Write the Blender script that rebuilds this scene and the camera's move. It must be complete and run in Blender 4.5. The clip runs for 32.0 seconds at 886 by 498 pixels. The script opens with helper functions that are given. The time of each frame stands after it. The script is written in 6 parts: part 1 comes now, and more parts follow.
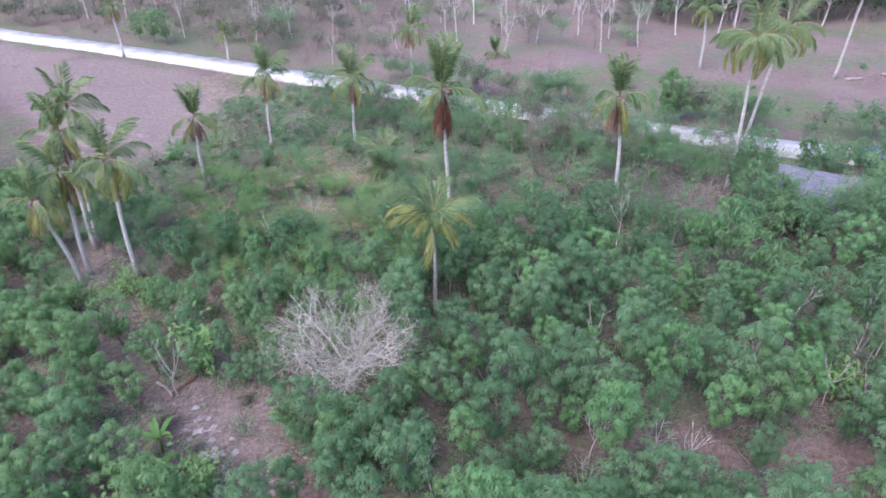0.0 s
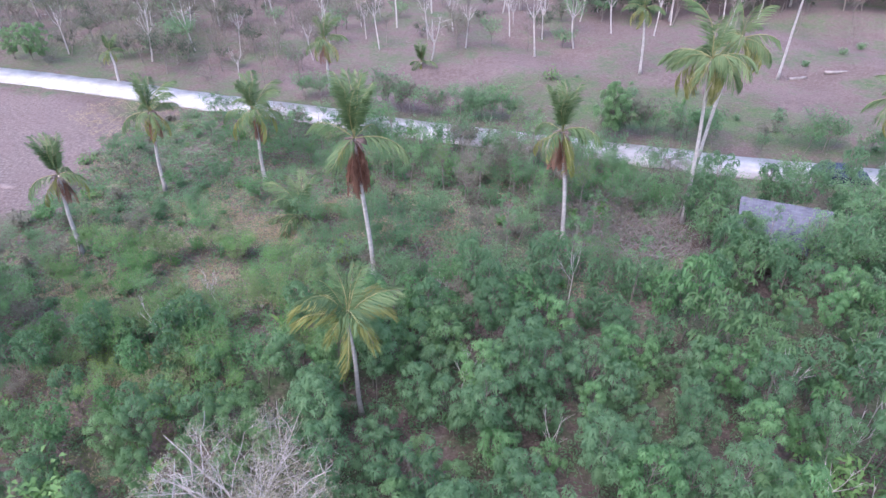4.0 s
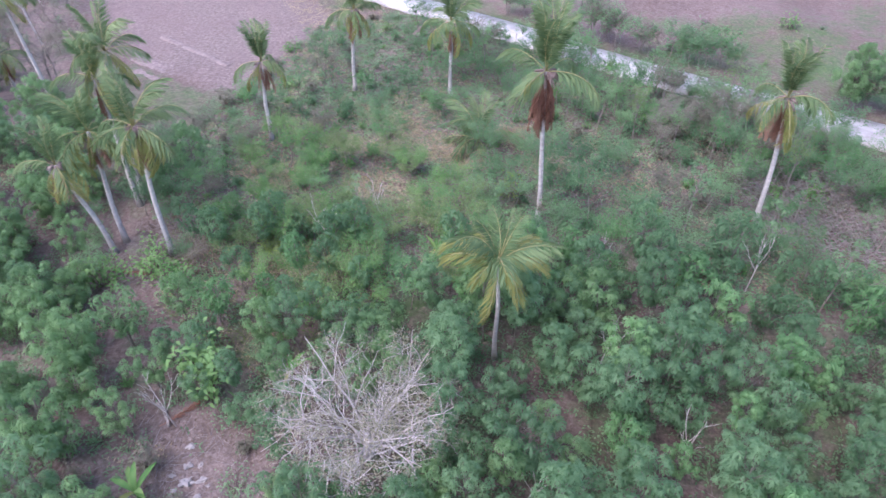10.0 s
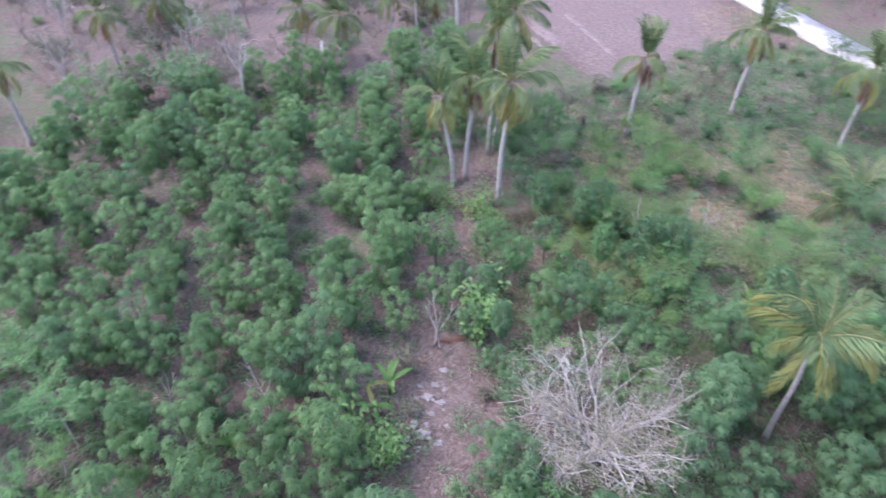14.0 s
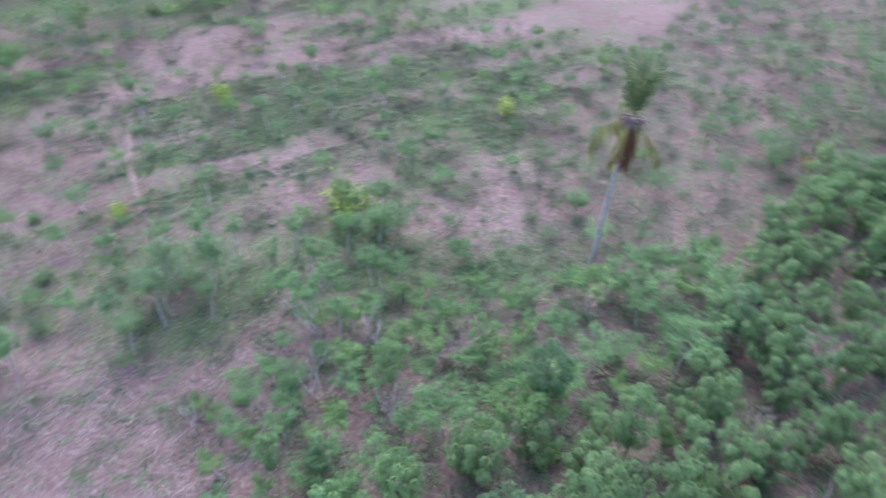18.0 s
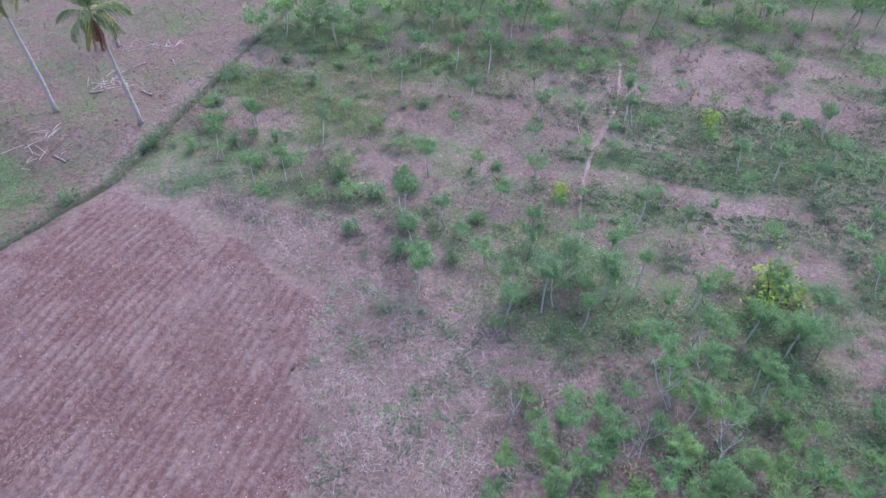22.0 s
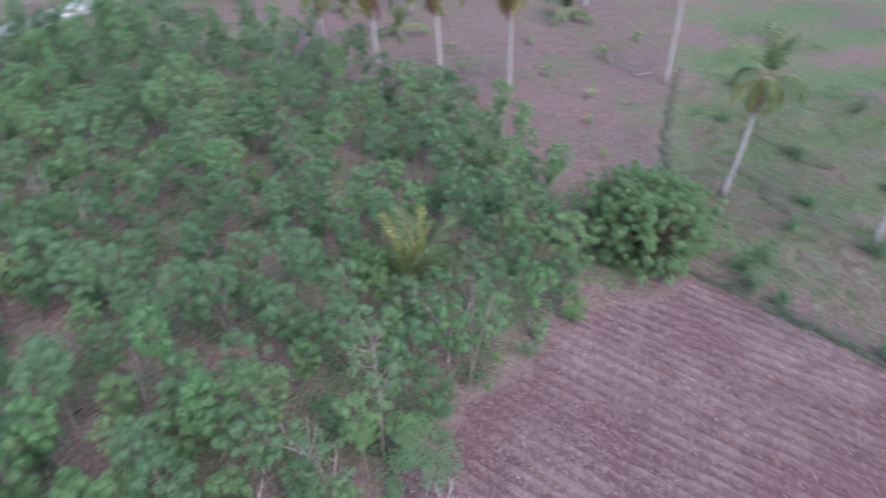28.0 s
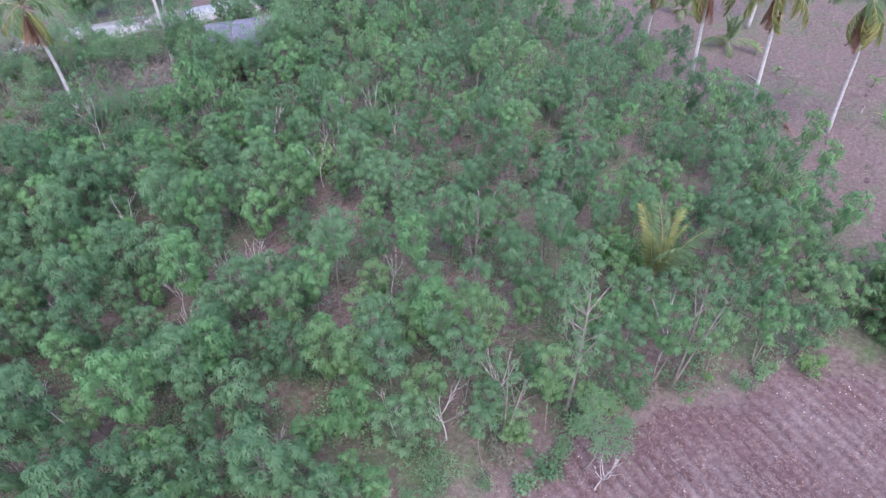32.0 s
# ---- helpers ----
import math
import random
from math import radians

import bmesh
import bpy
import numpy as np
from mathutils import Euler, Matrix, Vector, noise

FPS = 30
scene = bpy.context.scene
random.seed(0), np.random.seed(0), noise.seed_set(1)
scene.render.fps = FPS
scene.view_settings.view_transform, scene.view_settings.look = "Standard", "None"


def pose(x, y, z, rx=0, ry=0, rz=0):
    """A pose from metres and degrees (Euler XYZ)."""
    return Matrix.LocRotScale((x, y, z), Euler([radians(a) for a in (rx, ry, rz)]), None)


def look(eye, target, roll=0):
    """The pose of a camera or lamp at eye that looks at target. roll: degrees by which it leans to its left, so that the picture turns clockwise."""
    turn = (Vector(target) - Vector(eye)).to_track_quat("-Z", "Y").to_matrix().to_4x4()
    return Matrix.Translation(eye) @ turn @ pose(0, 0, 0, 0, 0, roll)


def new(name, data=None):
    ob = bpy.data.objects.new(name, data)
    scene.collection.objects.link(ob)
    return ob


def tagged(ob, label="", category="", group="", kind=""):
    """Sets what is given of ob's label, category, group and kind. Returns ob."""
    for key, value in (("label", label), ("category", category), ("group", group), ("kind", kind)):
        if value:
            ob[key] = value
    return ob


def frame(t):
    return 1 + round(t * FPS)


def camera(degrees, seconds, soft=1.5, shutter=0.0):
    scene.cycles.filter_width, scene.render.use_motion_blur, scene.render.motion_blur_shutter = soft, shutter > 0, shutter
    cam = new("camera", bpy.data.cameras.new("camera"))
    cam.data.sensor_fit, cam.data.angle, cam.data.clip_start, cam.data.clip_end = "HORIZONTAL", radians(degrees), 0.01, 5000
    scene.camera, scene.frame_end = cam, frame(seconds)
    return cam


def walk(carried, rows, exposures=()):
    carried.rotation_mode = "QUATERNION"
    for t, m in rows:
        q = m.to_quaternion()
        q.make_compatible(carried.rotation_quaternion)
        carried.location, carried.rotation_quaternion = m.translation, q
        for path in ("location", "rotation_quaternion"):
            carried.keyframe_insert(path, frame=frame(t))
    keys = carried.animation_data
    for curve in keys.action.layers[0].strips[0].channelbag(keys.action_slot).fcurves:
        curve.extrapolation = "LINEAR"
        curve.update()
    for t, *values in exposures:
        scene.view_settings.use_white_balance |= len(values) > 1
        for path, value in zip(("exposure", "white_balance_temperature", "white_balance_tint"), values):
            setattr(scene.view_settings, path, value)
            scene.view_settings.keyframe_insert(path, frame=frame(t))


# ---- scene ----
cam = camera(68.25, 32.0, 1.5, 0.5)
PATH = [
    (0.0, (-0.274, -10.830, 25.521), (-2.870, 9.984, 11.918), -0.24),
    (0.5, (-0.261, -10.077, 25.564), (-2.091, 10.806, 11.942), -0.43),
    (1.0, (-0.230, -9.147, 25.583), (-1.987, 11.736, 11.952), -0.43),
    (1.5, (-0.315, -8.098, 25.632), (-1.599, 12.791, 11.957), -0.53),
    (2.0, (-0.406, -6.847, 25.669), (-1.263, 14.031, 11.944), -0.57),
    (2.5, (-0.432, -5.593, 25.706), (-1.158, 15.243, 11.910), -0.46),
    (4.5, (0.142, -1.341, 26.207), (0.043, 19.241, 12.018), -0.33),
    (5.0, (0.060, -1.127, 26.215), (0.504, 19.337, 11.862), -0.34),
    (5.5, (0.016, -0.954, 26.204), (1.109, 19.081, 11.289), -0.26),
    (6.0, (0.031, -0.730, 26.210), (1.762, 18.768, 10.660), -0.25),
    (6.5, (0.044, -0.521, 26.237), (2.049, 18.323, 9.931), -0.26),
    (7.0, (-0.008, -0.315, 26.336), (1.799, 18.451, 9.918), -0.11),
    (7.5, (0.006, -0.191, 26.391), (0.233, 18.636, 9.945), -0.01),
    (8.0, (-0.030, -0.127, 26.415), (-1.625, 18.597, 9.927), 0.11),
    (8.5, (0.009, -0.069, 26.413), (-3.299, 18.401, 9.894), 0.13),
    (9.0, (0.000, 0.000, 26.399), (-4.536, 18.193, 9.863), 0.24),
    (9.5, (0.005, 0.115, 26.240), (-5.550, 18.028, 9.709), 0.14),
    (10.0, (-0.002, 0.113, 26.123), (-6.298, 17.789, 9.603), 0.08),
    (10.5, (-0.027, 0.097, 26.013), (-7.516, 17.327, 9.519), 0.23),
    (11.0, (-0.024, 0.134, 25.820), (-8.999, 16.655, 9.342), 0.22),
    (11.5, (0.043, 0.143, 25.669), (-10.462, 15.738, 9.194), 0.25),
    (12.0, (0.130, 0.034, 25.563), (-11.330, 14.946, 9.093), 0.21),
    (12.5, (0.229, -0.099, 25.536), (-12.134, 14.082, 9.073), 0.21),
    (13.0, (0.298, -0.222, 25.572), (-12.923, 13.175, 9.118), 0.17),
    (13.5, (0.297, -0.298, 25.604), (-13.742, 12.250, 9.158), 0.19),
    (14.0, (0.305, -0.313, 25.588), (-14.995, 10.677, 9.152), 0.20),
    (14.5, (0.408, -0.368, 25.520), (-16.398, 8.196, 9.111), 0.31),
    (15.0, (0.607, -0.302, 25.437), (-17.462, 5.208, 9.062), 0.36),
    (15.5, (0.663, -0.258, 25.266), (-18.132, 1.989, 8.935), 0.40),
    (17.5, (0.106, 2.155, 25.371), (-16.337, -7.308, 9.089), -0.49),
    (18.0, (-0.211, 2.434, 25.399), (-13.508, -11.132, 9.146), -0.15),
    (18.5, (-0.398, 2.662, 25.467), (-9.663, -13.927, 9.221), -0.02),
    (19.0, (-0.733, 2.881, 25.540), (-5.685, -15.473, 9.304), -0.03),
    (19.5, (-1.177, 3.143, 25.637), (-2.382, -15.839, 9.412), -0.05),
    (20.0, (-1.415, 3.221, 25.709), (-1.673, -15.806, 9.495), -0.11),
    (20.5, (-1.453, 3.053, 25.774), (-1.500, -15.981, 9.566), -0.12),
    (21.0, (-1.418, 2.552, 25.793), (-1.320, -16.481, 9.583), -0.14),
    (21.5, (-1.338, 1.661, 25.815), (-1.158, -17.365, 9.598), -0.17),
    (22.0, (-1.181, 0.487, 25.851), (-0.959, -18.538, 9.634), -0.19),
    (22.5, (-0.969, -0.930, 25.863), (-0.682, -19.944, 9.634), -0.11),
    (23.0, (-0.676, -2.569, 25.867), (-0.258, -21.572, 9.628), -0.13),
    (23.5, (-0.299, -4.309, 25.885), (0.206, -23.296, 9.628), -0.09),
    (24.0, (0.090, -6.161, 25.942), (0.665, -25.130, 9.669), -0.04),
    (24.5, (0.395, -7.896, 25.988), (1.026, -26.841, 9.688), -0.02),
    (26.5, (0.170, -13.013, 25.700), (13.559, -26.369, 9.350), -0.52),
    (27.0, (-0.123, -13.840, 25.751), (17.251, -21.301, 9.396), -0.45),
    (27.5, (0.024, -14.296, 25.636), (18.925, -14.633, 9.275), -0.12),
    (28.0, (0.062, -14.639, 25.637), (17.997, -8.690, 9.268), -0.02),
    (28.5, (0.075, -14.899, 25.795), (16.605, -5.740, 9.427), 0.06),
    (29.0, (0.171, -14.996, 25.912), (16.200, -4.989, 9.543), -0.08),
    (29.5, (0.058, -15.172, 26.027), (15.432, -4.195, 9.651), -0.18),
    (30.0, (-0.403, -15.625, 26.192), (14.099, -3.511, 9.822), -0.23),
    (30.25, (-0.960, -16.032, 26.214), (12.87, -3.233, 9.832), -0.18),
    (30.5, (-1.860, -16.691, 26.248), (10.888, -2.781, 9.847), -0.09),
    (31.0, (-2.036, -16.649, 26.225), (10.721, -2.760, 9.814), 0.00),
    (31.5, (-2.024, -16.589, 26.099), (10.671, -2.674, 9.661), 0.03),
    (32.0, (-2.005, -16.544, 25.961), (10.675, -2.636, 9.505), -0.06),
]
walk(cam, [(t, look(eye, target, roll)) for t, eye, target, roll in PATH],
     [(0.0, 1.15, 5490, 25.5), (5.0, 1.12, 5470, 27), (9.0, 1.2, 5490, 28.5), (15.0, 1.27, 5510, 28), (18.0, 1.21, 5500, 28), (20.0, 1.01, 5480, 26), (24.0, 0.96, 5480, 26.5), (27.5, 0.83, 5500, 24), (29.5, 1.15, 5460, 23.5), (32.0, 1.15, 5430, 26)])

# ---- sky and light: late, overcast tropical afternoon ----
world = bpy.data.worlds.new("overcast")
scene.world = world
world.use_nodes = True
_w = world.node_tree.nodes
_sky = _w.new("ShaderNodeTexSky")
_sky.sky_type = "NISHITA"
_sky.sun_disc = False
_sky.sun_elevation, _sky.sun_rotation = radians(57), radians(215)
_sky.air_density, _sky.dust_density = 1.6, 4.0
world.node_tree.links.new(_sky.outputs[0], _w["Background"].inputs[0])
_w["Background"].inputs[1].default_value = 0.15
sun = new("sun", bpy.data.lights.new("sun", "SUN"))
sun.data.energy, sun.data.angle, sun.data.color = 0.72, radians(50), (1.0, 0.95, 0.88)
sun.matrix_world = look((0, 0, 60), (18, 26, 12))

# ---- materials ----
S = 1.2  # metres to one unit of the plan


def material(name, rough=0.8):
    m = bpy.data.materials.new(name)
    m.use_nodes = True
    m.node_tree.nodes["Principled BSDF"].inputs["Roughness"].default_value = rough
    m.node_tree.nodes["Principled BSDF"].inputs["Specular IOR Level"].default_value = 0.25
    return m, m.node_tree.nodes, m.node_tree.links


def noise_node(n, l, scale, detail=4.0, rough=0.6, coords=None):
    t = n.new("ShaderNodeTexNoise")
    t.inputs["Scale"].default_value, t.inputs["Detail"].default_value, t.inputs["Roughness"].default_value = scale, detail, rough
    if coords is None:
        coords = n.new("ShaderNodeNewGeometry").outputs["Position"]
    l.new(coords, t.inputs["Vector"])
    return t.outputs["Fac"]


def ramp(n, l, fac, stops):
    r = n.new("ShaderNodeValToRGB")
    while len(r.color_ramp.elements) < len(stops):
        r.color_ramp.elements.new(0.5)
    for e, (p, c) in zip(r.color_ramp.elements, stops):
        e.position, e.color = p, (*c, 1)
    l.new(fac, r.inputs[0])
    return r.outputs[0]


def mix(n, l, fac, a, b, mode="MIX"):
    m = n.new("ShaderNodeMix")
    m.data_type, m.blend_type = "RGBA", mode
    for sock, v in ((m.inputs[0], fac), (m.inputs[6], a), (m.inputs[7], b)):
        if isinstance(v, (int, float)):
            sock.default_value = v
        elif isinstance(v, tuple):
            sock.default_value = (*v, 1)
        else:
            l.new(v, sock)
    return m.outputs[2]


def maths(n, l, op, a, b=0.0, clamp=False):
    m = n.new("ShaderNodeMath")
    m.operation, m.use_clamp = op, clamp
    for sock, v in ((m.inputs[0], a), (m.inputs[1], b)):
        if isinstance(v, (int, float)):
            sock.default_value = v
        else:
            l.new(v, sock)
    return m.outputs[0]


def bump(n, l, height, strength, distance):
    b = n.new("ShaderNodeBump")
    b.inputs["Strength"].default_value, b.inputs["Distance"].default_value = strength, distance
    l.new(height, b.inputs["Height"])
    l.new(b.outputs[0], n["Principled BSDF"].inputs["Normal"])


def leaf_material(name, dark, mid, light, glow=0.3, object_share=0.35):
    """Foliage: colour varies leaf by leaf, plant by plant and in broad patches; light passes through the blades."""
    m, n, l = material(name, 0.78)
    geo, info = n.new("ShaderNodeNewGeometry"), n.new("ShaderNodeObjectInfo")
    patch = noise_node(n, l, 0.22, 3.0)
    clump = noise_node(n, l, 1.5, 1.0)
    v = maths(n, l, "MULTIPLY_ADD", geo.outputs["Random Per Island"], 0.2)
    l.new(maths(n, l, "MULTIPLY", info.outputs["Random"], object_share), v.node.inputs[2])
    v = maths(n, l, "ADD", v, maths(n, l, "MULTIPLY_ADD", patch, 1.1))
    n_last = v.node.inputs[1].links[0].from_node
    n_last.inputs[2].default_value = -0.56
    v = maths(n, l, "ADD", v, maths(n, l, "MULTIPLY", clump, 0.56))
    c = ramp(n, l, v, [(0.05, dark), (0.5, mid), (0.95, light)])
    p = n["Principled BSDF"]
    l.new(c, p.inputs["Base Color"])
    tr, ms = n.new("ShaderNodeBsdfTranslucent"), n.new("ShaderNodeMixShader")
    l.new(c, tr.inputs[0])
    ms.inputs[0].default_value = glow
    l.new(p.outputs[0], ms.inputs[1])
    l.new(tr.outputs[0], ms.inputs[2])
    l.new(ms.outputs[0], n["Material Output"].inputs[0])
    return m


def plain_material(name, a, b, scale, rough=0.8, relief=0.0, stretch=None, metal=0.0, spread=(0.3, 0.7)):
    m, n, l = material(name, rough)
    coords = n.new("ShaderNodeTexCoord").outputs["Object"]
    if stretch:
        mp = n.new("ShaderNodeMapping")
        mp.inputs["Scale"].default_value = stretch
        l.new(coords, mp.inputs[0])
        coords = mp.outputs[0]
    f = noise_node(n, l, scale, 6.0, 0.65, coords)
    c = ramp(n, l, f, [(spread[0], a), (spread[1], b)])
    vary = n.new("ShaderNodeObjectInfo").outputs["Random"]
    c = mix(n, l, maths(n, l, "MULTIPLY", vary, 0.25), c, b)
    l.new(c, n["Principled BSDF"].inputs["Base Color"])
    n["Principled BSDF"].inputs["Metallic"].default_value = metal
    if relief:
        bump(n, l, f, 0.6, relief)
    return m


M_LEAF = leaf_material("leaf_green", (0.122, 0.215, 0.11), (0.186, 0.318, 0.16), (0.268, 0.416, 0.213), 0.58)
M_LEAF_WEST = leaf_material("leaf_blue_green", (0.16, 0.27, 0.127), (0.228, 0.37, 0.167), (0.305, 0.46, 0.21), 0.6)
M_FEATHER = leaf_material("leaf_feathery", (0.135, 0.23, 0.115), (0.205, 0.345, 0.17), (0.295, 0.455, 0.22), 0.55)
M_FRESH = leaf_material("leaf_fresh_green", (0.11, 0.22, 0.09), (0.175, 0.33, 0.135), (0.27, 0.45, 0.19), 0.45)
M_LIME = leaf_material("leaf_lime", (0.115, 0.225, 0.075), (0.18, 0.325, 0.11), (0.275, 0.44, 0.16), 0.4)
M_OLIVE = leaf_material("leaf_olive", (0.13, 0.19, 0.08), (0.205, 0.29, 0.115), (0.31, 0.4, 0.175), 0.4)
M_YELLOW = leaf_material("leaf_yellow", (0.19, 0.3, 0.05), (0.29, 0.42, 0.08), (0.42, 0.54, 0.13))
M_WEED = leaf_material("leaf_weed", (0.11, 0.195, 0.1), (0.19, 0.315, 0.16), (0.3, 0.44, 0.22), 0.42)
M_CROP = leaf_material("leaf_crop", (0.075, 0.122, 0.076), (0.122, 0.185, 0.11), (0.185, 0.262, 0.15), 0.35)
M_GRASS = leaf_material("grass_green", (0.08, 0.13, 0.035), (0.145, 0.2, 0.06), (0.24, 0.28, 0.11))
M_STRAW = leaf_material("straw", (0.16, 0.115, 0.1), (0.3, 0.222, 0.2), (0.46, 0.37, 0.34), 0.15)
M_LITTER = leaf_material("leaf_litter", (0.09, 0.06, 0.045), (0.2, 0.15, 0.12), (0.38, 0.31, 0.27), 0.05)
M_DRYLEAF = leaf_material("leaf_dry_grey_green", (0.12, 0.12, 0.085), (0.21, 0.2, 0.145), (0.33, 0.3, 0.235))
M_PALM = leaf_material("palm_green", (0.1, 0.165, 0.072), (0.17, 0.25, 0.11), (0.28, 0.36, 0.17), 0.35, 0.5)
M_PALM_YELLOW = leaf_material("palm_yellowing", (0.165, 0.195, 0.06), (0.285, 0.3, 0.095), (0.44, 0.42, 0.16), 0.3, 0.5)
M_PALM_DEAD = leaf_material("palm_dead", (0.16, 0.075, 0.05), (0.29, 0.145, 0.1), (0.43, 0.25, 0.18), 0.15, 0.4)
M_BANANA = leaf_material("banana_leaf", (0.08, 0.19, 0.05), (0.14, 0.28, 0.08), (0.27, 0.38, 0.13), 0.35)
M_STALK = plain_material("palm_stalk", (0.28, 0.26, 0.1), (0.46, 0.42, 0.2), 3.0, 0.6)
M_PALM_TRUNK = plain_material("palm_trunk", (0.32, 0.29, 0.27), (0.58, 0.54, 0.51), 2.2, 0.9, 0.03, (1, 1, 2.5))
M_BARK = plain_material("pale_bark", (0.16, 0.13, 0.105), (0.36, 0.31, 0.27), 4.0, 0.9, 0.01, (2, 2, 0.6))
M_STEM = plain_material("grey_green_stem", (0.11, 0.1, 0.08), (0.27, 0.245, 0.2), 4.0, 0.9, 0.01, (2, 2, 0.6))
M_BARK_DARK = plain_material("brown_bark", (0.09, 0.065, 0.05), (0.2, 0.15, 0.12), 4.0, 0.9, 0.01, (2, 2, 0.6))
M_DEADWOOD = plain_material("bleached_wood", (0.42, 0.37, 0.34), (0.66, 0.61, 0.57), 3.0, 0.9, 0.01)
M_ROAD = plain_material("pale_concrete", (0.36, 0.335, 0.315), (0.6, 0.57, 0.545), 0.5, 0.92, 0.02, (1, 1, 1), 0.0, (0.35, 0.62))
M_ROOF = plain_material("weathered_roof_sheet", (0.085, 0.085, 0.105), (0.24, 0.24, 0.275), 1.2, 0.65, 0.004, (1, 3, 1), 0.2)
M_PLANK = plain_material("grey_plank", (0.09, 0.07, 0.06), (0.2, 0.16, 0.14), 3.0, 0.9, 0.006, (0.5, 0.5, 6))
M_STONE = plain_material("bleached_stone", (0.24, 0.21, 0.2), (0.42, 0.39, 0.37), 3.0, 0.95, 0.03)
M_CLOD = plain_material("soil_clod", (0.15, 0.09, 0.07), (0.3, 0.2, 0.16), 5.0, 0.98, 0.01)
M_CAR = plain_material("dark_blue_paint", (0.03, 0.04, 0.06), (0.05, 0.06, 0.085), 8.0, 0.22)
M_GLASS = plain_material("tinted_glass", (0.10, 0.13, 0.18), (0.14, 0.17, 0.22), 2.0, 0.08)
M_RUBBER = plain_material("tyre_rubber", (0.015, 0.015, 0.015), (0.03, 0.03, 0.03), 8.0, 0.9)
M_STEEL = plain_material("grey_steel", (0.3, 0.3, 0.3), (0.5, 0.5, 0.5), 4.0, 0.4, 0.0, None, 0.8)


def ground_material():
    """Bare earth, dry straw and low green by the zone the mesh carries, broken up by noise at several sizes."""
    m, n, l = material("earth", 0.95)
    zone = n.new("ShaderNodeAttribute")
    zone.attribute_name = "zone"
    sep = n.new("ShaderNodeSeparateColor")
    l.new(zone.outputs["Color"], sep.inputs[0])
    big, midn, fine = noise_node(n, l, 0.16, 5.0), noise_node(n, l, 0.8, 6.0, 0.7), noise_node(n, l, 3.6, 8.0, 0.8)
    soil = ramp(n, l, fine, [(0.3, (0.088, 0.06, 0.051)), (0.5, (0.185, 0.134, 0.115)), (0.7, (0.315, 0.245, 0.215))])
    red = ramp(n, l, fine, [(0.3, (0.145, 0.1, 0.09)), (0.7, (0.31, 0.238, 0.218))])
    straw = ramp(n, l, fine, [(0.3, (0.115, 0.084, 0.072)), (0.5, (0.23, 0.178, 0.157)), (0.72, (0.41, 0.342, 0.308))])
    green = ramp(n, l, fine, [(0.28, (0.055, 0.085, 0.04)), (0.5, (0.11, 0.16, 0.07)), (0.75, (0.19, 0.24, 0.11))])

    def share(channel, gain):
        a = maths(n, l, "ADD", channel, maths(n, l, "MULTIPLY_ADD", midn, 0.9))
        a.node.inputs[1].links[0].from_node.inputs[2].default_value = -0.45
        b = maths(n, l, "ADD", a, maths(n, l, "MULTIPLY_ADD", big, 0.8))
        b.node.inputs[1].links[0].from_node.inputs[2].default_value = -0.4
        c = maths(n, l, "MULTIPLY_ADD", b, gain, True)
        c.node.inputs[2].default_value = 0.5 - 0.5 * gain
        return c
    c = mix(n, l, share(sep.outputs[2], 3.0), soil, red)
    c = mix(n, l, share(sep.outputs[1], 3.0), c, straw)
    c = mix(n, l, share(sep.outputs[0], 3.0), c, green)
    l.new(c, n["Principled BSDF"].inputs["Base Color"])
    bump(n, l, maths(n, l, "ADD", fine, midn), 1.0, 0.12)
    return m


def plough_material():
    m, n, l = material("ploughed_soil", 0.97)
    big, midn, fine = noise_node(n, l, 0.25, 4.0), noise_node(n, l, 1.2, 6.0, 0.7), noise_node(n, l, 4.5, 8.0, 0.8)
    # two soil tones: mixed in noise patches, and again by furrow height below
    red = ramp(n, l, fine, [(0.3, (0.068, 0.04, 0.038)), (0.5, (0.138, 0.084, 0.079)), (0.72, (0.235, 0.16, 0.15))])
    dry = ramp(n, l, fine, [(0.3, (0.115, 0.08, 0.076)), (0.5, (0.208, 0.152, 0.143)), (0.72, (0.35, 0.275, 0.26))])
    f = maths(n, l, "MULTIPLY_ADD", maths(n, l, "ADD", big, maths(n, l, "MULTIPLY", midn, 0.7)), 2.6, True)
    # furrow shading put into the colour: troughs darker, crests paler
    crest_light = n.new("ShaderNodeAttribute")
    crest_light.attribute_name = "crest_light"
    f2 = maths(n, l, "ADD", maths(n, l, "MULTIPLY", f, 1.0), maths(n, l, "MULTIPLY_ADD", crest_light.outputs["Fac"], 0.95), True)
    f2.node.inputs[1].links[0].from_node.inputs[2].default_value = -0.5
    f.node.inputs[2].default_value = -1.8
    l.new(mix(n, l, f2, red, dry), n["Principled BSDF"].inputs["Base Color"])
    bump(n, l, fine, 0.9, 0.08)
    return m


M_EARTH, M_PLOUGH = ground_material(), plough_material()

# ---- building helpers ----


def mesh_q(name, V, F, mats, midx=None, smooth=False):
    """A mesh from arrays of vertices and four-cornered faces."""
    V, F = np.asarray(V, np.float32), np.asarray(F, np.int32)
    me = bpy.data.meshes.new(name)
    me.vertices.add(len(V))
    me.vertices.foreach_set("co", V.ravel())
    me.loops.add(F.size)
    me.loops.foreach_set("vertex_index", F.ravel())
    me.polygons.add(len(F))
    me.polygons.foreach_set("loop_start", np.arange(0, F.size, 4, dtype=np.int32))
    for mt in mats:
        me.materials.append(mt)
    if midx is not None:
        me.polygons.foreach_set("material_index", np.asarray(midx, np.int32))
    if smooth:
        me.polygons.foreach_set("use_smooth", np.ones(len(F), bool))
    me.update(calc_edges=True)
    return me


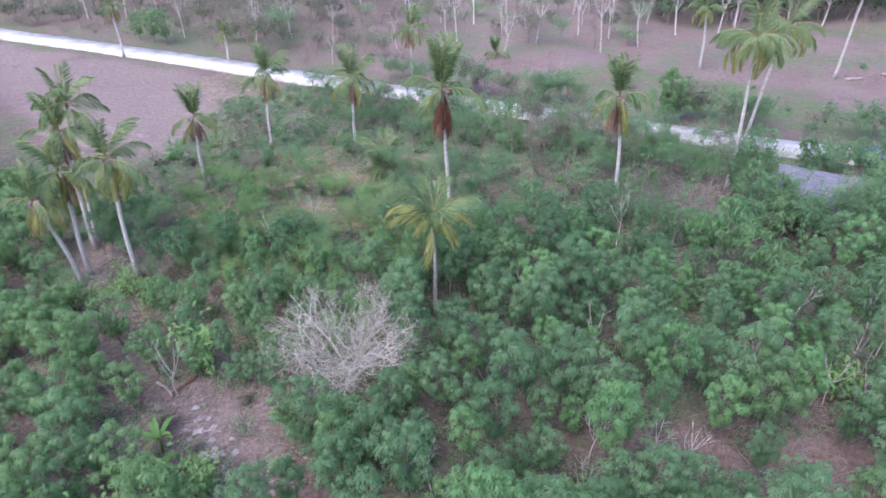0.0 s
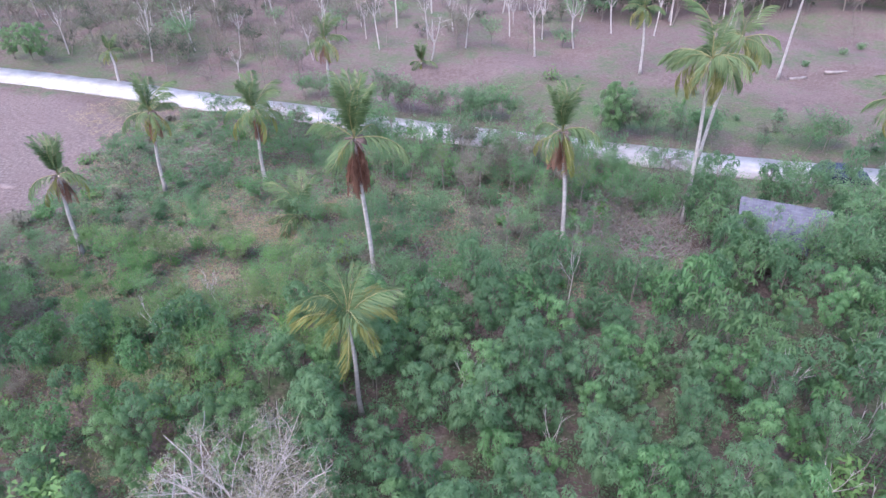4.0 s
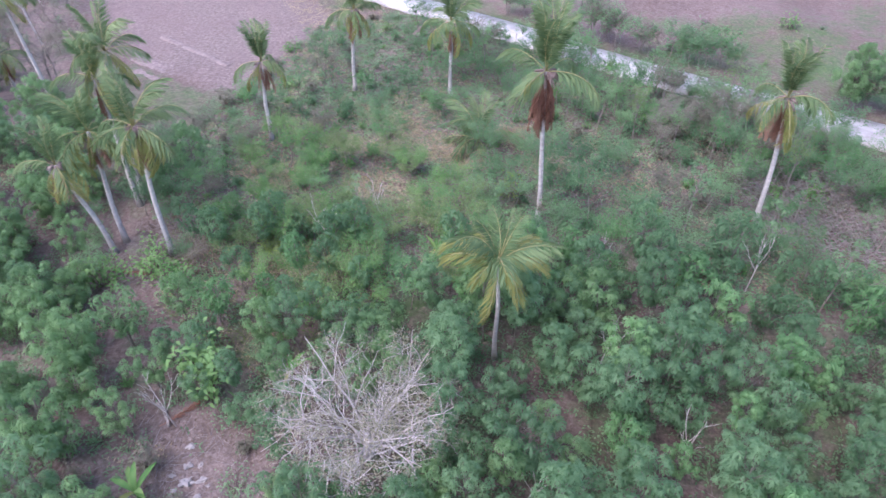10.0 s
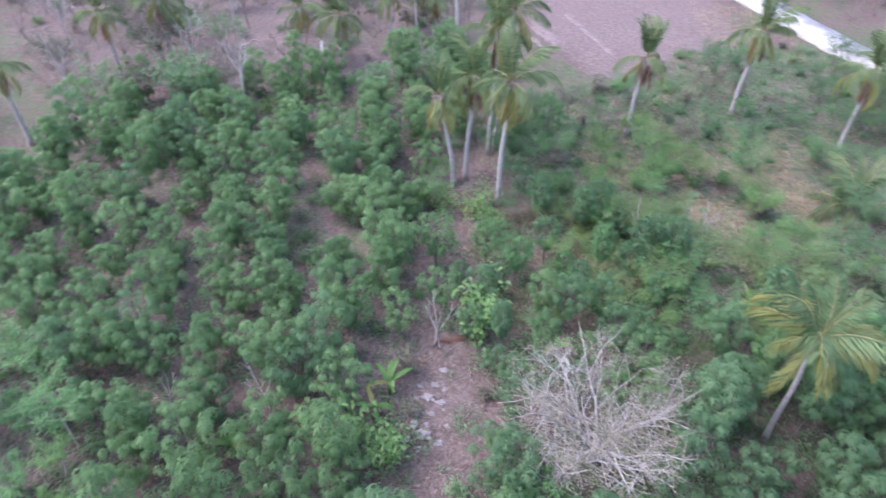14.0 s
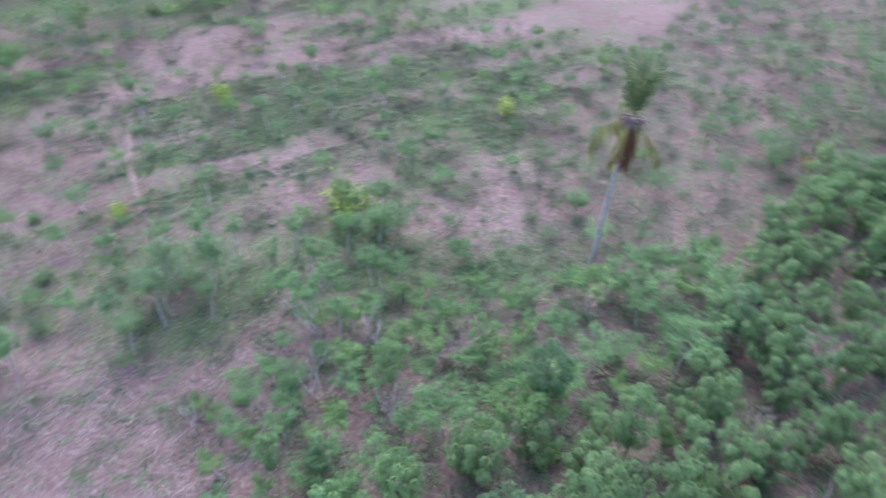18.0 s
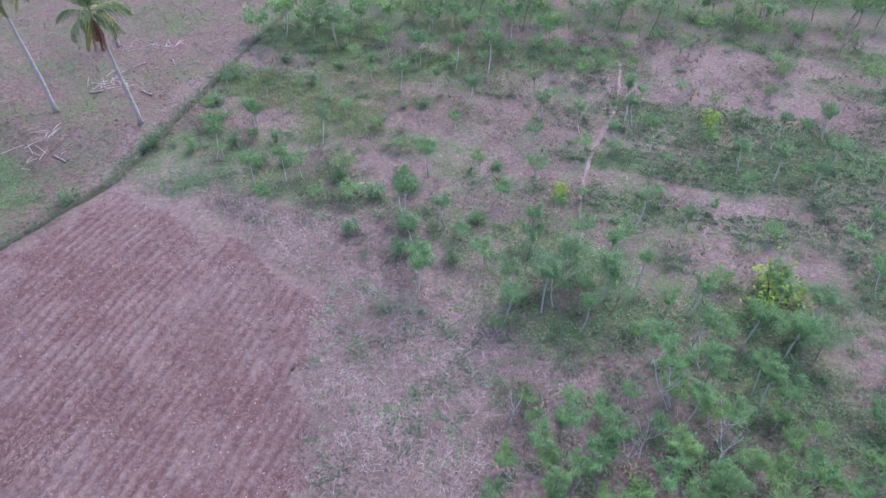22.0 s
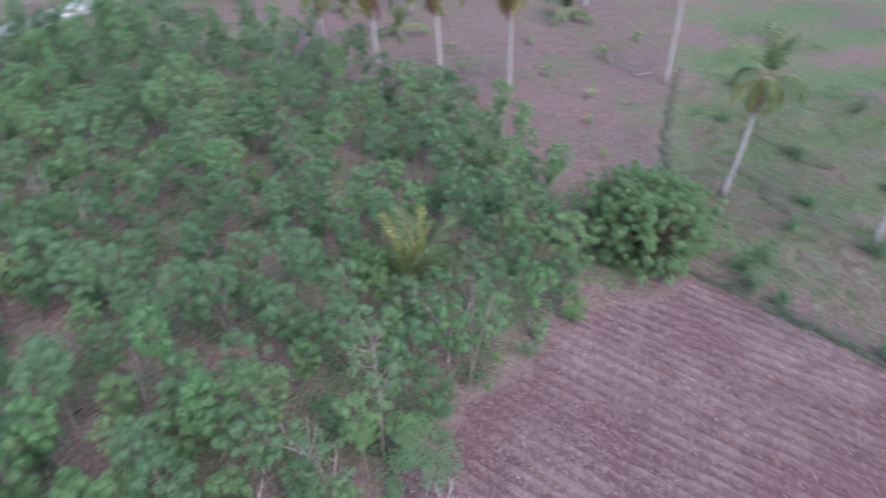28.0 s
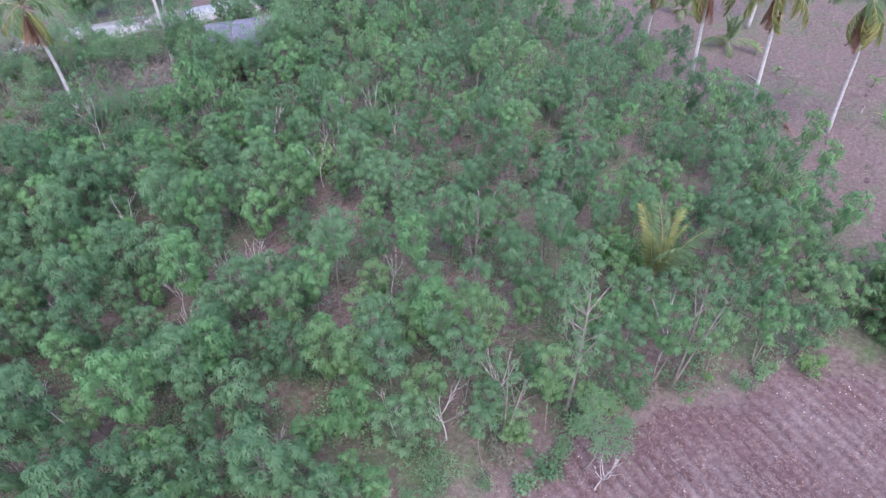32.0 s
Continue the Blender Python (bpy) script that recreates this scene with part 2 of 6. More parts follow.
def join(pieces):
    """Arrays of several (vertices, faces) as one."""
    Vs, Fs, k = [], [], 0
    for V, F in pieces:
        if len(V):
            Vs.append(np.asarray(V, float))
            Fs.append(np.asarray(F, int) + k)
            k += len(V)
    return np.concatenate(Vs), np.concatenate(Fs)


def tube(points, radii, sides=5, caps=True):
    P = np.asarray(points, float)
    d = np.gradient(P, axis=0)
    d /= np.linalg.norm(d, axis=1)[:, None] + 1e-9
    ref = np.where(np.abs(d[:, 2:3]) < 0.9, [[0, 0, 1.0]], [[1.0, 0, 0]])
    u = np.cross(d, ref)
    u /= np.linalg.norm(u, axis=1)[:, None] + 1e-9
    v = np.cross(d, u)
    a = np.linspace(0, 2 * np.pi, sides, endpoint=False)
    R = np.asarray(radii, float)[:, None, None]
    V = P[:, None, :] + R * (np.cos(a)[None, :, None] * u[:, None, :] + np.sin(a)[None, :, None] * v[:, None, :])
    n = len(P)
    i, j = np.meshgrid(np.arange(n - 1), np.arange(sides), indexing="ij")
    k = (j + 1) % sides
    F = np.stack([i * sides + j, i * sides + k, (i + 1) * sides + k, (i + 1) * sides + j], -1).reshape(-1, 4)
    V = V.reshape(-1, 3)
    if sides in (6, 8) and caps:
        flat = np.array([[0, 1, 2, 3], [0, 3, 4, 7], [4, 5, 6, 7]] if sides == 8 else [[0, 1, 2, 3], [0, 3, 4, 5]])
        F = np.concatenate([F, flat[:, ::-1], flat + (n - 1) * sides])
    if sides == 4 and caps:
        F = np.concatenate([F, [[3, 2, 1, 0], [(n - 1) * 4, (n - 1) * 4 + 1, (n - 1) * 4 + 2, (n - 1) * 4 + 3]]])
    return V, F


def blades(base, way, length, width, sag, rng):
    """Leaves: bent diamonds that start at base, go along way and sag at the tip."""
    base, way = np.asarray(base, float), np.asarray(way, float)
    n = len(base)
    way = way / (np.linalg.norm(way, axis=1)[:, None] + 1e-9)
    side = np.cross(way, rng.normal(size=(n, 3)) * 0.35 + [0, 0, 1.0])
    side /= np.linalg.norm(side, axis=1)[:, None] + 1e-9
    L, W, G = (np.broadcast_to(np.asarray(v, float), (n,))[:, None] for v in (length, width, sag))
    mid = base + way * L * 0.5 + [0, 0, 1.0] * L * 0.06
    tip = base + way * L - [0, 0, 1.0] * L * G
    V = np.stack([base, mid + side * W * 0.5, tip, mid - side * W * 0.5], 1).reshape(-1, 3)
    return V, np.arange(4 * n).reshape(n, 4)


def link_mesh(name, me, parent=None, m=None, label="", category="", group="", kind=""):
    ob = new(name, me)
    if parent is not None:
        ob.parent = parent
    if m is not None:
        ob.matrix_local = m
    return tagged(ob, label, category, group, kind)


def part(name, bm, mat, parent, label="", m=None):
    """One mesh object from a bmesh, under a thing or under a part."""
    me = bpy.data.meshes.new(name)
    bm.to_mesh(me)
    bm.free()
    me.materials.append(mat)
    return link_mesh(name, me, parent, m, label)


def box(w, d, h, z0=0.0, bevel=0.0, at=(0, 0)):
    bm = bmesh.new()
    bmesh.ops.create_cube(bm, size=1)
    bmesh.ops.scale(bm, vec=(w, d, h), verts=bm.verts)
    bmesh.ops.translate(bm, vec=(at[0], at[1], z0 + h / 2), verts=bm.verts)
    if bevel:
        bmesh.ops.bevel(bm, geom=bm.edges[:], offset=bevel, segments=2, affect="EDGES")
    return bm


def thing(name, x, y, label, category, group="", z=0.0, turn=0.0, scale=1.0):
    """An empty at a thing's base, at a place of the plan."""
    ob = new(name)
    ob.empty_display_size = 0.3
    ob.matrix_world = Matrix.LocRotScale((x * S, y * S, z), Euler((0, 0, turn)), (scale, scale, scale))
    return tagged(ob, label, category, group)


def inside(poly, x, y):
    x, y = np.asarray(x, float), np.asarray(y, float)
    hit = np.zeros(x.shape, bool)
    for (ax, ay), (bx, by) in zip(poly, poly[1:] + poly[:1]):
        if ay != by:
            hit ^= ((ay > y) != (by > y)) & (x < (bx - ax) * (y - ay) / (by - ay) + ax)
    return hit


# ---- the plan (in plan units; the camera circles near the origin, north is +y) ----
ROAD = [(-130, 84), (-63.8, 65), (-52, 61.8), (-31.3, 56), (-20.4, 52.4), (-12.8, 50.3), (-3.3, 47), (11.8, 43.1), (20.8, 40.6), (31.5, 38.4), (60, 32), (130, 15)]
PLOUGH = [(25.2, -17.6), (21.6, -11.6), (15.5, -8.6), (9.5, -6.6), (5.2, -6.2), (4.4, -14), (5.6, -22.4), (9.1, -24.2), (12.8, -26.5), (18.0, -30.0)]
TAN_FIELD = [(-27, 33.5), (-26.5, 47), (-31, 52.5), (-45, 56.5), (-62, 61), (-80, 62), (-80, 48), (-48, 44), (-36, 35)]
PASTURE_NORTH = [(-16, 54), (12, 46), (34, 41), (90, 28), (110, 95), (-25, 95)]
GREEN_VERGE = [(-2, 50), (14, 46), (32, 42), (26, 55), (6, 60)]
DRY_WOOD = [(-90, 76), (-60, 68), (-30, 60), (-14, 56), (-14, 95), (-90, 110)]
DRY_WEST = [(-36, 8), (-46, 2), (-75, 2), (-80, 45), (-48, 42), (-37, 27), (-40, 17)]
SHRUB_NORTH = [(-27, 22), (-27, 47), (-20, 51), (12, 42), (14, 26), (0, 24), (-10, 20)]
SOUTH_FIELD = [(5, -12), (-3.6, -14), (-10, -13), (-18, -8.6), (-24.7, -5.8), (-32, -5), (-46, -2), (-80, 0), (-80, -80), (12, -80), (15, -50), (17, -40), (18.3, -30.6), (12, -26.5), (5, -22)]
PALE_PATCH = [(12, -29), (9, -24.5), (5.4, -22.4), (4.6, -11), (5.0, -5.6), (1.6, -7.0), (-2.4, -10.6), (-4.2, -13.6), (-6.4, -17), (-1, -21), (4, -27.4)]
EAST_PASTURE = [(25.6, -16.5), (18.6, -30.8), (16.6, -42), (14.4, -51), (14, -80), (90, -80), (90, -14), (46, -14)]
BANK_STRIP = [(18.6, -31), (20.6, -31), (18.9, -42), (16.8, -53), (14.8, -51), (16.6, -42), (17.6, -36)]
PALM_EARTH = [(17, -33), (23, -31), (40, -48), (46, -62), (15, -64), (15.2, -48)]
EAST_BROWN = [(29, -9.5), (36, -2.6), (41, 12), (46, 26), (95, 30), (95, -14), (46, -14), (33, -14)]
WEST_ROWS = [(-4.2, -12.8), (-8, -14.0), (-12, -13.8), (-18, -9), (-25, -5), (-36, -4), (-44, 5), (-40, 17), (-36, 27), (-29, 27), (-24, 15.5), (-15, 9.6), (-10, 6.4), (-9, 0)]
EAST_TREES = [(4.6, -4.2), (15.5, -8), (21.5, -10.8), (28.5, -9.6), (35.5, -2.6), (40.5, 12), (41, 30), (33, 36), (22.5, 34), (14, 34), (12.5, 27), (0, 25), (-9, 21), (-14, 23.5), (-19, 20.5), (-24, 16.4), (-15, 10.4), (-10, 7), (-8, 0), (-6, -10), (-4.6, -11.4), (-2.6, -10), (1.4, -6)]
WEST_SCRUB = [(-24, -7), (-21, -13), (-30, -20), (-60, -24), (-75, -4), (-46, -2), (-34, -5)]
OPEN_ROWS = [(-2.2, -10.6), (-4, -14.5), (-12, -14.5), (-18, -9.5), (-26, -5.5), (-23, -3), (-16, -3.4), (-11, -6), (-8, -7.4), (-3, -7.6)]
FIELD_EDGE = [(-2.6, -12.5), (-8, -12), (-18, -7.5), (-24, -7), (-24, -12), (-14, -20), (-6, -19), (-1, -16)]
CLEARINGS = [(7.2, 9.0, 1.3), (5.8, 7.6, 1.0), (12.4, 9.6, 1.4), (10.0, 9.4, 1.2), (4.4, 12.6, 0.8), (13.2, 0.6, 1.7), (17.0, 6.0, 1.2), (9.6, 4.6, 1.1), (28.7, 5.9, 1.5), (23.6, 5.2, 1.2), (-11.8, 8.0, 2.6), (-13.6, 9.4, 2.0),
             (-9.0, 6.2, 1.8), (12.5, 27, 1.3), (14.0, 30.0, 1.1), (13.4, 28.2, 0.9), (11.0, 31.0, 3.0), (8, 8, 1.4), (13, 13, 1.3), (-1.3, 15, 1.0), (-10.5, 31.5, 1.8), (-1.0, 30.5, 1.8), (-14, 27, 2.2), (-20, 23, 2.0), (18.7, 29, 3.0), (-12.6, 32.9, 2.0), (0.6, 32.2, 1.9), (-17.0, 30.5, 1.7), (-7.5, 35.0, 1.6), (-4.5, 32.6, 1.2), (-22.8, 19.2, 1.8), (-21.4, 16.6, 2.2), (-17.5, 17.5, 1.6), (-9.5, 22, 1.4)]


def in_clearing(x, y):
    return any((x - a) ** 2 + (y - b) ** 2 < r * r for a, b, r in CLEARINGS)


def road_y(x):
    return np.interp(x, [p[0] for p in ROAD], [p[1] for p in ROAD])


# ---- ground: one sheet to the horizon ----
def ground_height(x, y):
    """Gentle swell, in metres, at plan places."""
    far = np.clip((y - 0.9 * np.interp(x, [-130, 0, 130], [84, 46.5, 15]) - 12) / 12, 0, 1)
    return far * 0.5 * (np.sin(x * 0.16 + 0.5 * np.sin(y * 0.1)) * np.sin(y * 0.24 + 0.6) + 0.4 * np.sin(x * 0.35 + y * 0.2)) + 0.10 * np.sin(x * 0.21 + 1.3) * np.cos(y * 0.17) + 0.06 * np.sin(x * 0.53 + y * 0.37)


def ragged(x, y):
    """Plan places shifted a little, to make field edges uneven."""
    return x + 0.5 * np.sin(y * 0.9 + 0.3) + 0.35 * np.sin(y * 2.3 + x), y + 0.5 * np.sin(x * 0.8 + 1) + 0.35 * np.sin(x * 2.1 + y)


WEEDY = [(-14.5, -22), (-14.5, -15.5), (-19, -11), (-26, -14), (-28, -22), (-21, -22.6)]
SOUTH_TONES = (([(-10.5, -27.5), (-11.2, -38), (-20.8, -38), (-27, -29.5), (-25, -25.2), (-15, -25)], -0.12), ([(-15, -47), (-24, -47.2), (-31, -39), (-26, -37.2), (-17, -41)], -0.6),
               ([(-13, -30.6), (-20.6, -29.2), (-20.4, -27.2), (-13.5, -28.2)], -0.75), ([(11.5, -46), (-6, -46), (-5.4, -37), (11, -36)], 0.05), ([(17, -33), (11, -26), (-2, -21.5), (-4, -33), (6, -35), (15, -36)], -0.08), ([(-21, -25), (-14, -24.6), (-12, -22.4), (-20, -22)], -0.4),
               ([(-60, -50), (15, -50), (15, -80), (-60, -80)], 0.1), ([(-5, -17.5), (-9, -18.8), (-16, -19), (-23, -16), (-19, -10), (-11, -14), (-5, -14.2)], -0.12), (WEEDY, 0.26))


def south_green(x, y):
    """Streaks along the crop rows: above nought green, below it bare pinkish earth."""
    along, across = -0.93 * x + 0.30 * y, 0.36 * x + 0.93 * y
    lift = -0.04 + sum(k for poly, k in SOUTH_TONES if inside(poly, x, y))
    return lift + noise.noise(Vector((along * 0.07, across * 0.28, 3.3))) + 0.5 * noise.noise(Vector((along * 0.2, across * 0.5, 9.1)))


def build_ground():
    far = np.array([105, 115, 135, 170, 230, 350, 600, 1200.0])
    near = np.arange(-98, 98.1, 1.0)
    axis = np.concatenate([-far[::-1], near, far])
    X, Y = np.meshgrid(axis, axis, indexing="ij")
    rng = np.random.default_rng(3)
    Z = ground_height(X, Y) + rng.normal(size=X.shape) * 0.025
    Z[(np.abs(X) > 98) | (np.abs(Y) > 98)] = 0
    zone = np.zeros((*X.shape, 4))
    zone[..., :] = (0.5, 0.3, 0.15, 1)
    for poly, rgb in ((EAST_TREES, (0.44, 0.3, 0.25)), (WEST_ROWS, (0.32, 0.42, 0.4)), (SHRUB_NORTH, (0.42, 0.6, 0.4)), (DRY_WEST, (0.25, 0.6, 0.25)), (DRY_WOOD, (0.42, 0.35, 0.2)),
                      (TAN_FIELD, (0.02, 0.56, 0.75)), (PASTURE_NORTH, (0.36, 0.3, 0.5)), (GREEN_VERGE, (0.56, 0.35, 0.2)), (SOUTH_FIELD, (0.45, 0.5, 0.5)),
                      (WEST_SCRUB, (0.4, 0.38, 0.5)), (FIELD_EDGE, (0.38, 0.5, 0.5)), (PALE_PATCH, (0.04, 0.66, 0.45)), (EAST_PASTURE, (0.44, 0.15, 0.2)), (PALM_EARTH, (0.44, 0.0, 0.0)), (BANK_STRIP, (0.3, 0.75, 0.1)), (EAST_BROWN, (0.36, 0.1, 0.15)), (PLOUGH, (0.0, 0.3, 1.0))):
        zone[inside(poly, *ragged(X, Y)), :3] = rgb
    south = inside(SOUTH_FIELD, X, Y) & ~inside(PALE_PATCH, X, Y) & ~inside(WEST_SCRUB, X, Y)
    for i, j in zip(*np.nonzero(south)):
        zone[i, j, 0] += 0.5 * south_green(X[i, j], Y[i, j]) + (0.15 if Y[i, j] < -52 else 0)
    north = (Y > road_y(X) + 3) & (np.abs(X) < 98) & (Y < 98)
    for i, j in zip(*np.nonzero(north)):
        zone[i, j, 0] += 0.2 * noise.noise(Vector((X[i, j] * 0.06, Y[i, j] * 0.2, 1.7))) + 0.22 * noise.noise(Vector((X[i, j] * 0.3, Y[i, j] * 0.5, 5.1)))
    near = (np.abs(X) < 70) & (Y > -75) & (Y < 70) & ~inside(PLOUGH, X, Y)
    for i, j in zip(*np.nonzero(near)):
        x, y = X[i, j], Y[i, j]
        zone[i, j, :3] += (0.22 * noise.noise(Vector((x * 0.45, y * 0.45, 2.2))), 0.3 * noise.noise(Vector((x * 0.3, y * 0.3, 7.7))), 0.35 * noise.noise(Vector((x * 0.22, y * 0.22, 4.1))))
    for a, b, r in CLEARINGS:
        zone[(X - a) ** 2 + (Y - b) ** 2 < r * r + 0.6, :3] = (0.06, 0.55, 0.38)
    strips = inside([(21.4, -29.3), (25.7, -26.5), (47, -44), (43, -50)], X, Y) | inside([(30, -24), (36, -14), (70, -18), (60, -40)], X, Y) & (np.sin((X * 0.8 + Y * 0.6) * 1.1) > 0.2)
    zone[strips, :3] = (0.74, 0.3, 0.25)
    soft = zone.copy()
    for _ in range(2):
        p = np.pad(soft, ((1, 1), (1, 1), (0, 0)), "edge")
        soft = (p[:-2, 1:-1] + p[2:, 1:-1] + p[1:-1, :-2] + p[1:-1, 2:] + 2 * p[1:-1, 1:-1]) / 6
    n = len(axis)
    i, j = np.meshgrid(np.arange(n - 1), np.arange(n - 1), indexing="ij")
    F = np.stack([i * n + j, (i + 1) * n + j, (i + 1) * n + j + 1, i * n + j + 1], -1).reshape(-1, 4)
    me = mesh_q("ground", np.stack([X * S, Y * S, Z], -1).reshape(-1, 3), F, [M_EARTH], None, True)
    col = me.attributes.new("zone", "FLOAT_COLOR", "POINT")
    col.data.foreach_set("color", soft.reshape(-1).astype(np.float32))
    link_mesh("ground", me, None, None, "uneven brown earth with dry straw and low green weeds", "ground", "", "structure")


build_ground()


def ribbon(name, line, half, z, thick, mat, label, category, step=1.5, rough=0.0, seed=1):
    """A strip with thickness along a line of the plan."""
    rng = np.random.default_rng(seed)
    P = np.array(line, float) * S
    d = np.concatenate([[0], np.cumsum(np.linalg.norm(np.diff(P, axis=0), axis=1))])
    t = np.arange(0, d[-1], step)
    C = np.stack([np.interp(t, d, P[:, k]) for k in (0, 1)], -1)
    D = np.gradient(C, axis=0)
    D /= np.linalg.norm(D, axis=1)[:, None]
    N = np.stack([-D[:, 1], D[:, 0]], -1)
    w = half + rng.normal(size=(len(t), 2)) * rough
    A, B = C + N * w[:, :1], C - N * w[:, 1:]
    zz = np.full(len(t), z) + (ground_height(C[:, 0] / S, C[:, 1] / S) if half < 1 else 0) + rng.normal(size=len(t)) * rough * 0.2
    col = lambda Q, h: np.column_stack([Q, zz + h])
    V = np.stack([col(A, -thick), col(A, 0), col(B, 0), col(B, -thick)], 1).reshape(-1, 3)
    i = np.arange(len(t) - 1)[:, None] * 4
    F = np.concatenate([i + [0, 4, 5, 1], i + [1, 5, 6, 2], i + [2, 6, 7, 3], i + [3, 7, 4, 0]])
    return link_mesh(name, mesh_q(name, V, F, [mat]), None, None, label, category, "", "structure")


ribbon("road", ROAD, 1.9, 0.22, 0.4, M_ROAD, "pale grey concrete country road with ragged edges", "road", 1.5, 0.07)
M_TURF = plain_material("rough_turf", (0.045, 0.06, 0.035), (0.13, 0.12, 0.08), 1.5, 0.95, 0.05)
FOOTPATH = [(-7.6, -24.6), (-7.9, -26.5), (-8.1, -28.2), (-8.7, -30.9), (-9.8, -34.3), (-12.4, -40), (-14, -47)]
M_TRACK = plain_material("trodden_earth", (0.18, 0.135, 0.115), (0.31, 0.245, 0.215), 2.5, 0.97, 0.02)
ribbon("footpath", FOOTPATH, 0.15, 0.065, 0.25, M_TRACK, "narrow trodden earth footpath through the field", "path", 0.6, 0.05, 2)
ribbon("footpath", [(14.0, 32.5), (13.2, 29.5), (12.9, 27.0), (12.8, 25.0)], 0.28, 0.05, 0.25, M_TRACK, "orange-brown earth footpath beside the hut", "path", 0.6, 0.07, 3)


def build_plough():
    """Furrows run nearly north to south."""
    u, v = np.array([0.26, 0.966]), np.array([0.966, -0.26])
    o = np.array([14.0, -18.0])
    a = np.arange(-17, 17.01, 0.28)
    b = np.arange(-15, 15.01, 0.1)
    A, B = np.meshgrid(a, b, indexing="ij")
    X, Y = o[0] + A * u[0] + B * v[0], o[1] + A * u[1] + B * v[1]
    rng = np.random.default_rng(5)
    wob = np.repeat(np.cumsum(rng.normal(size=(len(a), 1)) * 0.012, axis=0), len(b), 1)
    margin = sum(inside(PLOUGH, X + 0.3 * np.sin(Y * 2) + d * e[0], Y + d * e[1]) * 1.0 for d in (0.8, 1.8, 3.0) for e in ((1, 0), (-1, 0), (0, 1), (0, -1))) / 12
    keep = inside(PLOUGH, *ragged(X, Y))
    deep = 0.085 + 0.04 * np.sin(A * 0.7 + B) * np.sin(A * 0.31 + B * 0.4)
    furrow = deep * np.sin((B + wob + 0.07 * np.sin(A * 0.55 + B * 0.5) + 0.12 * np.sin(B * 1.3)) * 2 * np.pi / 0.56)
    lumps = np.sin(A * 2.3 + 1.7 * np.sin(B * 0.9)) * np.sin(B * 1.9 + 1.3 * np.sin(A * 1.1)) * 0.5 + 0.5
    Z = ground_height(X, Y) + 0.02 + 0.1 * margin + margin ** 2 * (furrow * (0.5 + 0.5 * lumps) + 0.06 * lumps + rng.normal(size=A.shape) * 0.04)
    n = len(b)
    i, j = np.meshgrid(np.arange(len(a) - 1), np.arange(n - 1), indexing="ij")
    F = np.stack([i * n + j, (i + 1) * n + j, (i + 1) * n + j + 1, i * n + j + 1], -1).reshape(-1, 4)
    F = F[keep.ravel()[F].all(1)]
    used = np.unique(F)
    back = np.zeros(X.size, int)
    back[used] = np.arange(len(used))
    V = np.stack([X * S, Y * S, Z], -1).reshape(-1, 3)[used]
    me = mesh_q("field_soil", V, back[F], [M_PLOUGH])
    # height within the furrow, for the light and shade painted into the soil colour
    crest_light = me.attributes.new("crest_light", "FLOAT", "POINT")
    crest_light.data.foreach_set("value", np.clip(0.5 + (furrow * (0.4 + 0.6 * lumps)).ravel()[used] / 0.2, 0, 1).astype(np.float32))
    link_mesh("field_soil", me, None, None, "reddish-brown ploughed soil in narrow furrows", "field", "", "structure")


build_plough()


def earth_bank(name, line, half, high, mat, label, seed):
    rng = np.random.default_rng(seed)
    P = np.array(line, float) * S
    d = np.concatenate([[0], np.cumsum(np.linalg.norm(np.diff(P, axis=0), axis=1))])
    t = np.arange(0, d[-1], 0.5)
    C = np.stack([np.interp(t, d, P[:, k]) for k in (0, 1)], -1) + rng.normal(size=(len(t), 2)) * 0.08
    D = np.gradient(C, axis=0)
    D /= np.linalg.norm(D, axis=1)[:, None]
    N = np.stack([-D[:, 1], D[:, 0]], -1)
    h = high * (0.7 + 0.5 * rng.random(len(t)))
    rows = []
    for off, k in ((-1.0, -0.4), (-0.55, 0.75), (0.0, 1.0), (0.5, 0.8), (1.0, -0.4)):
        rows.append(np.column_stack([C + N * half * off * (0.8 + 0.4 * rng.random((len(t), 1))), h * k]))
    V = np.stack(rows, 1).reshape(-1, 3)
    i = np.arange(len(t) - 1)[:, None] * 5
    F = np.concatenate([i + [k, k + 5, k + 6, k + 1] for k in range(4)])
    link_mesh(name, mesh_q(name, V, F, [mat], None, True), None, None, label, "bank", "", "structure")


earth_bank("bank", [(28, -12), (25.5, -16.5), (23.2, -22), (18.5, -30.7), (17.4, -36), (16.4, -42), (14.6, -51), (13, -60)], 0.24, 0.28, M_TURF, "dark earth bank along the field boundary", 7)
earth_bank("bank", [(48, -14.5), (38, -14.2), (33, -14.6), (28.5, -15)], 0.45, 0.15, M_TURF, "low earth bank between brown and green pasture", 8)
for k, (a, b) in enumerate((((29.6, -30.6), (27, -34.3)), ((36.8, -33.2), (32.3, -38.5)), ((42, -38.4), (37.4, -43.2)), ((48.3, -41.9), (43.2, -48.2)), ((36.8, -17.3), (33.6, -21.4)), ((40.4, -18.6), (37.2, -24)), ((46, -19), (43, -26)), ((33.2, -20), (29.8, -25.4)))):
    earth_bank("terrace_edge", [(a[0] + (b[0] - a[0]) * q / 9 + 0.25 * math.sin(q * 1.9 + k), a[1] + (b[1] - a[1]) * q / 9 + 0.2 * math.sin(q * 2.7 + 2 * k)) for q in range(10)], 0.6, 0.1, M_TURF, "low grassy terrace edge across the pasture", 20 + k)

# ---- trees: kinds built once, then repeated ----


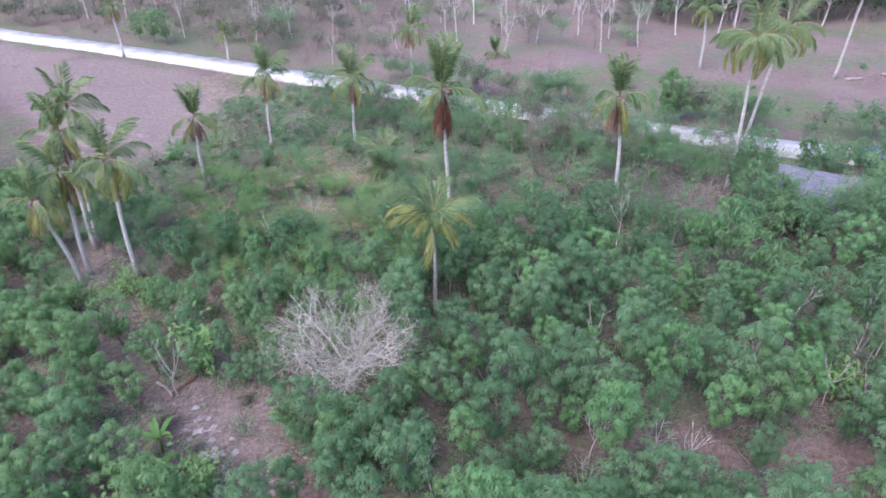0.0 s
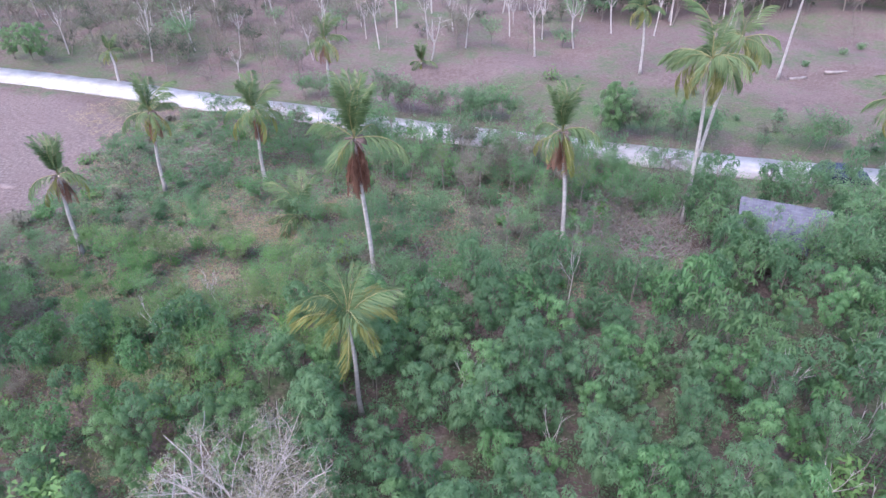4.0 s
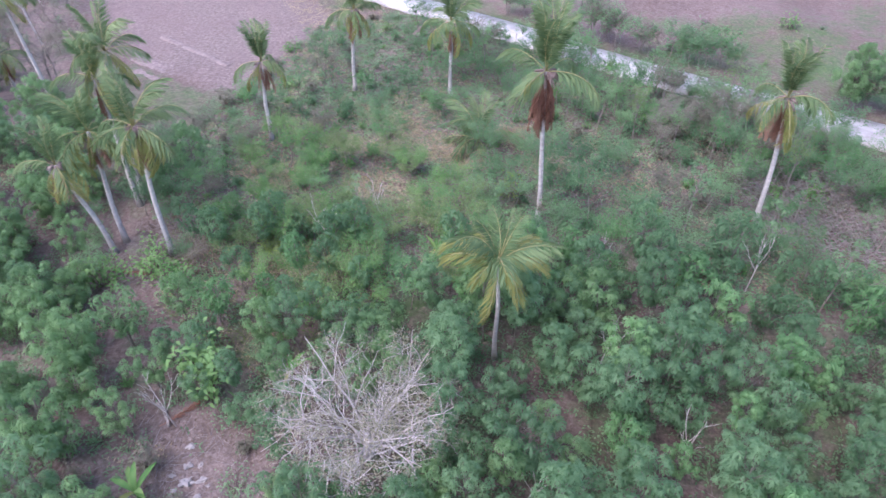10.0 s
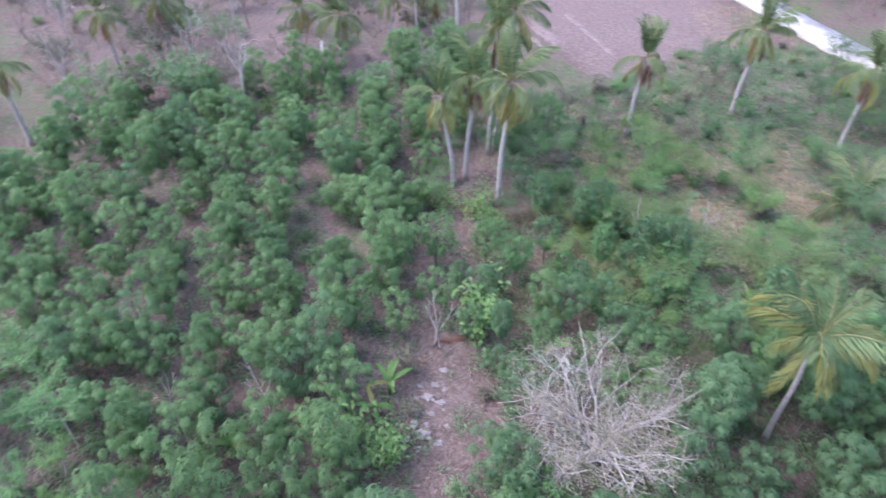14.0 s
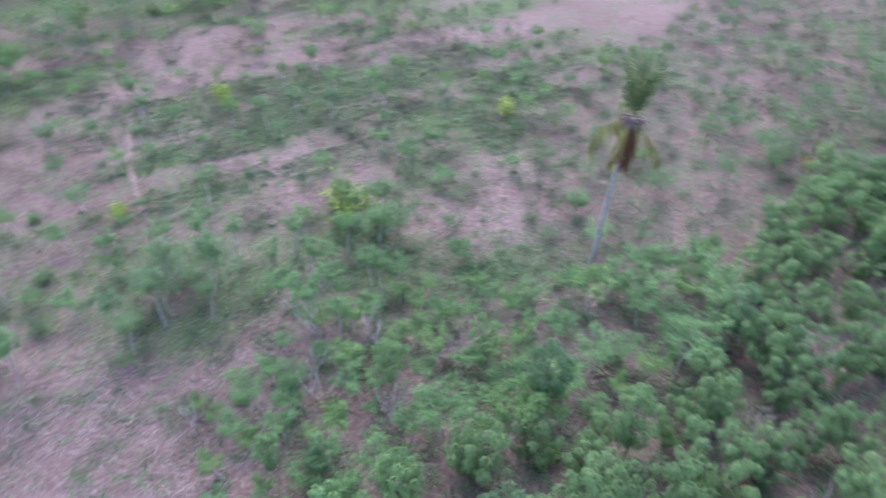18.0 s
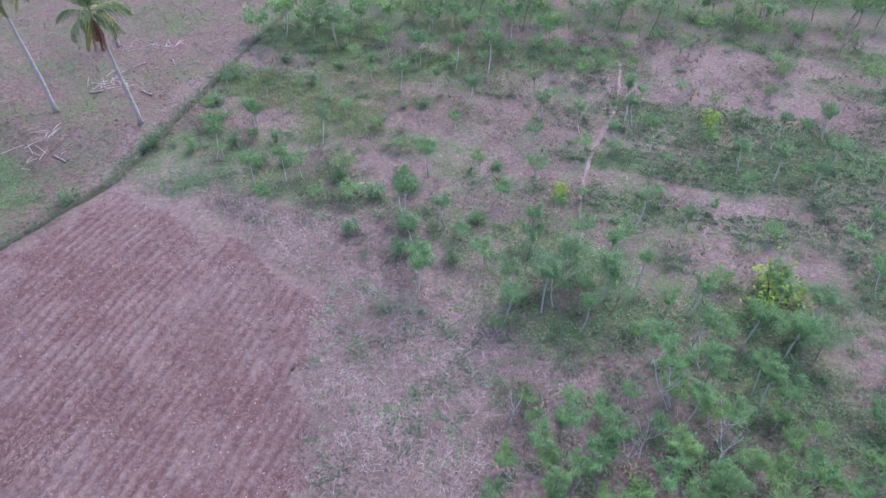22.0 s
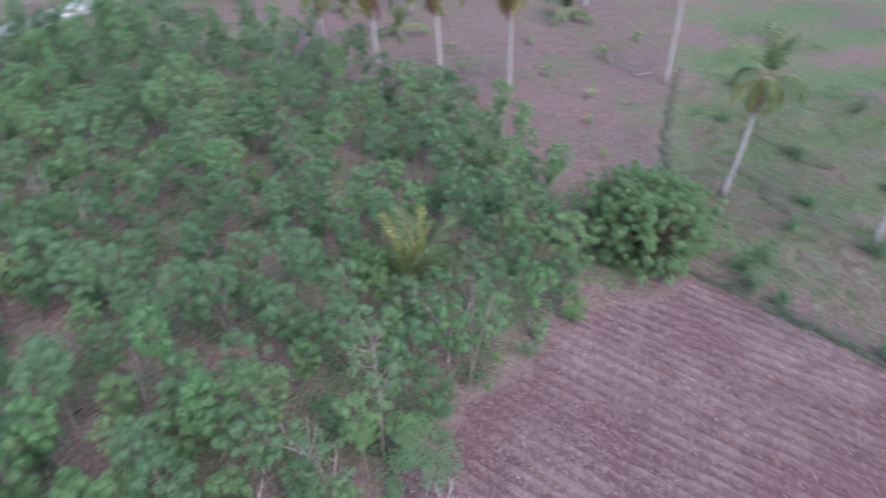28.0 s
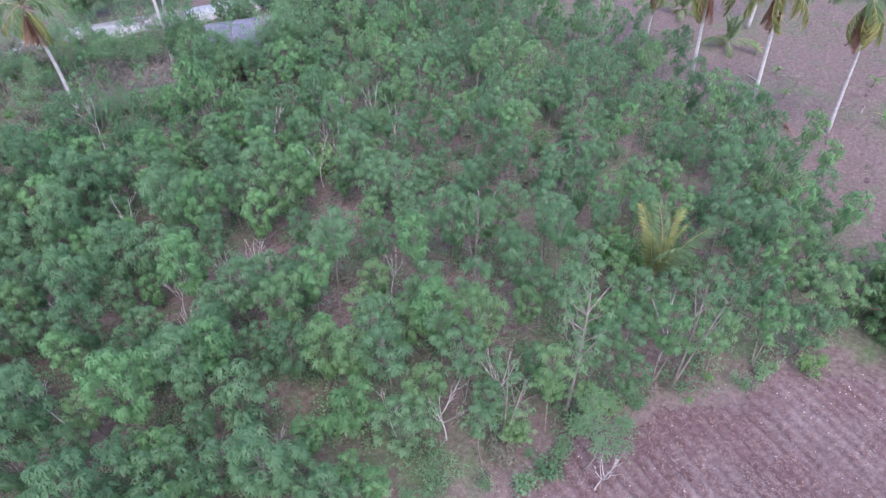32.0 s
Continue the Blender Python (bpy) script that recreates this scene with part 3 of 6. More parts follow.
def branchy(rng, H, R, fork, limbs, twigs, girth, lean=0.25, spread=1.0):
    """Stem, limbs and twigs; returns wood arrays and the twig tips with their directions."""
    wood, tips = [], []
    top = np.array([rng.normal() * lean, rng.normal() * lean, H * fork])
    k = np.linspace(0, 1, 5)[:, None]
    stem = k * top + np.sin(k * np.pi) * rng.normal(size=3) * [0.12, 0.12, 0]
    wood.append(tube(stem, np.linspace(girth, girth * 0.7, 5), 5))
    a0 = rng.random() * 6.28
    for i in range(limbs):
        a = a0 + i * 6.283 / limbs + rng.normal() * 0.25
        out = R * spread * (0.35 + 0.5 * rng.random())
        start = stem[3] * (1 - (i % 2) * 0.35) + (i % 2) * 0.35 * stem[4]
        end = start + [np.cos(a) * out, np.sin(a) * out, (H - start[2]) * (0.6 + 0.3 * rng.random())]
        bow = np.array([np.cos(a), np.sin(a), -0.5]) * R * 0.12
        limb = start + k * (end - start) + np.sin(k * np.pi) * bow
        wood.append(tube(limb[[0, 2, 4]], np.array([0.45, 0.3, 0.18]) * girth, 4, False))
        for j in range(twigs):
            s = 0.35 + 0.65 * (j + rng.random()) / twigs
            q = limb[int(s * 3.99)]
            b = a + rng.normal() * 1.1
            reach = R * (0.28 + 0.34 * rng.random())
            e = q + [np.cos(b) * reach, np.sin(b) * reach, R * (0.08 + 0.42 * rng.random())]
            wood.append(tube(np.stack([q, e]), [girth * 0.15, girth * 0.08], 3))
            tips.append((e, e - q))
        tips.append((end, end - start))
    return join(wood), tips


def umbrellas(centres, sizes, leaves, fingers, rng):
    """Whorls of hand-shaped leaves: each whorl is a dome of leaves on short stalks, each leaf a fan of drooping fingers that face outward."""
    C, D = np.asarray(centres, float), np.asarray(sizes, float)
    n = len(C)
    i = np.arange(leaves)[None, :]
    az = i * 2.4 + rng.random((n, 1)) * 6.283 + rng.normal(size=(n, leaves)) * 0.2
    el = np.radians(80 - 100 * (i + 0.3) / leaves) + rng.normal(size=(n, leaves)) * 0.16
    w = np.stack([np.cos(az) * np.cos(el), np.sin(az) * np.cos(el), np.sin(el)], -1)
    t1 = np.stack([np.cos(az) * np.sin(el), np.sin(az) * np.sin(el), -np.cos(el)], -1)
    t2 = np.stack([-np.sin(az), np.cos(az), np.zeros_like(az)], -1)
    d = D[:, None, None, None] * rng.uniform(0.85, 1.15, (n, leaves, 1, 1))
    hub = (C[:, None] + w * d[:, :, 0] * 0.6)[:, :, None]
    phi = (np.linspace(-1.75, 1.75, fingers)[None, None, :] + rng.normal(size=(n, leaves, fingers)) * 0.12)[..., None]
    way = np.cos(phi) * t1[:, :, None] + np.sin(phi) * t2[:, :, None] - 0.12 * w[:, :, None] + rng.normal(size=(n, leaves, fingers, 3)) * 0.1
    L = d * (0.68 - 0.12 * np.abs(phi)) * rng.uniform(0.85, 1.15, phi.shape)
    side = np.cross(way, w[:, :, None])
    side /= np.linalg.norm(side, axis=-1)[..., None] + 1e-9
    hub = np.broadcast_to(hub, way.shape)
    mid = hub + way * L * 0.5 + w[:, :, None] * L * 0.06
    tip = hub + way * L - [0, 0, 1.0] * L * 0.3
    V = np.stack([hub, mid + side * L * 0.145, tip, mid - side * L * 0.145], -2).reshape(-1, 3)
    return V, np.arange(len(V)).reshape(-1, 4)


def tufted(rng, H, R, fork=0.34, tufts=38, girth=0.035, leaves=10, dome=0.32, broad=0.66, stems=1, fill=0.5):
    """A plantation tree: slim stems that fork upward, each branch ending in a dome of drooping leaves."""
    wood, C, D = [], [], []
    lean = rng.normal(size=2) * 0.12 * R
    k = np.linspace(0, 1, 6)[:, None]
    axes = []
    for q in range(stems):
        a = q * 6.283 / stems + rng.random()
        out = R * 0.35 if stems > 1 else 0.0
        top = np.array([lean[0] + np.cos(a) * out, lean[1] + np.sin(a) * out, H * rng.uniform(0.86, 0.96)])
        line = k * top + np.sin(k * np.pi) * rng.normal(size=3) * [0.12, 0.12, 0]
        wood.append(tube(line, np.linspace(girth, girth * 0.35, 6), 5))
        axes.append(line)
    for t in range(tufts):
        u = (t + rng.random()) / tufts
        z = H * (fork + (1 - fork) * u)
        wide = R * np.sin(np.pi * np.clip(0.12 + 0.88 * u, 0, 1) ** (np.log(0.5) / np.log(broad))) ** 0.7
        a = t * 2.4 + rng.normal() * 0.5
        r = wide * (fill + (1.0 - fill) * rng.random())
        line = axes[t % stems]
        at = lambda h: np.array([np.interp(h, line[:, 2], line[:, 0]), np.interp(h, line[:, 2], line[:, 1]), h])
        c = at(z) + [np.cos(a) * r, np.sin(a) * r, 0]
        q = at(max(z - r * 1.1 - 0.1, H * 0.18))
        wood.append(tube(np.stack([q, c]), [girth * 0.4, girth * 0.2], 3))
        C.append(c)
        D.append(dome * rng.uniform(0.7, 1.25))
    return join(wood), umbrellas(C, D, leaves, 5, rng)


def feathery(rng, H, R, fork=0.5, limbs=6, twigs=5, girth=0.045, per=34, leaf=0.19):
    """A light tree with fine leaflets all along its twigs."""
    wood, tips = branchy(rng, H, R, fork, limbs, twigs, girth, 0.3, 1.1)
    base, way = [], []
    for e, d in tips:
        s = rng.random((per, 1)) * 1.25 - 0.1
        c = e - d * 0.55 * (1 - s) + rng.normal(size=(per, 3)) * [0.2, 0.2, 0.15] * R * 0.62
        base.append(c)
        way.append(rng.normal(size=(per, 3)) * [1, 1, 0.5] + [0, 0, 0.15])
    base, way = np.concatenate(base), np.concatenate(way)
    return wood, blades(base, way, leaf * rng.uniform(0.7, 1.3, len(base)), leaf * 0.32, 0.3, rng)


def shrub(rng, H, R, stems=7, per=46, leaf=0.2):
    wood, base, way = [], [], []
    for i in range(stems):
        a = i * 6.283 / stems + rng.normal() * 0.3
        e = np.array([np.cos(a) * R * (0.3 + 0.6 * rng.random()), np.sin(a) * R * (0.3 + 0.6 * rng.random()), H * (0.5 + 0.5 * rng.random())])
        wood.append(tube(np.stack([[0, 0, -0.05], e * [0.4, 0.4, 0.55], e]), [0.02, 0.014, 0.008], 3))
        c = e * rng.uniform(0.45, 1.08, (per, 1)) + rng.normal(size=(per, 3)) * R * 0.2
        c[:, 2] = np.maximum(c[:, 2], 0.04)
        base.append(c)
        way.append(rng.normal(size=(per, 3)) * [1, 1, 0.6] + [0, 0, 0.25])
    base, way = np.concatenate(base), np.concatenate(way)
    return join(wood), blades(base, way, leaf * rng.uniform(0.7, 1.3, len(base)), leaf * 0.45, 0.4, rng)


class Kind:
    """One kind of plant in a few shapes, to be set out singly or as a mass."""

    def __init__(self, name, maker, sizes, leaf_mat, wood_mat, label, category, group, seed):
        self.name, self.label, self.category, self.group = name, label, category, group
        self.mats, self.shapes, self.height, self.tinted = (wood_mat, leaf_mat), [], [], {}
        for k, (H, R, extra) in enumerate(sizes):
            wood, leaves = maker(np.random.default_rng(seed + k), H, R, **extra)
            trunk_me = mesh_q("trunk", *wood, [wood_mat], None, True)
            crown_me = mesh_q("crown", *leaves, [leaf_mat])
            self.shapes.append((wood, leaves, trunk_me, crown_me))
            self.height.append(H)

    def single(self, x, y, k, scale=1.0, turn=0.0, label="", mat=None):
        ob = thing(self.name, x, y, label or self.label, self.category, self.group, float(ground_height(x, y)) - 0.05, turn, scale)
        link_mesh("trunk", self.shapes[k][2], ob)
        crown = link_mesh("crown", self.shapes[k][3], ob)
        if mat:
            if (k, mat.name) not in self.tinted:
                self.tinted[k, mat.name] = crown.data.copy()
                self.tinted[k, mat.name].materials[0] = mat
            crown.data = self.tinted[k, mat.name]
        return ob

    def mass(self, name, places, label, thin=2):
        """All the places in one mesh; a place may name a leaf material of its own."""
        mats, Vs, Fs, Is, n = list(self.mats), [], [], [], 0
        for x, y, k, scale, turn, *own in places:
            slot = 1
            if own and own[0]:
                if own[0] not in mats:
                    mats.append(own[0])
                slot = mats.index(own[0])
            for i in (0, 1):
                V, F = self.shapes[k][i]
                if i:
                    Q = V.reshape(-1, 4, 3)[::thin]
                    V = (Q.mean(1, keepdims=True) + (Q - Q.mean(1, keepdims=True)) * thin ** 0.48).reshape(-1, 3)
                    F = np.arange(len(V)).reshape(-1, 4)
                c, s = math.cos(turn) * scale, math.sin(turn) * scale
                W = np.column_stack([V[:, 0] * c - V[:, 1] * s + x * S, V[:, 0] * s + V[:, 1] * c + y * S, V[:, 2] * scale + float(ground_height(x, y)) - 0.05])
                Vs.append(W)
                Fs.append(F + n)
                Is.append(np.full(len(F), slot if i else 0))
                n += len(V)
        if Vs:
            link_mesh(name, mesh_q(name, np.concatenate(Vs), np.concatenate(Fs), mats, np.concatenate(Is)), None, None, label, self.category, "", "stuff")


TREE = Kind("plantation_tree", tufted, [(4.0, 0.95, {}), (4.7, 1.05, dict(fork=0.36, tufts=46)), (3.5, 1.1, dict(stems=2)), (5.0, 0.9, dict(fork=0.42, tufts=40)), (3.0, 1.0, dict(tufts=32)), (4.2, 1.3, dict(fork=0.34, tufts=54, stems=3)), (4.6, 0.85, dict(fork=0.4, tufts=36)), (3.2, 1.15, dict(tufts=38, stems=2, dome=0.35)), (4.4, 1.0, dict(fork=0.4, tufts=46, dome=0.27)), (3.8, 0.95, dict(fork=0.36, tufts=44, dome=0.27))],
            M_LEAF, M_STEM, "slender green plantation tree with drooping leaf tufts", "tree", "plantation trees", 100)
TALL = Kind("tall_plantation_tree", tufted, [(5.2, 0.95, dict(fork=0.56, tufts=26)), (4.7, 1.1, dict(fork=0.5, tufts=30)), (5.6, 0.85, dict(fork=0.6, tufts=24)), (4.3, 1.05, dict(fork=0.48, tufts=28, stems=2)), (5.0, 1.2, dict(fork=0.52, tufts=34, stems=2))],
            M_LEAF, M_BARK, "tall slim tree with leaf tufts on a bare pale stem", "tree", "tall plantation trees", 140)
WEST = Kind("row_tree", tufted, [(3.4, 1.0, dict(fork=0.26, stems=2)), (4.0, 1.1, dict(fork=0.28, tufts=44, stems=2)), (3.0, 1.0, dict(fork=0.22, tufts=34)), (3.6, 1.25, dict(fork=0.26, tufts=50, stems=3)), (4.2, 1.0, dict(fork=0.34)), (3.2, 1.15, dict(fork=0.26, stems=2, dome=0.37))],
            M_LEAF_WEST, M_STEM, "bushy blue-green tree standing in a planted row", "tree", "trees in rows", 200)
LIGHT = Kind("feathery_tree", feathery, [(4.4, 1.4, {}), (5.0, 1.5, {}), (3.6, 1.2, {}), (4.0, 1.7, dict(limbs=7))],
             M_FEATHER, M_BARK, "light green feathery young tree with a thin pale stem", "tree", "feathery trees", 300)
BUSH = Kind("shrub", shrub, [(1.1, 0.8, {}), (1.5, 0.9, {}), (0.8, 0.7, {}), (1.3, 1.1, dict(stems=8))],
            M_WEED, M_BARK_DARK, "low green shrub with small leaves on brown earth", "shrub", "shrubs", 400)


def scatter(poly, gap, chance, seed, tries=9000, avoid=()):
    """Random plan places in a polygon, no two nearer than gap."""
    rng = random.Random(seed)
    xs, ys = [p[0] for p in poly], [p[1] for p in poly]
    grid, out = {}, []
    for _ in range(tries):
        x, y = rng.uniform(min(xs), max(xs)), rng.uniform(min(ys), max(ys))
        if not inside(poly, x, y) or rng.random() > chance(x, y):
            continue
        if any((x - a) ** 2 + (y - b) ** 2 < r * r for a, b, r in avoid):
            continue
        i, j = int(x // gap), int(y // gap)
        if any((x - a) ** 2 + (y - b) ** 2 < gap * gap for p in (-1, 0, 1) for q in (-1, 0, 1) for a, b in grid.get((i + p, j + q), ())):
            continue
        grid.setdefault((i, j), []).append((x, y))
        out.append((x, y))
    return out


def patchy(x, y, f=0.3, shift=0.0):
    return noise.noise(Vector((x * f + shift, y * f, 0.5)))


DEAD_SAPLINGS = ((15.7, 15.6, 3.6), (18.9, 15.3, 4.2), (4.1, 14.8, 3.4), (6.0, 25.1, 4.0), (-13.4, 21.6, 3.4), (-12.1, 24.6, 3.0), (-8.0, -12.9, 2.4), (-11.0, -13.3, 2.6), (-9.6, -15.0, 3.2), (-14.5, 10.2, 4.2), (6.4, -2.4, 3.2), (10.5, -3.8, 4.0), (2.3, -0.8, 2.6), (10.1, -8.7, 2.8), (16.7, -6.9, 4.0), (3.4, 9.0, 3.0), (5.7, 9.3, 2.8), (17.4, 3.6, 3.4), (7.7, -3.7, 3.4), (11.1, 3.8, 2.8), (10.3, 13.4, 3.2), (17.2, 16.5, 3.8), (18.9, 13.1, 3.4), (10.6, 12.5, 3.2), (13.6, 12.9, 3.2), (6.6, 8.4, 2.8), (-2.5, 6.1, 3.2), (2.5, 6.7, 3.2), (4.0, 10.1, 2.6), (-1.0, 11.8, 2.6), (14.8, 12.0, 3.0), (0.4, 18.6, 2.8), (13.1, 16.8, 4.2), (-0.7, 24.0, 3.2), (17.7, 18.7, 3.6), (-15.7, 3.0, 2.6), (-18.1, 0.0, 2.6), (-19.6, -3.5, 2.4), (-17.8, 4.7, 2.4), (-5.8, -20.7, 3.6), (-9.3, -9.7, 2.4), (-11.3, -16.7, 2.4), (-10.6, -12.4, 2.6), (-7.7, -12.6, 2.2), (-3.4, -14.5, 1.8))
KEEP = [(x, y, 0.85) for x, y, _ in DEAD_SAPLINGS] + [(-7.1, 10.9, 2.8), (-3.9, 16.6, 0.9), (19.6, -4.4, 1.5), (12.0, -6.0, 0.7), (16.2, -8.1, 0.7), (18.3, 28.8, 2.8), (-21, 18.5, 0.9), (-23.6, 18.2, 0.9), (26.8, -13.5, 3.0)]
rnd = random.Random(11)


def stature(x, y):
    """How tall the plants grow in this part of the plan."""
    return 0.8 if x < -9 and y > 11 and x + 1.9 * y > 4 and x > -26 else 0.92 if x > 17 else 1.35 if y < -50 else 0.7 if y < -8.5 else 1.1 if -6 < x < 16 and -2 < y < 22 else 1.0


def set_out(kind, places, most, mass_name, mass_label, size=(0.85, 1.15), thin=2, tints=()):
    """The places nearest to the middle of the plan singly, the others as one mass. tints: leaf materials to draw from, or a choice by place."""
    full = [(x, y, rnd.randrange(len(kind.shapes)), rnd.uniform(*size) * stature(x, y), rnd.uniform(0, 6.28), tints(x, y) if callable(tints) else rnd.choice(tints) if tints else None) for x, y in places]
    full.sort(key=lambda p: (p[0] - 1) ** 2 + (p[1] - 3) ** 2)
    for x, y, k, s, a, mat in full[:most]:
        kind.single(x, y, k, s, a, "", mat)
    kind.mass(mass_name, full[most:], mass_label, thin)
    return len(full)


EAST_GAP = 1.26
LIME_PATCH = [(-22, 30), (-17, 31), (-10, 28.5), (-5.5, 23.5), (-6, 19.4), (-9.5, 17.2), (-12.5, 14.8), (-17.5, 17.5), (-21, 25)]
east = scatter(EAST_TREES, EAST_GAP, lambda x, y: 0 if in_clearing(x, y) or y > road_y(x) - 3.2 or (y > 26 and x < 14) else ((0.15 if inside(OPEN_ROWS, x, y) else 0.1 if inside(LIME_PATCH, x, y) else 0.3 if x < -10 and y > 13 else 0.62 if x > 17 else 1) if patchy(x, y) > -0.28 else 0.12), 21, 26000, KEEP)
tall = [p for p in east if (p[0] > 15 or (p[0] > 7 and p[1] < 9)) and math.sin(p[0] * 12.9 + p[1] * 78.2) > (-0.5 if p[0] > 15 else 0.1)]
tints = (None, None, None, None, M_LEAF_WEST, M_FRESH)
set_out(TREE, [p for p in east if p not in tall], 230, "plantation_trees", "mass of green plantation trees further off", (0.68, 1.22), 3, tints)
set_out(TALL, tall, 110, "tall_plantation_trees", "mass of tall slim plantation trees further off", (0.75, 1.15), 3, tints)

# planted rows in the west
rows_west = []
ux, uy = -0.885, 0.465
for r in range(-9, 11):
    for s in range(-18, 48):
        x = -8.0 + ux * s * 1.12 - uy * r * 2.5 * -1 + rnd.gauss(0, 0.46)
        y = 2.0 + uy * s * 1.12 + ux * r * 2.5 * -1 + rnd.gauss(0, 0.46)
        if inside(WEST_ROWS, x, y) and not in_clearing(x, y) and rnd.random() < (0.12 if inside(OPEN_ROWS, x, y) else 0.86):
            rows_west.append((x, y))
set_out(WEST, rows_west, 270, "row_trees", "mass of blue-green row trees further off", (0.74, 1.22), 5, (None, None, None, None, None, M_LEAF))

# hedge and thickets of feathery trees
hedge = []
for i in range(210):
    x = rnd.uniform(-19, 24)
    y = float(road_y(x)) - rnd.uniform(3.9, 9.2)
    if all((x - a) ** 2 + (y - b) ** 2 > 1.1 for a, b in hedge) and not (16 < x and y < 36):
        hedge.append((x, y))
for i in range(46):
    x = rnd.uniform(-14, 20)
    y = float(road_y(x)) + rnd.uniform(2.6, 4.6)
    hedge.append((x, y))
hedge += scatter(SHRUB_NORTH, 1.8, lambda x, y: (0 if in_clearing(x, y) else 0.75 if patchy(x, y, 0.25, 7) > -0.08 else 0.1), 31, 1300, KEEP)
hedge += scatter([(-30, 20), (-22, 23), (-17, 26), (-16, 20), (-22, 15)], 1.9, lambda x, y: 0.6, 32, 300, KEEP)
hedge += scatter([(22.5, 34), (33, 36), (60, 28), (60, 20), (41, 24), (36, 28)], 2.0, lambda x, y: 1, 33, 900)
hedge += scatter([(10, -46), (-35, -34), (-50, -50), (-40, -75), (10, -75)], 2.1, lambda x, y: (0.9 if patchy(x, y, 0.12, 3) > -0.1 else 0.2) * (0.6 if y < -53 else 0.25), 34, 1500)
hedge += scatter([(-47, -4), (-34, -6), (-36, -14), (-60, -24), (-70, -2)], 2.2, lambda x, y: 0.85, 35, 900)
hedge += scatter(WEST_SCRUB, 2.6, lambda x, y: 0.45, 40, 500)
hedge += scatter([(-9, 21), (-14, 25), (-20, 22), (-19, 17), (-12, 13)], 1.7, lambda x, y: 0 if in_clearing(x, y) else 0.75, 36, 400, KEEP)
hedge += scatter(LIME_PATCH, 1.5, lambda x, y: 0 if in_clearing(x, y) else 0.6, 59, 500, KEEP)
hedge += scatter([(-27, 21), (-26, 32), (-14, 36), (-2, 33), (2, 26), (-10, 19), (-20, 20)], 1.7, lambda x, y: 0 if in_clearing(x, y) else 0.6, 39, 700, KEEP)


def hedge_tint(x, y):
    if inside(LIME_PATCH, x, y):
        return rnd.choice((M_LIME, M_LIME, M_LIME, M_OLIVE, M_OLIVE, M_FRESH))
    if y < -20:
        return rnd.choice((M_FRESH, M_LIME, M_OLIVE, None))
    return rnd.choice((None, None, None, M_FRESH, M_LEAF, M_DRYLEAF))


for i in range(18):
    x = rnd.uniform(20, 36)
    hedge.append((x, float(road_y(x)) + rnd.uniform(2.6, 5.0)))
for i in range(16):  # thin stems close before the road
    x = rnd.uniform(-16, 25)
    hedge.append((x, float(road_y(x)) - rnd.uniform(2.3, 3.6)))
set_out(LIGHT, hedge, 240, "feathery_trees", "mass of feathery green trees further off", (0.5, 1.0), 3, hedge_tint)

# lone young trees of the southern field
FIELD = Kind("field_tree", feathery, [(3.8, 0.62, dict(fork=0.74, per=34, leaf=0.15, girth=0.058)), (4.2, 0.6, dict(fork=0.8, per=30, leaf=0.15, girth=0.06)), (3.5, 0.74, dict(fork=0.68, per=36, leaf=0.15, girth=0.055)), (4.4, 0.66, dict(fork=0.76, per=32, leaf=0.15, girth=0.064))],
             M_FEATHER, M_DEADWOOD, "lone feathery young tree on a whitish stem in dry ground", "tree", "lone field trees", 320)
for x, y, h in ((0.5, -21.6, 3.1), (-0.8, -26.6, 2.1), (2.5, -42.0, 2.5), (-3.7, -44.1, 3.6), (7.9, -49.4, 3.4), (-17.8, -31.7, 2.1), (-19.7, -31.0, 2.3), (-21.5, -29.8, 1.8), (-9.4, -17.4, 2.6),
                (-13.1, -15.8, 2.3), (-9.7, -15.2, 3.4), (-7.1, -37.6, 2.2), (-9.3, -36.3, 2.1), (1.4, -27.4, 2.8), (-10.8, -26.7, 2.1), (0.0, -41.1, 1.9), (-3.5, -19.9, 1.9), (11.5, -36.3, 2.6),
                (-12.5, -37.9, 3.2), (-12.9, -37.2, 2.4), (-10.8, -34.0, 2.0), (-5.5, -25.6, 1.9), (0.8, -24.9, 2.0), (-11.6, -18.6, 2.4), (-13.8, -18.6, 2.4), (-15.8, -21.0, 2.2),
                (-3.6, -21.6, 2.4), (-5.2, -20.4, 3.0), (-6.6, -21.8, 3.0), (-7.6, -20.6, 3.4), (-8.6, -22.6, 2.8), (-9.8, -22.0, 2.4), (-6.8, -19.2, 2.4), (-16.4, -19.2, 2.6), (-12.0, -20.5, 2.2), (-15.2, -17.8, 2.4), (-24.0, -28.0, 2.2), (-27.0, -25.0, 2.2), (-1.4, -45.0, 3.0), (-13.4, -34.4, 2.3), (-21.3, -34.7, 2.2), (-24.4, -35.5, 2.4), (-12.9, -25.7, 2.1), (-15.3, -19.9, 2.2), (-11.5, -16.5, 2.3), (-10.0, -14.4, 2.2), (-13.2, -15.2, 2.3), (11.3, -35.7, 2.6), (13.1, -33.1, 2.6), (10.2, -30.4, 2.4), (8.4, -30.8, 2.4), (0.2, -31.3, 2.6), (1.5, -27.7, 2.4), (-2.4, -39.5, 2.4), (1.2, -46.2, 2.8), (0.6, -23.2, 2.0), (6.9, -34.5, 3.0)):
    k = rnd.randrange(4)
    FIELD.single(x, y, k, max(h, 2.3) * S / FIELD.height[k] * 1.1, rnd.uniform(0, 6.28), "", rnd.choice((None, M_FRESH, M_FRESH)))

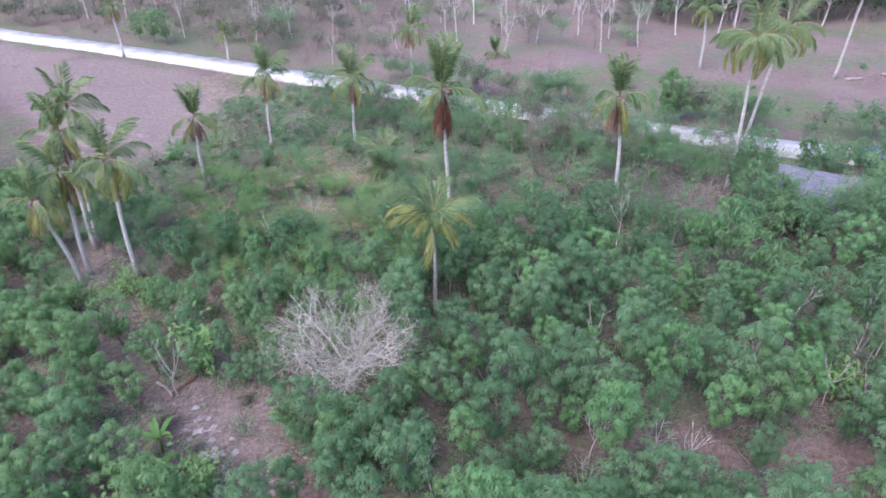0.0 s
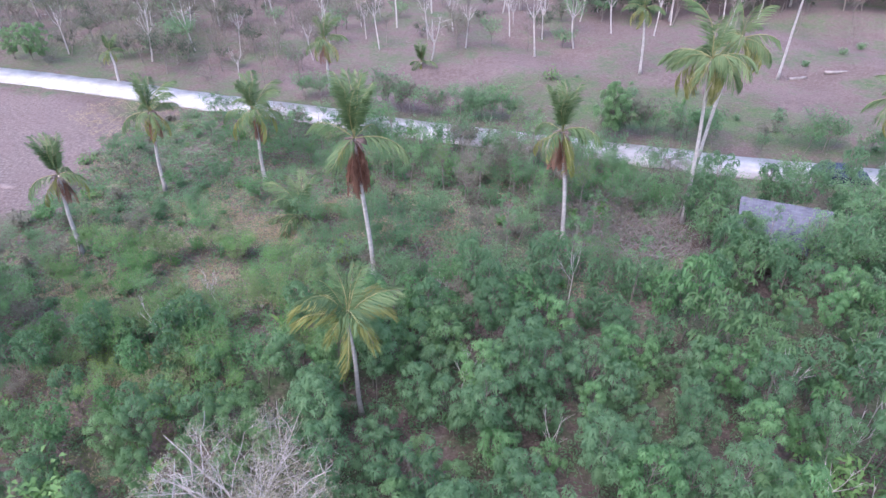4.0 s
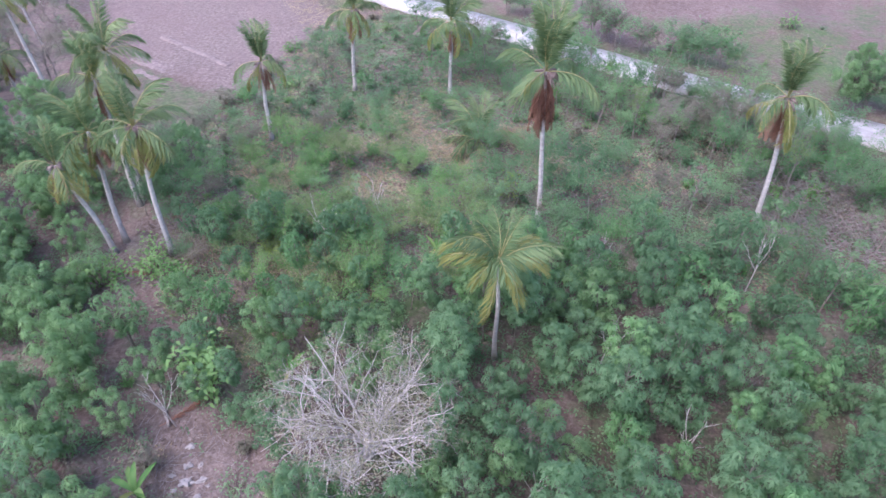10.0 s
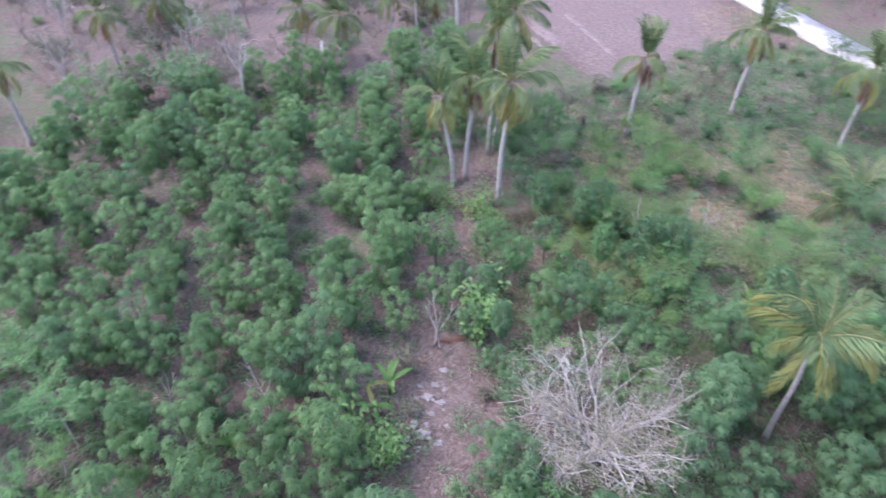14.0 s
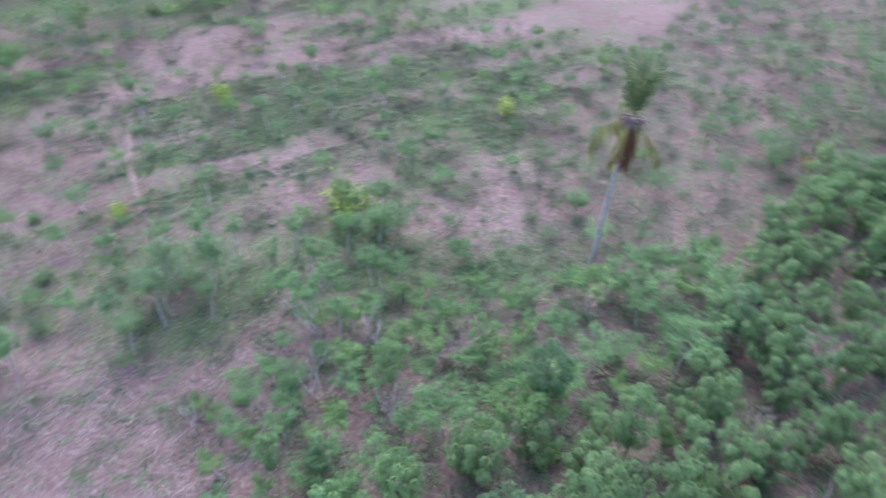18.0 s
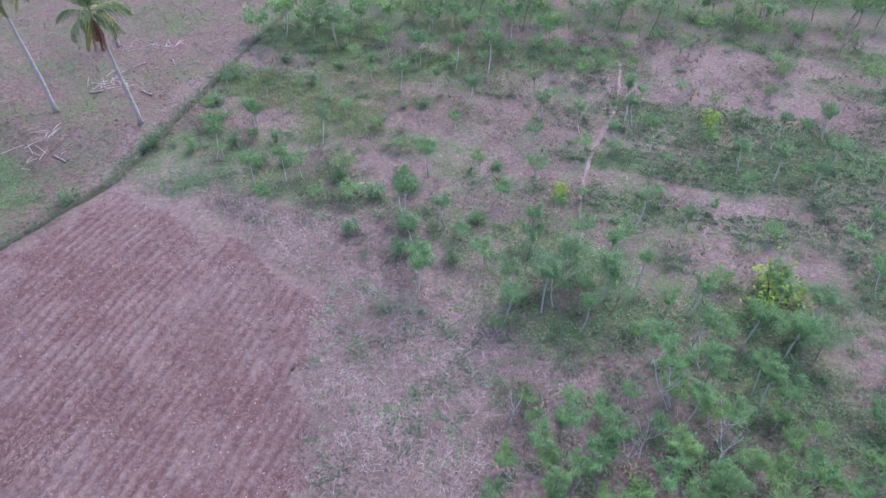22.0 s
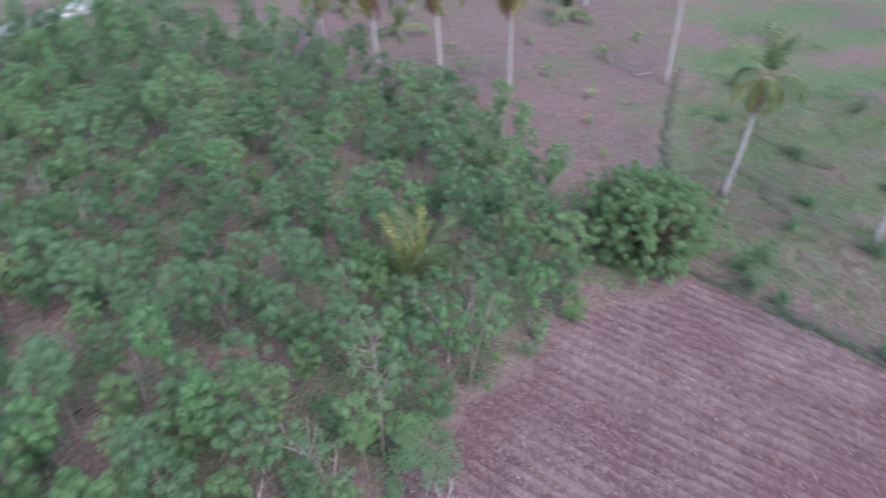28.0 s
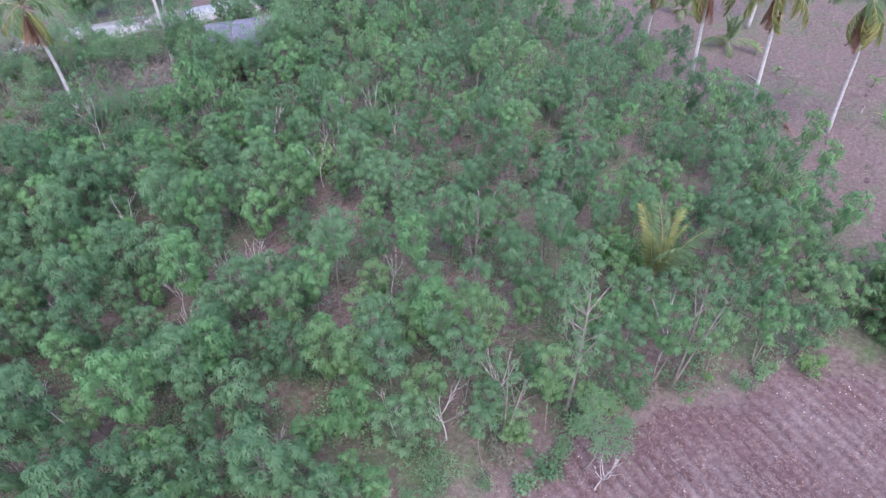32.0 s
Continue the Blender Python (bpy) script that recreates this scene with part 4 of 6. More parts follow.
sap = scatter([(11, -27), (17, -40), (14, -54), (-30, -56), (-44, -20), (-24, -8), (-10, -15), (-2, -20), (3, -26)], 1.9, lambda x, y: 0.7 if south_green(x, y) > 0.08 else 0.1, 37, 1300)
sap += scatter([(-4.2, -11.6), (-8, -12.6), (-12, -12.4), (-19, -8), (-21, -9.4), (-12, -15.6), (-7, -16.6), (-2.6, -14.4)], 1.5, lambda x, y: 0.3, 38, 900)
sap += scatter(OPEN_ROWS, 0.98, lambda x, y: 0.85 if patchy(x, y, 0.35, 83) > -0.12 else 0.2, 56, 1600, KEEP)
SAPLING = Kind("sapling", feathery, [(2.2, 0.66, dict(fork=0.55, limbs=4, twigs=4, girth=0.03, leaf=0.15)), (2.6, 0.72, dict(fork=0.6, limbs=5, twigs=4, girth=0.035, leaf=0.15)), (1.8, 0.68, dict(fork=0.5, limbs=5, twigs=4, girth=0.03, leaf=0.15))], M_FRESH, M_DEADWOOD, "small feathery green sapling on a thin pale stem", "sapling", "saplings", 600)
set_out(SAPLING, sap, 220, "saplings_far", "mass of small green saplings further off", (0.8, 1.5), 2, (None, M_FRESH, M_FRESH, M_LIME))

# shrubs
low = scatter(SHRUB_NORTH, 1.3, lambda x, y: 0 if in_clearing(x, y) else 0.85, 41, 3600, KEEP)
low_south = scatter(SOUTH_FIELD, 1.08, lambda x, y: 0 if inside(PALE_PATCH, x, y) and rnd.random() < 0.8 else (0.6 if inside(WEST_SCRUB, x, y) else 0.75 if south_green(x, y) > 0.05 else 0.07) * (1 if y > -54 and x > -44 else 0.12), 42, 12000)
under = scatter(EAST_TREES, 1.25, lambda x, y: 0.06 if in_clearing(x, y) else 0.8, 43, 2600) + scatter(WEST_ROWS, 1.15, lambda x, y: 0.75, 51, 2600)
low += scatter(EAST_TREES, 3.0, lambda x, y: 0.45, 53, 900)
low += scatter(WEST_ROWS, 1.7, lambda x, y: 0.6, 46, 1500)
low += scatter(DRY_WEST, 2.6, lambda x, y: 0.4, 44, 600)
low += scatter(GREEN_VERGE, 1.8, lambda x, y: 0.1, 45, 500)
low += scatter([(4.6, -4.2), (15.5, -7.6), (21.5, -10.4), (27, -9.6), (27, -11), (21.5, -11.9), (15.3, -9), (4.6, -5.8)], 0.9, lambda x, y: 0.8, 47, 900)
low += scatter([(-4.2, -12.4), (-8, -13.4), (-12, -13.2), (-18, -8.4), (-18.4, -10.4), (-12, -15.2), (-7, -16), (-3, -14.6)], 1.5, lambda x, y: 0.4, 48, 900)
LOW = Kind("low_shrub", shrub, [(0.75, 0.95, dict(stems=9, per=17, leaf=0.155)), (0.6, 0.8, dict(stems=7, per=17, leaf=0.145)), (0.9, 1.0, dict(stems=9, per=18, leaf=0.155)), (0.5, 1.1, dict(stems=10, per=16, leaf=0.15))], M_WEED, M_BARK_DARK, "low sprawling green shrub", "shrub", "", 440)
low_south += scatter(WEEDY, 1.1, lambda x, y: 0.55 if patchy(x, y, 0.4, 93) > -0.1 else 0.1, 55, 700)
low_south += scatter(FIELD_EDGE, 0.95, lambda x, y: 0.16 if patchy(x, y, 0.4, 43) > 0.02 else 0.04, 50, 2000)
LOW.mass("shrubs_of_the_field", [(x, y, rnd.randrange(4), rnd.uniform(0.4, 0.95) * (1.5 if rnd.random() < 0.1 else 1), rnd.uniform(0, 6.28)) for x, y in low_south], "mass of small green shrubs in the dry field", 1)
LOW.mass("undergrowth", [(x, y, rnd.randrange(4), rnd.uniform(0.6, 1.3), rnd.uniform(0, 6.28), rnd.choice((None, M_LEAF, M_LEAF))) for x, y in under], "mass of low green undergrowth beneath the trees", 1)
set_out(BUSH, low, 240, "shrubs_far", "mass of low green shrubs across the fields", (0.35, 1.05), 3, (None, None, None, M_LIME, M_DRYLEAF, M_LEAF))

# single plants that stand out
for x, y, k, s in ((-5.8, 8.0, 1, 1.5), (14.3, 13.4, 3, 1.9), (-13.6, 22.4, 1, 1.6), (-5.6, 19.8, 3, 1.7), (-14.2, 12.2, 1, 2.0), (-22.5, 15.4, 3, 1.5), (-20.6, 17.0, 3, 1.4), (-12.6, 4.6, 3, 1.8), (-11.2, 5.6, 1, 1.3), (-19.0, 16.6, 0, 1.5), (20.5, -2.0, 3, 1.9)):
    BUSH.single(x, y, k, s, k * 1.3 + x, "fresh light green leafy shrub among darker trees", M_LIME)
for x, y, k, s in ((-7.4, 8.6, 3, 1.5), (-6.2, 8.0, 1, 1.4), (-8.4, 9.2, 0, 1.4), (-5.6, 9.2, 3, 1.2), (-6.6, 7.0, 2, 1.6), (-4.9, 10.6, 1, 1.3)):
    BUSH.single(x, y, k, s, k + x, "dense dark green bush at the foot of the bleached tree", M_LEAF)
for x, y, k, s in ((-15.6, -20.9, 3, 1.8), (-17.6, -36.7, 1, 1.2), (-7.2, -29.4, 0, 1.0), (-6.2, 28.5, 1, 1.2), (-29.6, -22.2, 1, 1.1), (-16.0, 20.2, 2, 1.1)):
    BUSH.single(x, y, k, s, k + y, "bright yellow-green shrub on dry ground", M_YELLOW)
for x, y, k, s in ((12.2, 45.4, 3, 1.35), (12.0, 45.9, 4, 1.3), (-43, 63.6, 3, 1.3), (-41, 62.6, 1, 1.2), (-45.5, 64.6, 0, 1.1), (-24.5, 22.5, 3, 1.1), (-23.4, 24.0, 1, 1.1), (-26.0, 23.6, 0, 1.15)):
    WEST.single(x, y, k, s, x, "dense round dark green tree beside open ground")
for x, y, s in ((34.9, 63, 0.8), (40, 66, 0.9), (44, 70, 1.0), (50, 74, 1.2)):
    BUSH.single(x, y, 2, s, x, "small dark scrubby shrub on the brown pasture")

for i, (x, y, s) in enumerate(((17.5, -34.3, 1.3), (14.8, -34.1, 0.9), (15.1, -40.4, 1.3), (14.7, -44.2, 1.2), (14.1, -37.6, 1.1), (12.4, -34.8, 1), (11.4, -46.7, 1.1), (5.3, -31.2, 1), (3.1, -29.4, 1.1), (4.2, -26.1, 0.9), (1.7, -31.4, 1), (1.1, -29.8, 1), (1.1, -26.3, 1.1), (1.5, -24.4, 1), (0.4, -24.7, 1),
                               (-1.2, -23.9, 0.9), (-2.5, -27.0, 0.9), (9.9, -35.3, 0.9), (8.8, -32.7, 0.9), (10.3, -32.3, 0.9), (7.2, -45.8, 0.8), (8.7, -43.0, 0.8), (-3.8, -32.3, 0.8), (0.7, -39.8, 0.8), (2.1, -39.5, 0.6), (5.0, -46.8, 0.8))):
    BUSH.single(x, y, i % 4, s * 0.92, x, "leafy green shrub standing in dry grass", (M_LEAF, M_FRESH, M_WEED)[i % 3])
for x, y, k, s in ((-6.0, -20.6, 0, 0.85), (-7.4, -21.2, 3, 0.8), (-8.2, -20.2, 1, 0.7), (-5.4, -21.8, 2, 0.75), (-6.8, -22.4, 0, 0.7), (-15.4, -18.0, 3, 0.75), (-16.4, -17.6, 0, 0.7)):
    LIGHT.single(x, y, k, s, x, "feathery green tree in a thicket in the field", M_FEATHER if x < -9 else None)
for x, y, k, s in ((38.0, -21.7, 3, 0.9), (44.7, -25.9, 1, 0.9), (29.9, -24.9, 3, 0.8), (33.2, -22.0, 0, 0.7), (36.0, -26.4, 2, 0.8), (30.5, -21.0, 1, 0.8), (27.6, -19.6, 3, 0.9), (26.4, -18.6, 1, 1.0), (25.4, -18.9, 3, 0.9), (24.8, -20.2, 0, 0.8), (41.0, -17.6, 2, 0.9), (46.5, -18.4, 3, 0.8), (34.4, -28.6, 2, 0.7), (22.6, -24.2, 1, 0.8), (20.0, -28.6, 3, 0.9)):
    BUSH.single(x, y, k, s, x + k, "low dark green bush on the grazed pasture", M_LEAF)

# ---- the wide bush at the field corner ----
BIG = Kind("spreading_bush", tufted, [(4.1, 4.4, dict(fork=0.06, tufts=560, girth=0.09, dome=0.37, stems=6, broad=0.45, fill=0.4, leaves=11))], M_LEAF_WEST, M_BARK_DARK, "wide spreading dark green bush at the field corner", "bush", "", 520)
BIG.single(27.0, -13.8, 0, 1.0, 0.6)

# ---- tall sparse trees ----
SPARSE = Kind("sparse_tree", tufted, [(8.6, 1.5, dict(fork=0.35, tufts=24, girth=0.08, leaves=6)), (7.2, 1.6, dict(fork=0.4, tufts=18, girth=0.07, leaves=6, stems=3)), (6.2, 1.1, dict(fork=0.5, tufts=14, girth=0.055, leaves=7))],
              M_FEATHER, M_BARK, "tall slim tree with a whitish stem and thin foliage", "tree", "tall sparse trees", 540)
SLIM = Kind("slim_tree", feathery, [(5.6, 0.7, dict(fork=0.62, limbs=5, twigs=3, girth=0.045, per=26, leaf=0.16)), (6.4, 0.75, dict(fork=0.68, limbs=5, twigs=3, girth=0.05, per=24, leaf=0.16)), (4.8, 0.6, dict(fork=0.6, limbs=4, twigs=3, girth=0.04, per=28, leaf=0.16))],
            M_FEATHER, M_BARK, "slim straight young tree with thin green foliage", "tree", "slim trees", 550)
for x, y, k, s in ((12.0, -5.9, 0, 1.05), (16.2, -8.0, 1, 1.0), (9.0, -5.3, 1, 0.8), (14.6, 1.8, 1, 0.85), (20.4, 2.6, 2, 0.9), (25.6, 4.6, 2, 1.0), (27.6, 6.6, 2, 1.05), (30.0, 3.0, 2, 0.9), (23.0, 8.5, 2, 1.0), (5.2, 8.3, 2, 0.7), (22.0, 14.0, 2, 0.95), (28.0, 13.0, 2, 1.1), (33.0, 9.0, 2, 1.0), (20.3, 27.5, 2, 0.95), (16.5, 27.5, 2, 0.9), (18.7, 26.9, 1, 0.8), (9.0, 24.5, 2, 0.9), (6.2, 26.5, 2, 0.85), (3.0, 28.5, 2, 0.9), (8.0, 30.0, 2, 0.8), (-12.8, 23.0, 2, 0.7)):
    SPARSE.single(x, y, k, s, x * 1.7)
for x, y in scatter([(-14, 42), (-6, 38), (3, 33), (8, 29.5), (12, 27.5), (15, 31), (16, 36), (8, 40), (-4, 44)], 1.5, lambda x, y: 0.5 if in_clearing(x, y) else 1, 57, 400)[:34]:
    SLIM.single(x, y, rnd.randrange(3), rnd.uniform(0.65, 1.05), x * 2.3, "", rnd.choice((None, None, M_OLIVE, M_FRESH)))


def bare(rng, H, R, fork=0.4, limbs=5, twigs=6, girth=0.09, per=3):
    wood, tips = branchy(rng, H, R, fork, limbs, twigs, girth, 0.3, 1.2)
    extra, base, way = [wood], [], []
    for e, d in tips:
        for _ in range(2):
            q = e - d * rng.random() * 0.5
            t = q + (d / (np.linalg.norm(d) + 1e-6) + rng.normal(size=3) * 0.7) * R * 0.28
            extra.append(tube(np.stack([q, t]), [girth * 0.1, girth * 0.04], 3))
            base.append(t + rng.normal(size=(per, 3)) * 0.12)
            way.append(rng.normal(size=(per, 3)))
    base, way = np.concatenate(base), np.concatenate(way)
    return join(extra), blades(base, way, 0.2 * rng.uniform(0.6, 1.3, len(base)), 0.07, 0.2, rng)


BARE = Kind("bare_tree", bare, [(7.0, 2.0, {}), (8.0, 2.2, dict(limbs=6)), (6.0, 1.8, dict(fork=0.3)), (7.5, 1.5, dict(fork=0.6))], M_DRYLEAF, M_BARK, "leafless grey tree with a pale trunk in dry woodland", "tree", "bare trees", 560)
dry = scatter(DRY_WOOD, 3.0, lambda x, y: 0.75 if y > road_y(x) + 7 else 0, 61, 1500)
dry += scatter([(18, 74), (100, 60), (110, 98), (14, 98)], 5.0, lambda x, y: 0.6, 62, 400)
dry += scatter(DRY_WEST, 3.2, lambda x, y: 0.6 if x < -39 else 0.15, 63, 700)
set_out(BARE, dry, 130, "bare_trees_far", "mass of leafless grey woodland trees far off", (0.6, 1.0))
for x, y, k, s in ((15.6, 26.4, 0, 0.85), (17.6, 26.0, 2, 0.8), (19.8, 25.6, 1, 0.85), (21.8, 27.2, 3, 0.95), (22.6, 29.4, 1, 1.0), (14.6, 29.6, 2, 0.8), (17.0, 27.2, 2, 0.75), (16.2, 32.6, 0, 0.8), (19.2, 32.4, 1, 0.85), (23.5, 31.5, 3, 1.0), (18.6, 26.4, 1, 0.85), (16.6, 27.6, 3, 0.8), (20.6, 26.8, 0, 0.95), (19.4, 27.0, 2, 1.0), (15.4, 28.4, 1, 0.75)):
    LIGHT.single(x, y, k % 4, s * 1.3, x * 2.1)
for x, y, s in ((24.2, 35.6, 0.5), (28.6, 35.4, 0.66), (30.2, 35.2, 0.7), (22.8, 36.0, 0.6), (29.0, 34.2, 1.0), (31.0, 34.6, 1.1), (33.2, 34.0, 1.1), (27.4, 33.2, 0.9)):
    LIGHT.single(x, y, 1, s, x)
LIGHT.single(10.5, -7.9, 1, 0.9, 1.0, "feathery young tree at the field edge")
BARE_LOW = Kind("dry_bush", bare, [(2.4, 1.6, dict(fork=0.15, limbs=8, per=3, twigs=5, girth=0.05)), (1.8, 1.4, dict(fork=0.12, limbs=7, twigs=5, per=3, girth=0.04))], M_DRYLEAF, M_BARK, "grey dry thorny bush with few leaves", "bush", "dry bushes", 580)
brush = scatter(WEST_SCRUB, 2.0, lambda x, y: 0.6, 49, 500) + scatter(DRY_WEST, 2.8, lambda x, y: 0.5, 64, 800) + scatter(DRY_WOOD, 3.8, lambda x, y: 0.6 if y > road_y(x) + 4 else 0.05, 65, 2400) + [(6.5, 32.0), (9.0, 33.0), (10.5, 31.5), (12.5, 34.0), (4.5, 35.5), (-20, -4.6)]
set_out(BARE_LOW, brush, 60, "dry_bushes_far", "mass of grey dry bushes far off", (0.7, 1.2), 4)
bramble = scatter([(12, -27), (17, -40), (14, -54), (-34, -54), (-44, -20), (-24, -8), (-10, -13.5), (-3, -14), (4, -26)], 1.1, lambda x, y: 0.6 if patchy(x, y, 0.3, 97) > 0.02 else 0.12, 58, 2600) + [(-3.2, -13.8), (-3.8, -14.2), (-2.6, -14.0), (-7.6, -12.4), (-10.6, -12.8)]
BRAMBLE = Kind("dry_bramble", bare, [(0.9, 0.8, dict(fork=0.1, limbs=5, twigs=3, per=2, girth=0.03)), (0.7, 0.9, dict(fork=0.1, limbs=5, twigs=3, per=2, girth=0.03))], M_DRYLEAF, M_BARK, "low grey dry bramble", "bush", "", 590)
BRAMBLE.mass("dry_brambles", [(x, y, rnd.randrange(2), rnd.uniform(0.6, 1.3), rnd.uniform(0, 6.28)) for x, y in bramble], "scattered low grey dry brambles in the field", 1)
M_WOOD_LEAF = leaf_material("leaf_dull_wood", (0.06, 0.08, 0.05), (0.11, 0.135, 0.085), (0.19, 0.2, 0.135), 0.3)
M_DARK_LEAF = leaf_material("leaf_dark_wood", (0.03, 0.055, 0.03), (0.055, 0.095, 0.05), (0.1, 0.15, 0.08), 0.3)
SCRUB = Kind("scrub_tree", feathery, [(4.6, 1.9, dict(per=12, leaf=0.42, girth=0.08)), (5.6, 2.1, dict(per=12, leaf=0.42, girth=0.1)), (3.4, 1.7, dict(fork=0.3, per=12, leaf=0.4, girth=0.07)), (6.6, 1.7, dict(fork=0.65, per=8, girth=0.1))],
             M_WOOD_LEAF, M_BARK, "dull grey-green scrub tree with a pale trunk", "tree", "scrub trees", 620)
scrub = scatter(DRY_WOOD, 2.5, lambda x, y: (0.75 if patchy(x, y, 0.1, 6) > -0.1 else 0.25) if y > road_y(x) + 4.5 else 0, 67, 1600)
scrub += scatter(DRY_WEST, 2.8, lambda x, y: 0.45 if patchy(x, y, 0.12, 2) > -0.05 else 0.1, 68, 900)
scrub += scatter([(-14, 68), (18, 66), (17, 98), (-14, 98)], 3.2, lambda x, y: 0.6 if patchy(x, y, 0.12, 4) > -0.05 else 0.1, 69, 600)
set_out(SCRUB, scrub, 160, "scrub_trees_far", "mass of dull grey-green scrub trees far off", (0.6, 1.1), 2, (None, None, None, M_FEATHER, M_DRYLEAF, M_DRYLEAF))
DARK = Kind("wood_tree", feathery, [(6.5, 2.4, dict(fork=0.3, per=26, leaf=0.4, girth=0.12)), (5.5, 2.3, dict(fork=0.25, per=26, leaf=0.4, girth=0.1))], M_DARK_LEAF, M_BARK, "dark green tree of the wood edge", "tree", "wood edge", 640)
DARK.mass("dark_woodland", [(x, y, rnd.randrange(2), rnd.uniform(0.8, 1.2), rnd.uniform(0, 6.28)) for x, y in scatter([(15, 79), (30, 80.5), (44, 82), (95, 72), (110, 98), (14, 98)], 2.2, lambda x, y: 1, 66, 2200)], "dark green wood edge beyond the pasture", 4)
for x, y, k, s in ((25.6, 30.4, 0, 0.62), (27.6, 29.6, 1, 0.7), (23.4, 26.0, 1, 0.55), (21.4, 24.4, 0, 0.5), (29.6, 27.4, 0, 0.6)):
    DARK.single(x, y, k, s, x, "dark green leafy tree beside the hut")

# ---- the big bleached tree ----


M_HAZE = leaf_material("leaf_tan", (0.26, 0.25, 0.16), (0.39, 0.37, 0.25), (0.53, 0.5, 0.37), 0.35)


def bleached_tree(x, y):
    rng = np.random.default_rng(77)
    ob = thing("bleached_tree", x, y, "large nearly leafless tree with bleached white spreading limbs", "tree", "", 0.0, 0.0, 1.08)
    trunk = tube([[0, 0, -0.2], [0.05, 0.05, 0.5], [0.1, 0, 1.0], [0.0, 0.1, 1.5]], [0.26, 0.2, 0.17, 0.13], 8)
    link_mesh("trunk", mesh_q("trunk", *trunk, [M_DEADWOOD], None, True), ob)
    tips = []
    heart = np.array([0.0, 0.0, 2.9])

    def grow(start, way, length, r, level, bag):
        pts, d = [start], way / np.linalg.norm(way)
        for i in range(5):
            d = d + rng.normal(size=3) * (0.15 if level < 2 else 0.24) + [0, 0, 0.03]
            d /= np.linalg.norm(d)
            nxt = pts[-1] + d * length / 5
            if np.linalg.norm((nxt - heart) / [4.15, 4.15, 3.1]) > rng.uniform(0.86, 1.05) or nxt[2] < 0.7:  # the crown stays a dome
                break
            pts.append(nxt)
        if len(pts) < 3:
            return
        pts = np.array(pts)
        n = len(pts)
        bag.append(tube(pts, np.linspace(r, r * (0.2 if level == 1 else 0.4), n), 5 if level < 2 else 3))
        if level == 4:
            tips.extend((pts[-1], pts[n // 2]))
            return
        for i in range((4, 8, 6, 4)[level]):
            q = pts[min(1 + i % 5, n - 1)]
            side = rng.normal(size=3)
            side -= side @ d * d
            w = d * 0.85 + side / np.linalg.norm(side) * 0.85 + [0, 0, 0.12]
            grow(q, w, length * rng.uniform(0.42, 0.66), max(r * 0.42, 0.006), level + 1, bag)

    for i, (a, up, ln) in enumerate(((0.3, 0.6, 5.3), (0.9, 1.5, 5.3), (1.6, 0.8, 5.3), (2.4, 0.5, 5.3), (2.9, 1.6, 5.3), (3.6, 0.7, 5.3), (4.3, 1.2, 5.3), (5.0, 0.6, 5.3), (5.6, 1.8, 5.3), (5.9, 0.9, 5.3))):
        bag = []
        grow(np.array([0.03, 0.05, 0.45 + 0.08 * i]), np.array([np.cos(a), np.sin(a), up + 0.15]), ln, 0.066, 1, bag)
        link_mesh("limb", mesh_q("limb", *join(bag), [M_DEADWOOD], None, True), ob)
    T = np.array(tips)
    many = 8000
    pick = T[rng.integers(0, len(T), many)] + rng.normal(size=(many, 3)) * 0.12
    link_mesh("leaves", mesh_q("leaves", *blades(pick, rng.normal(size=(many, 3)), 0.1, 0.045, 0.3, rng), [M_HAZE]), ob, None, "sparse grey-green dry leaves")


bleached_tree(-7.0, 11.5)

# ---- coconut palms ----


def frond_mesh(name, mat, length, curve, limp, seed, pairs=30, spread=0.26):
    """A frond along +x: a bowed stalk with two rows of narrow leaflets."""
    rng = np.random.default_rng(seed)
    s = np.linspace(0, 1, 8)
    ang = curve * s ** 1.6
    dx, dz = np.cos(ang), -np.sin(ang)
    x, z = np.concatenate([[0], np.cumsum(dx[:-1])]) / 7 * length, np.concatenate([[0], np.cumsum(dz[:-1])]) / 7 * length
    spine = np.column_stack([x, 0.04 * length * np.sin(s * 3) * rng.normal(), z])
    stalk = tube(spine, np.linspace(0.028, 0.008, 8) * length / 3, 4)
    t = np.linspace(0.14, 0.99, pairs)
    P = np.column_stack([np.interp(t, s, spine[:, k]) for k in range(3)])
    A = np.interp(t, s, ang)
    long = spread * length * (0.45 + 0.75 * np.sin(np.pi * np.clip(t * 0.9 + 0.08, 0, 1)))
    base, way, size = [], [], []
    for side in (-1, 1):
        w = np.column_stack([np.cos(A) * 0.6, np.full(pairs, side * (1 - limp * 0.6)), -np.sin(A) * 0.6 - limp + 0.15]) + rng.normal(size=(pairs, 3)) * 0.13
        if mat is M_PALM_DEAD:  # dead leaflets hang along the stalk
            w = np.column_stack([np.full(pairs, 1.5), np.full(pairs, side * 0.4), np.full(pairs, -0.1)]) + rng.normal(size=(pairs, 3)) * 0.12
        base.append(P)
        way.append(w)
        size.append(long * rng.uniform(0.85, 1.1, pairs))
    leaves = blades(np.concatenate(base), np.concatenate(way), np.concatenate(size), 0.019 * length, 0.15 + 0.4 * limp, rng)
    V, F = join([stalk, leaves])
    mid = np.concatenate([np.zeros(len(stalk[1])), np.ones(len(leaves[1]))])
    return mesh_q(name, V, F, [M_PALM_DEAD if mat is M_PALM_DEAD else M_STALK, mat], mid)


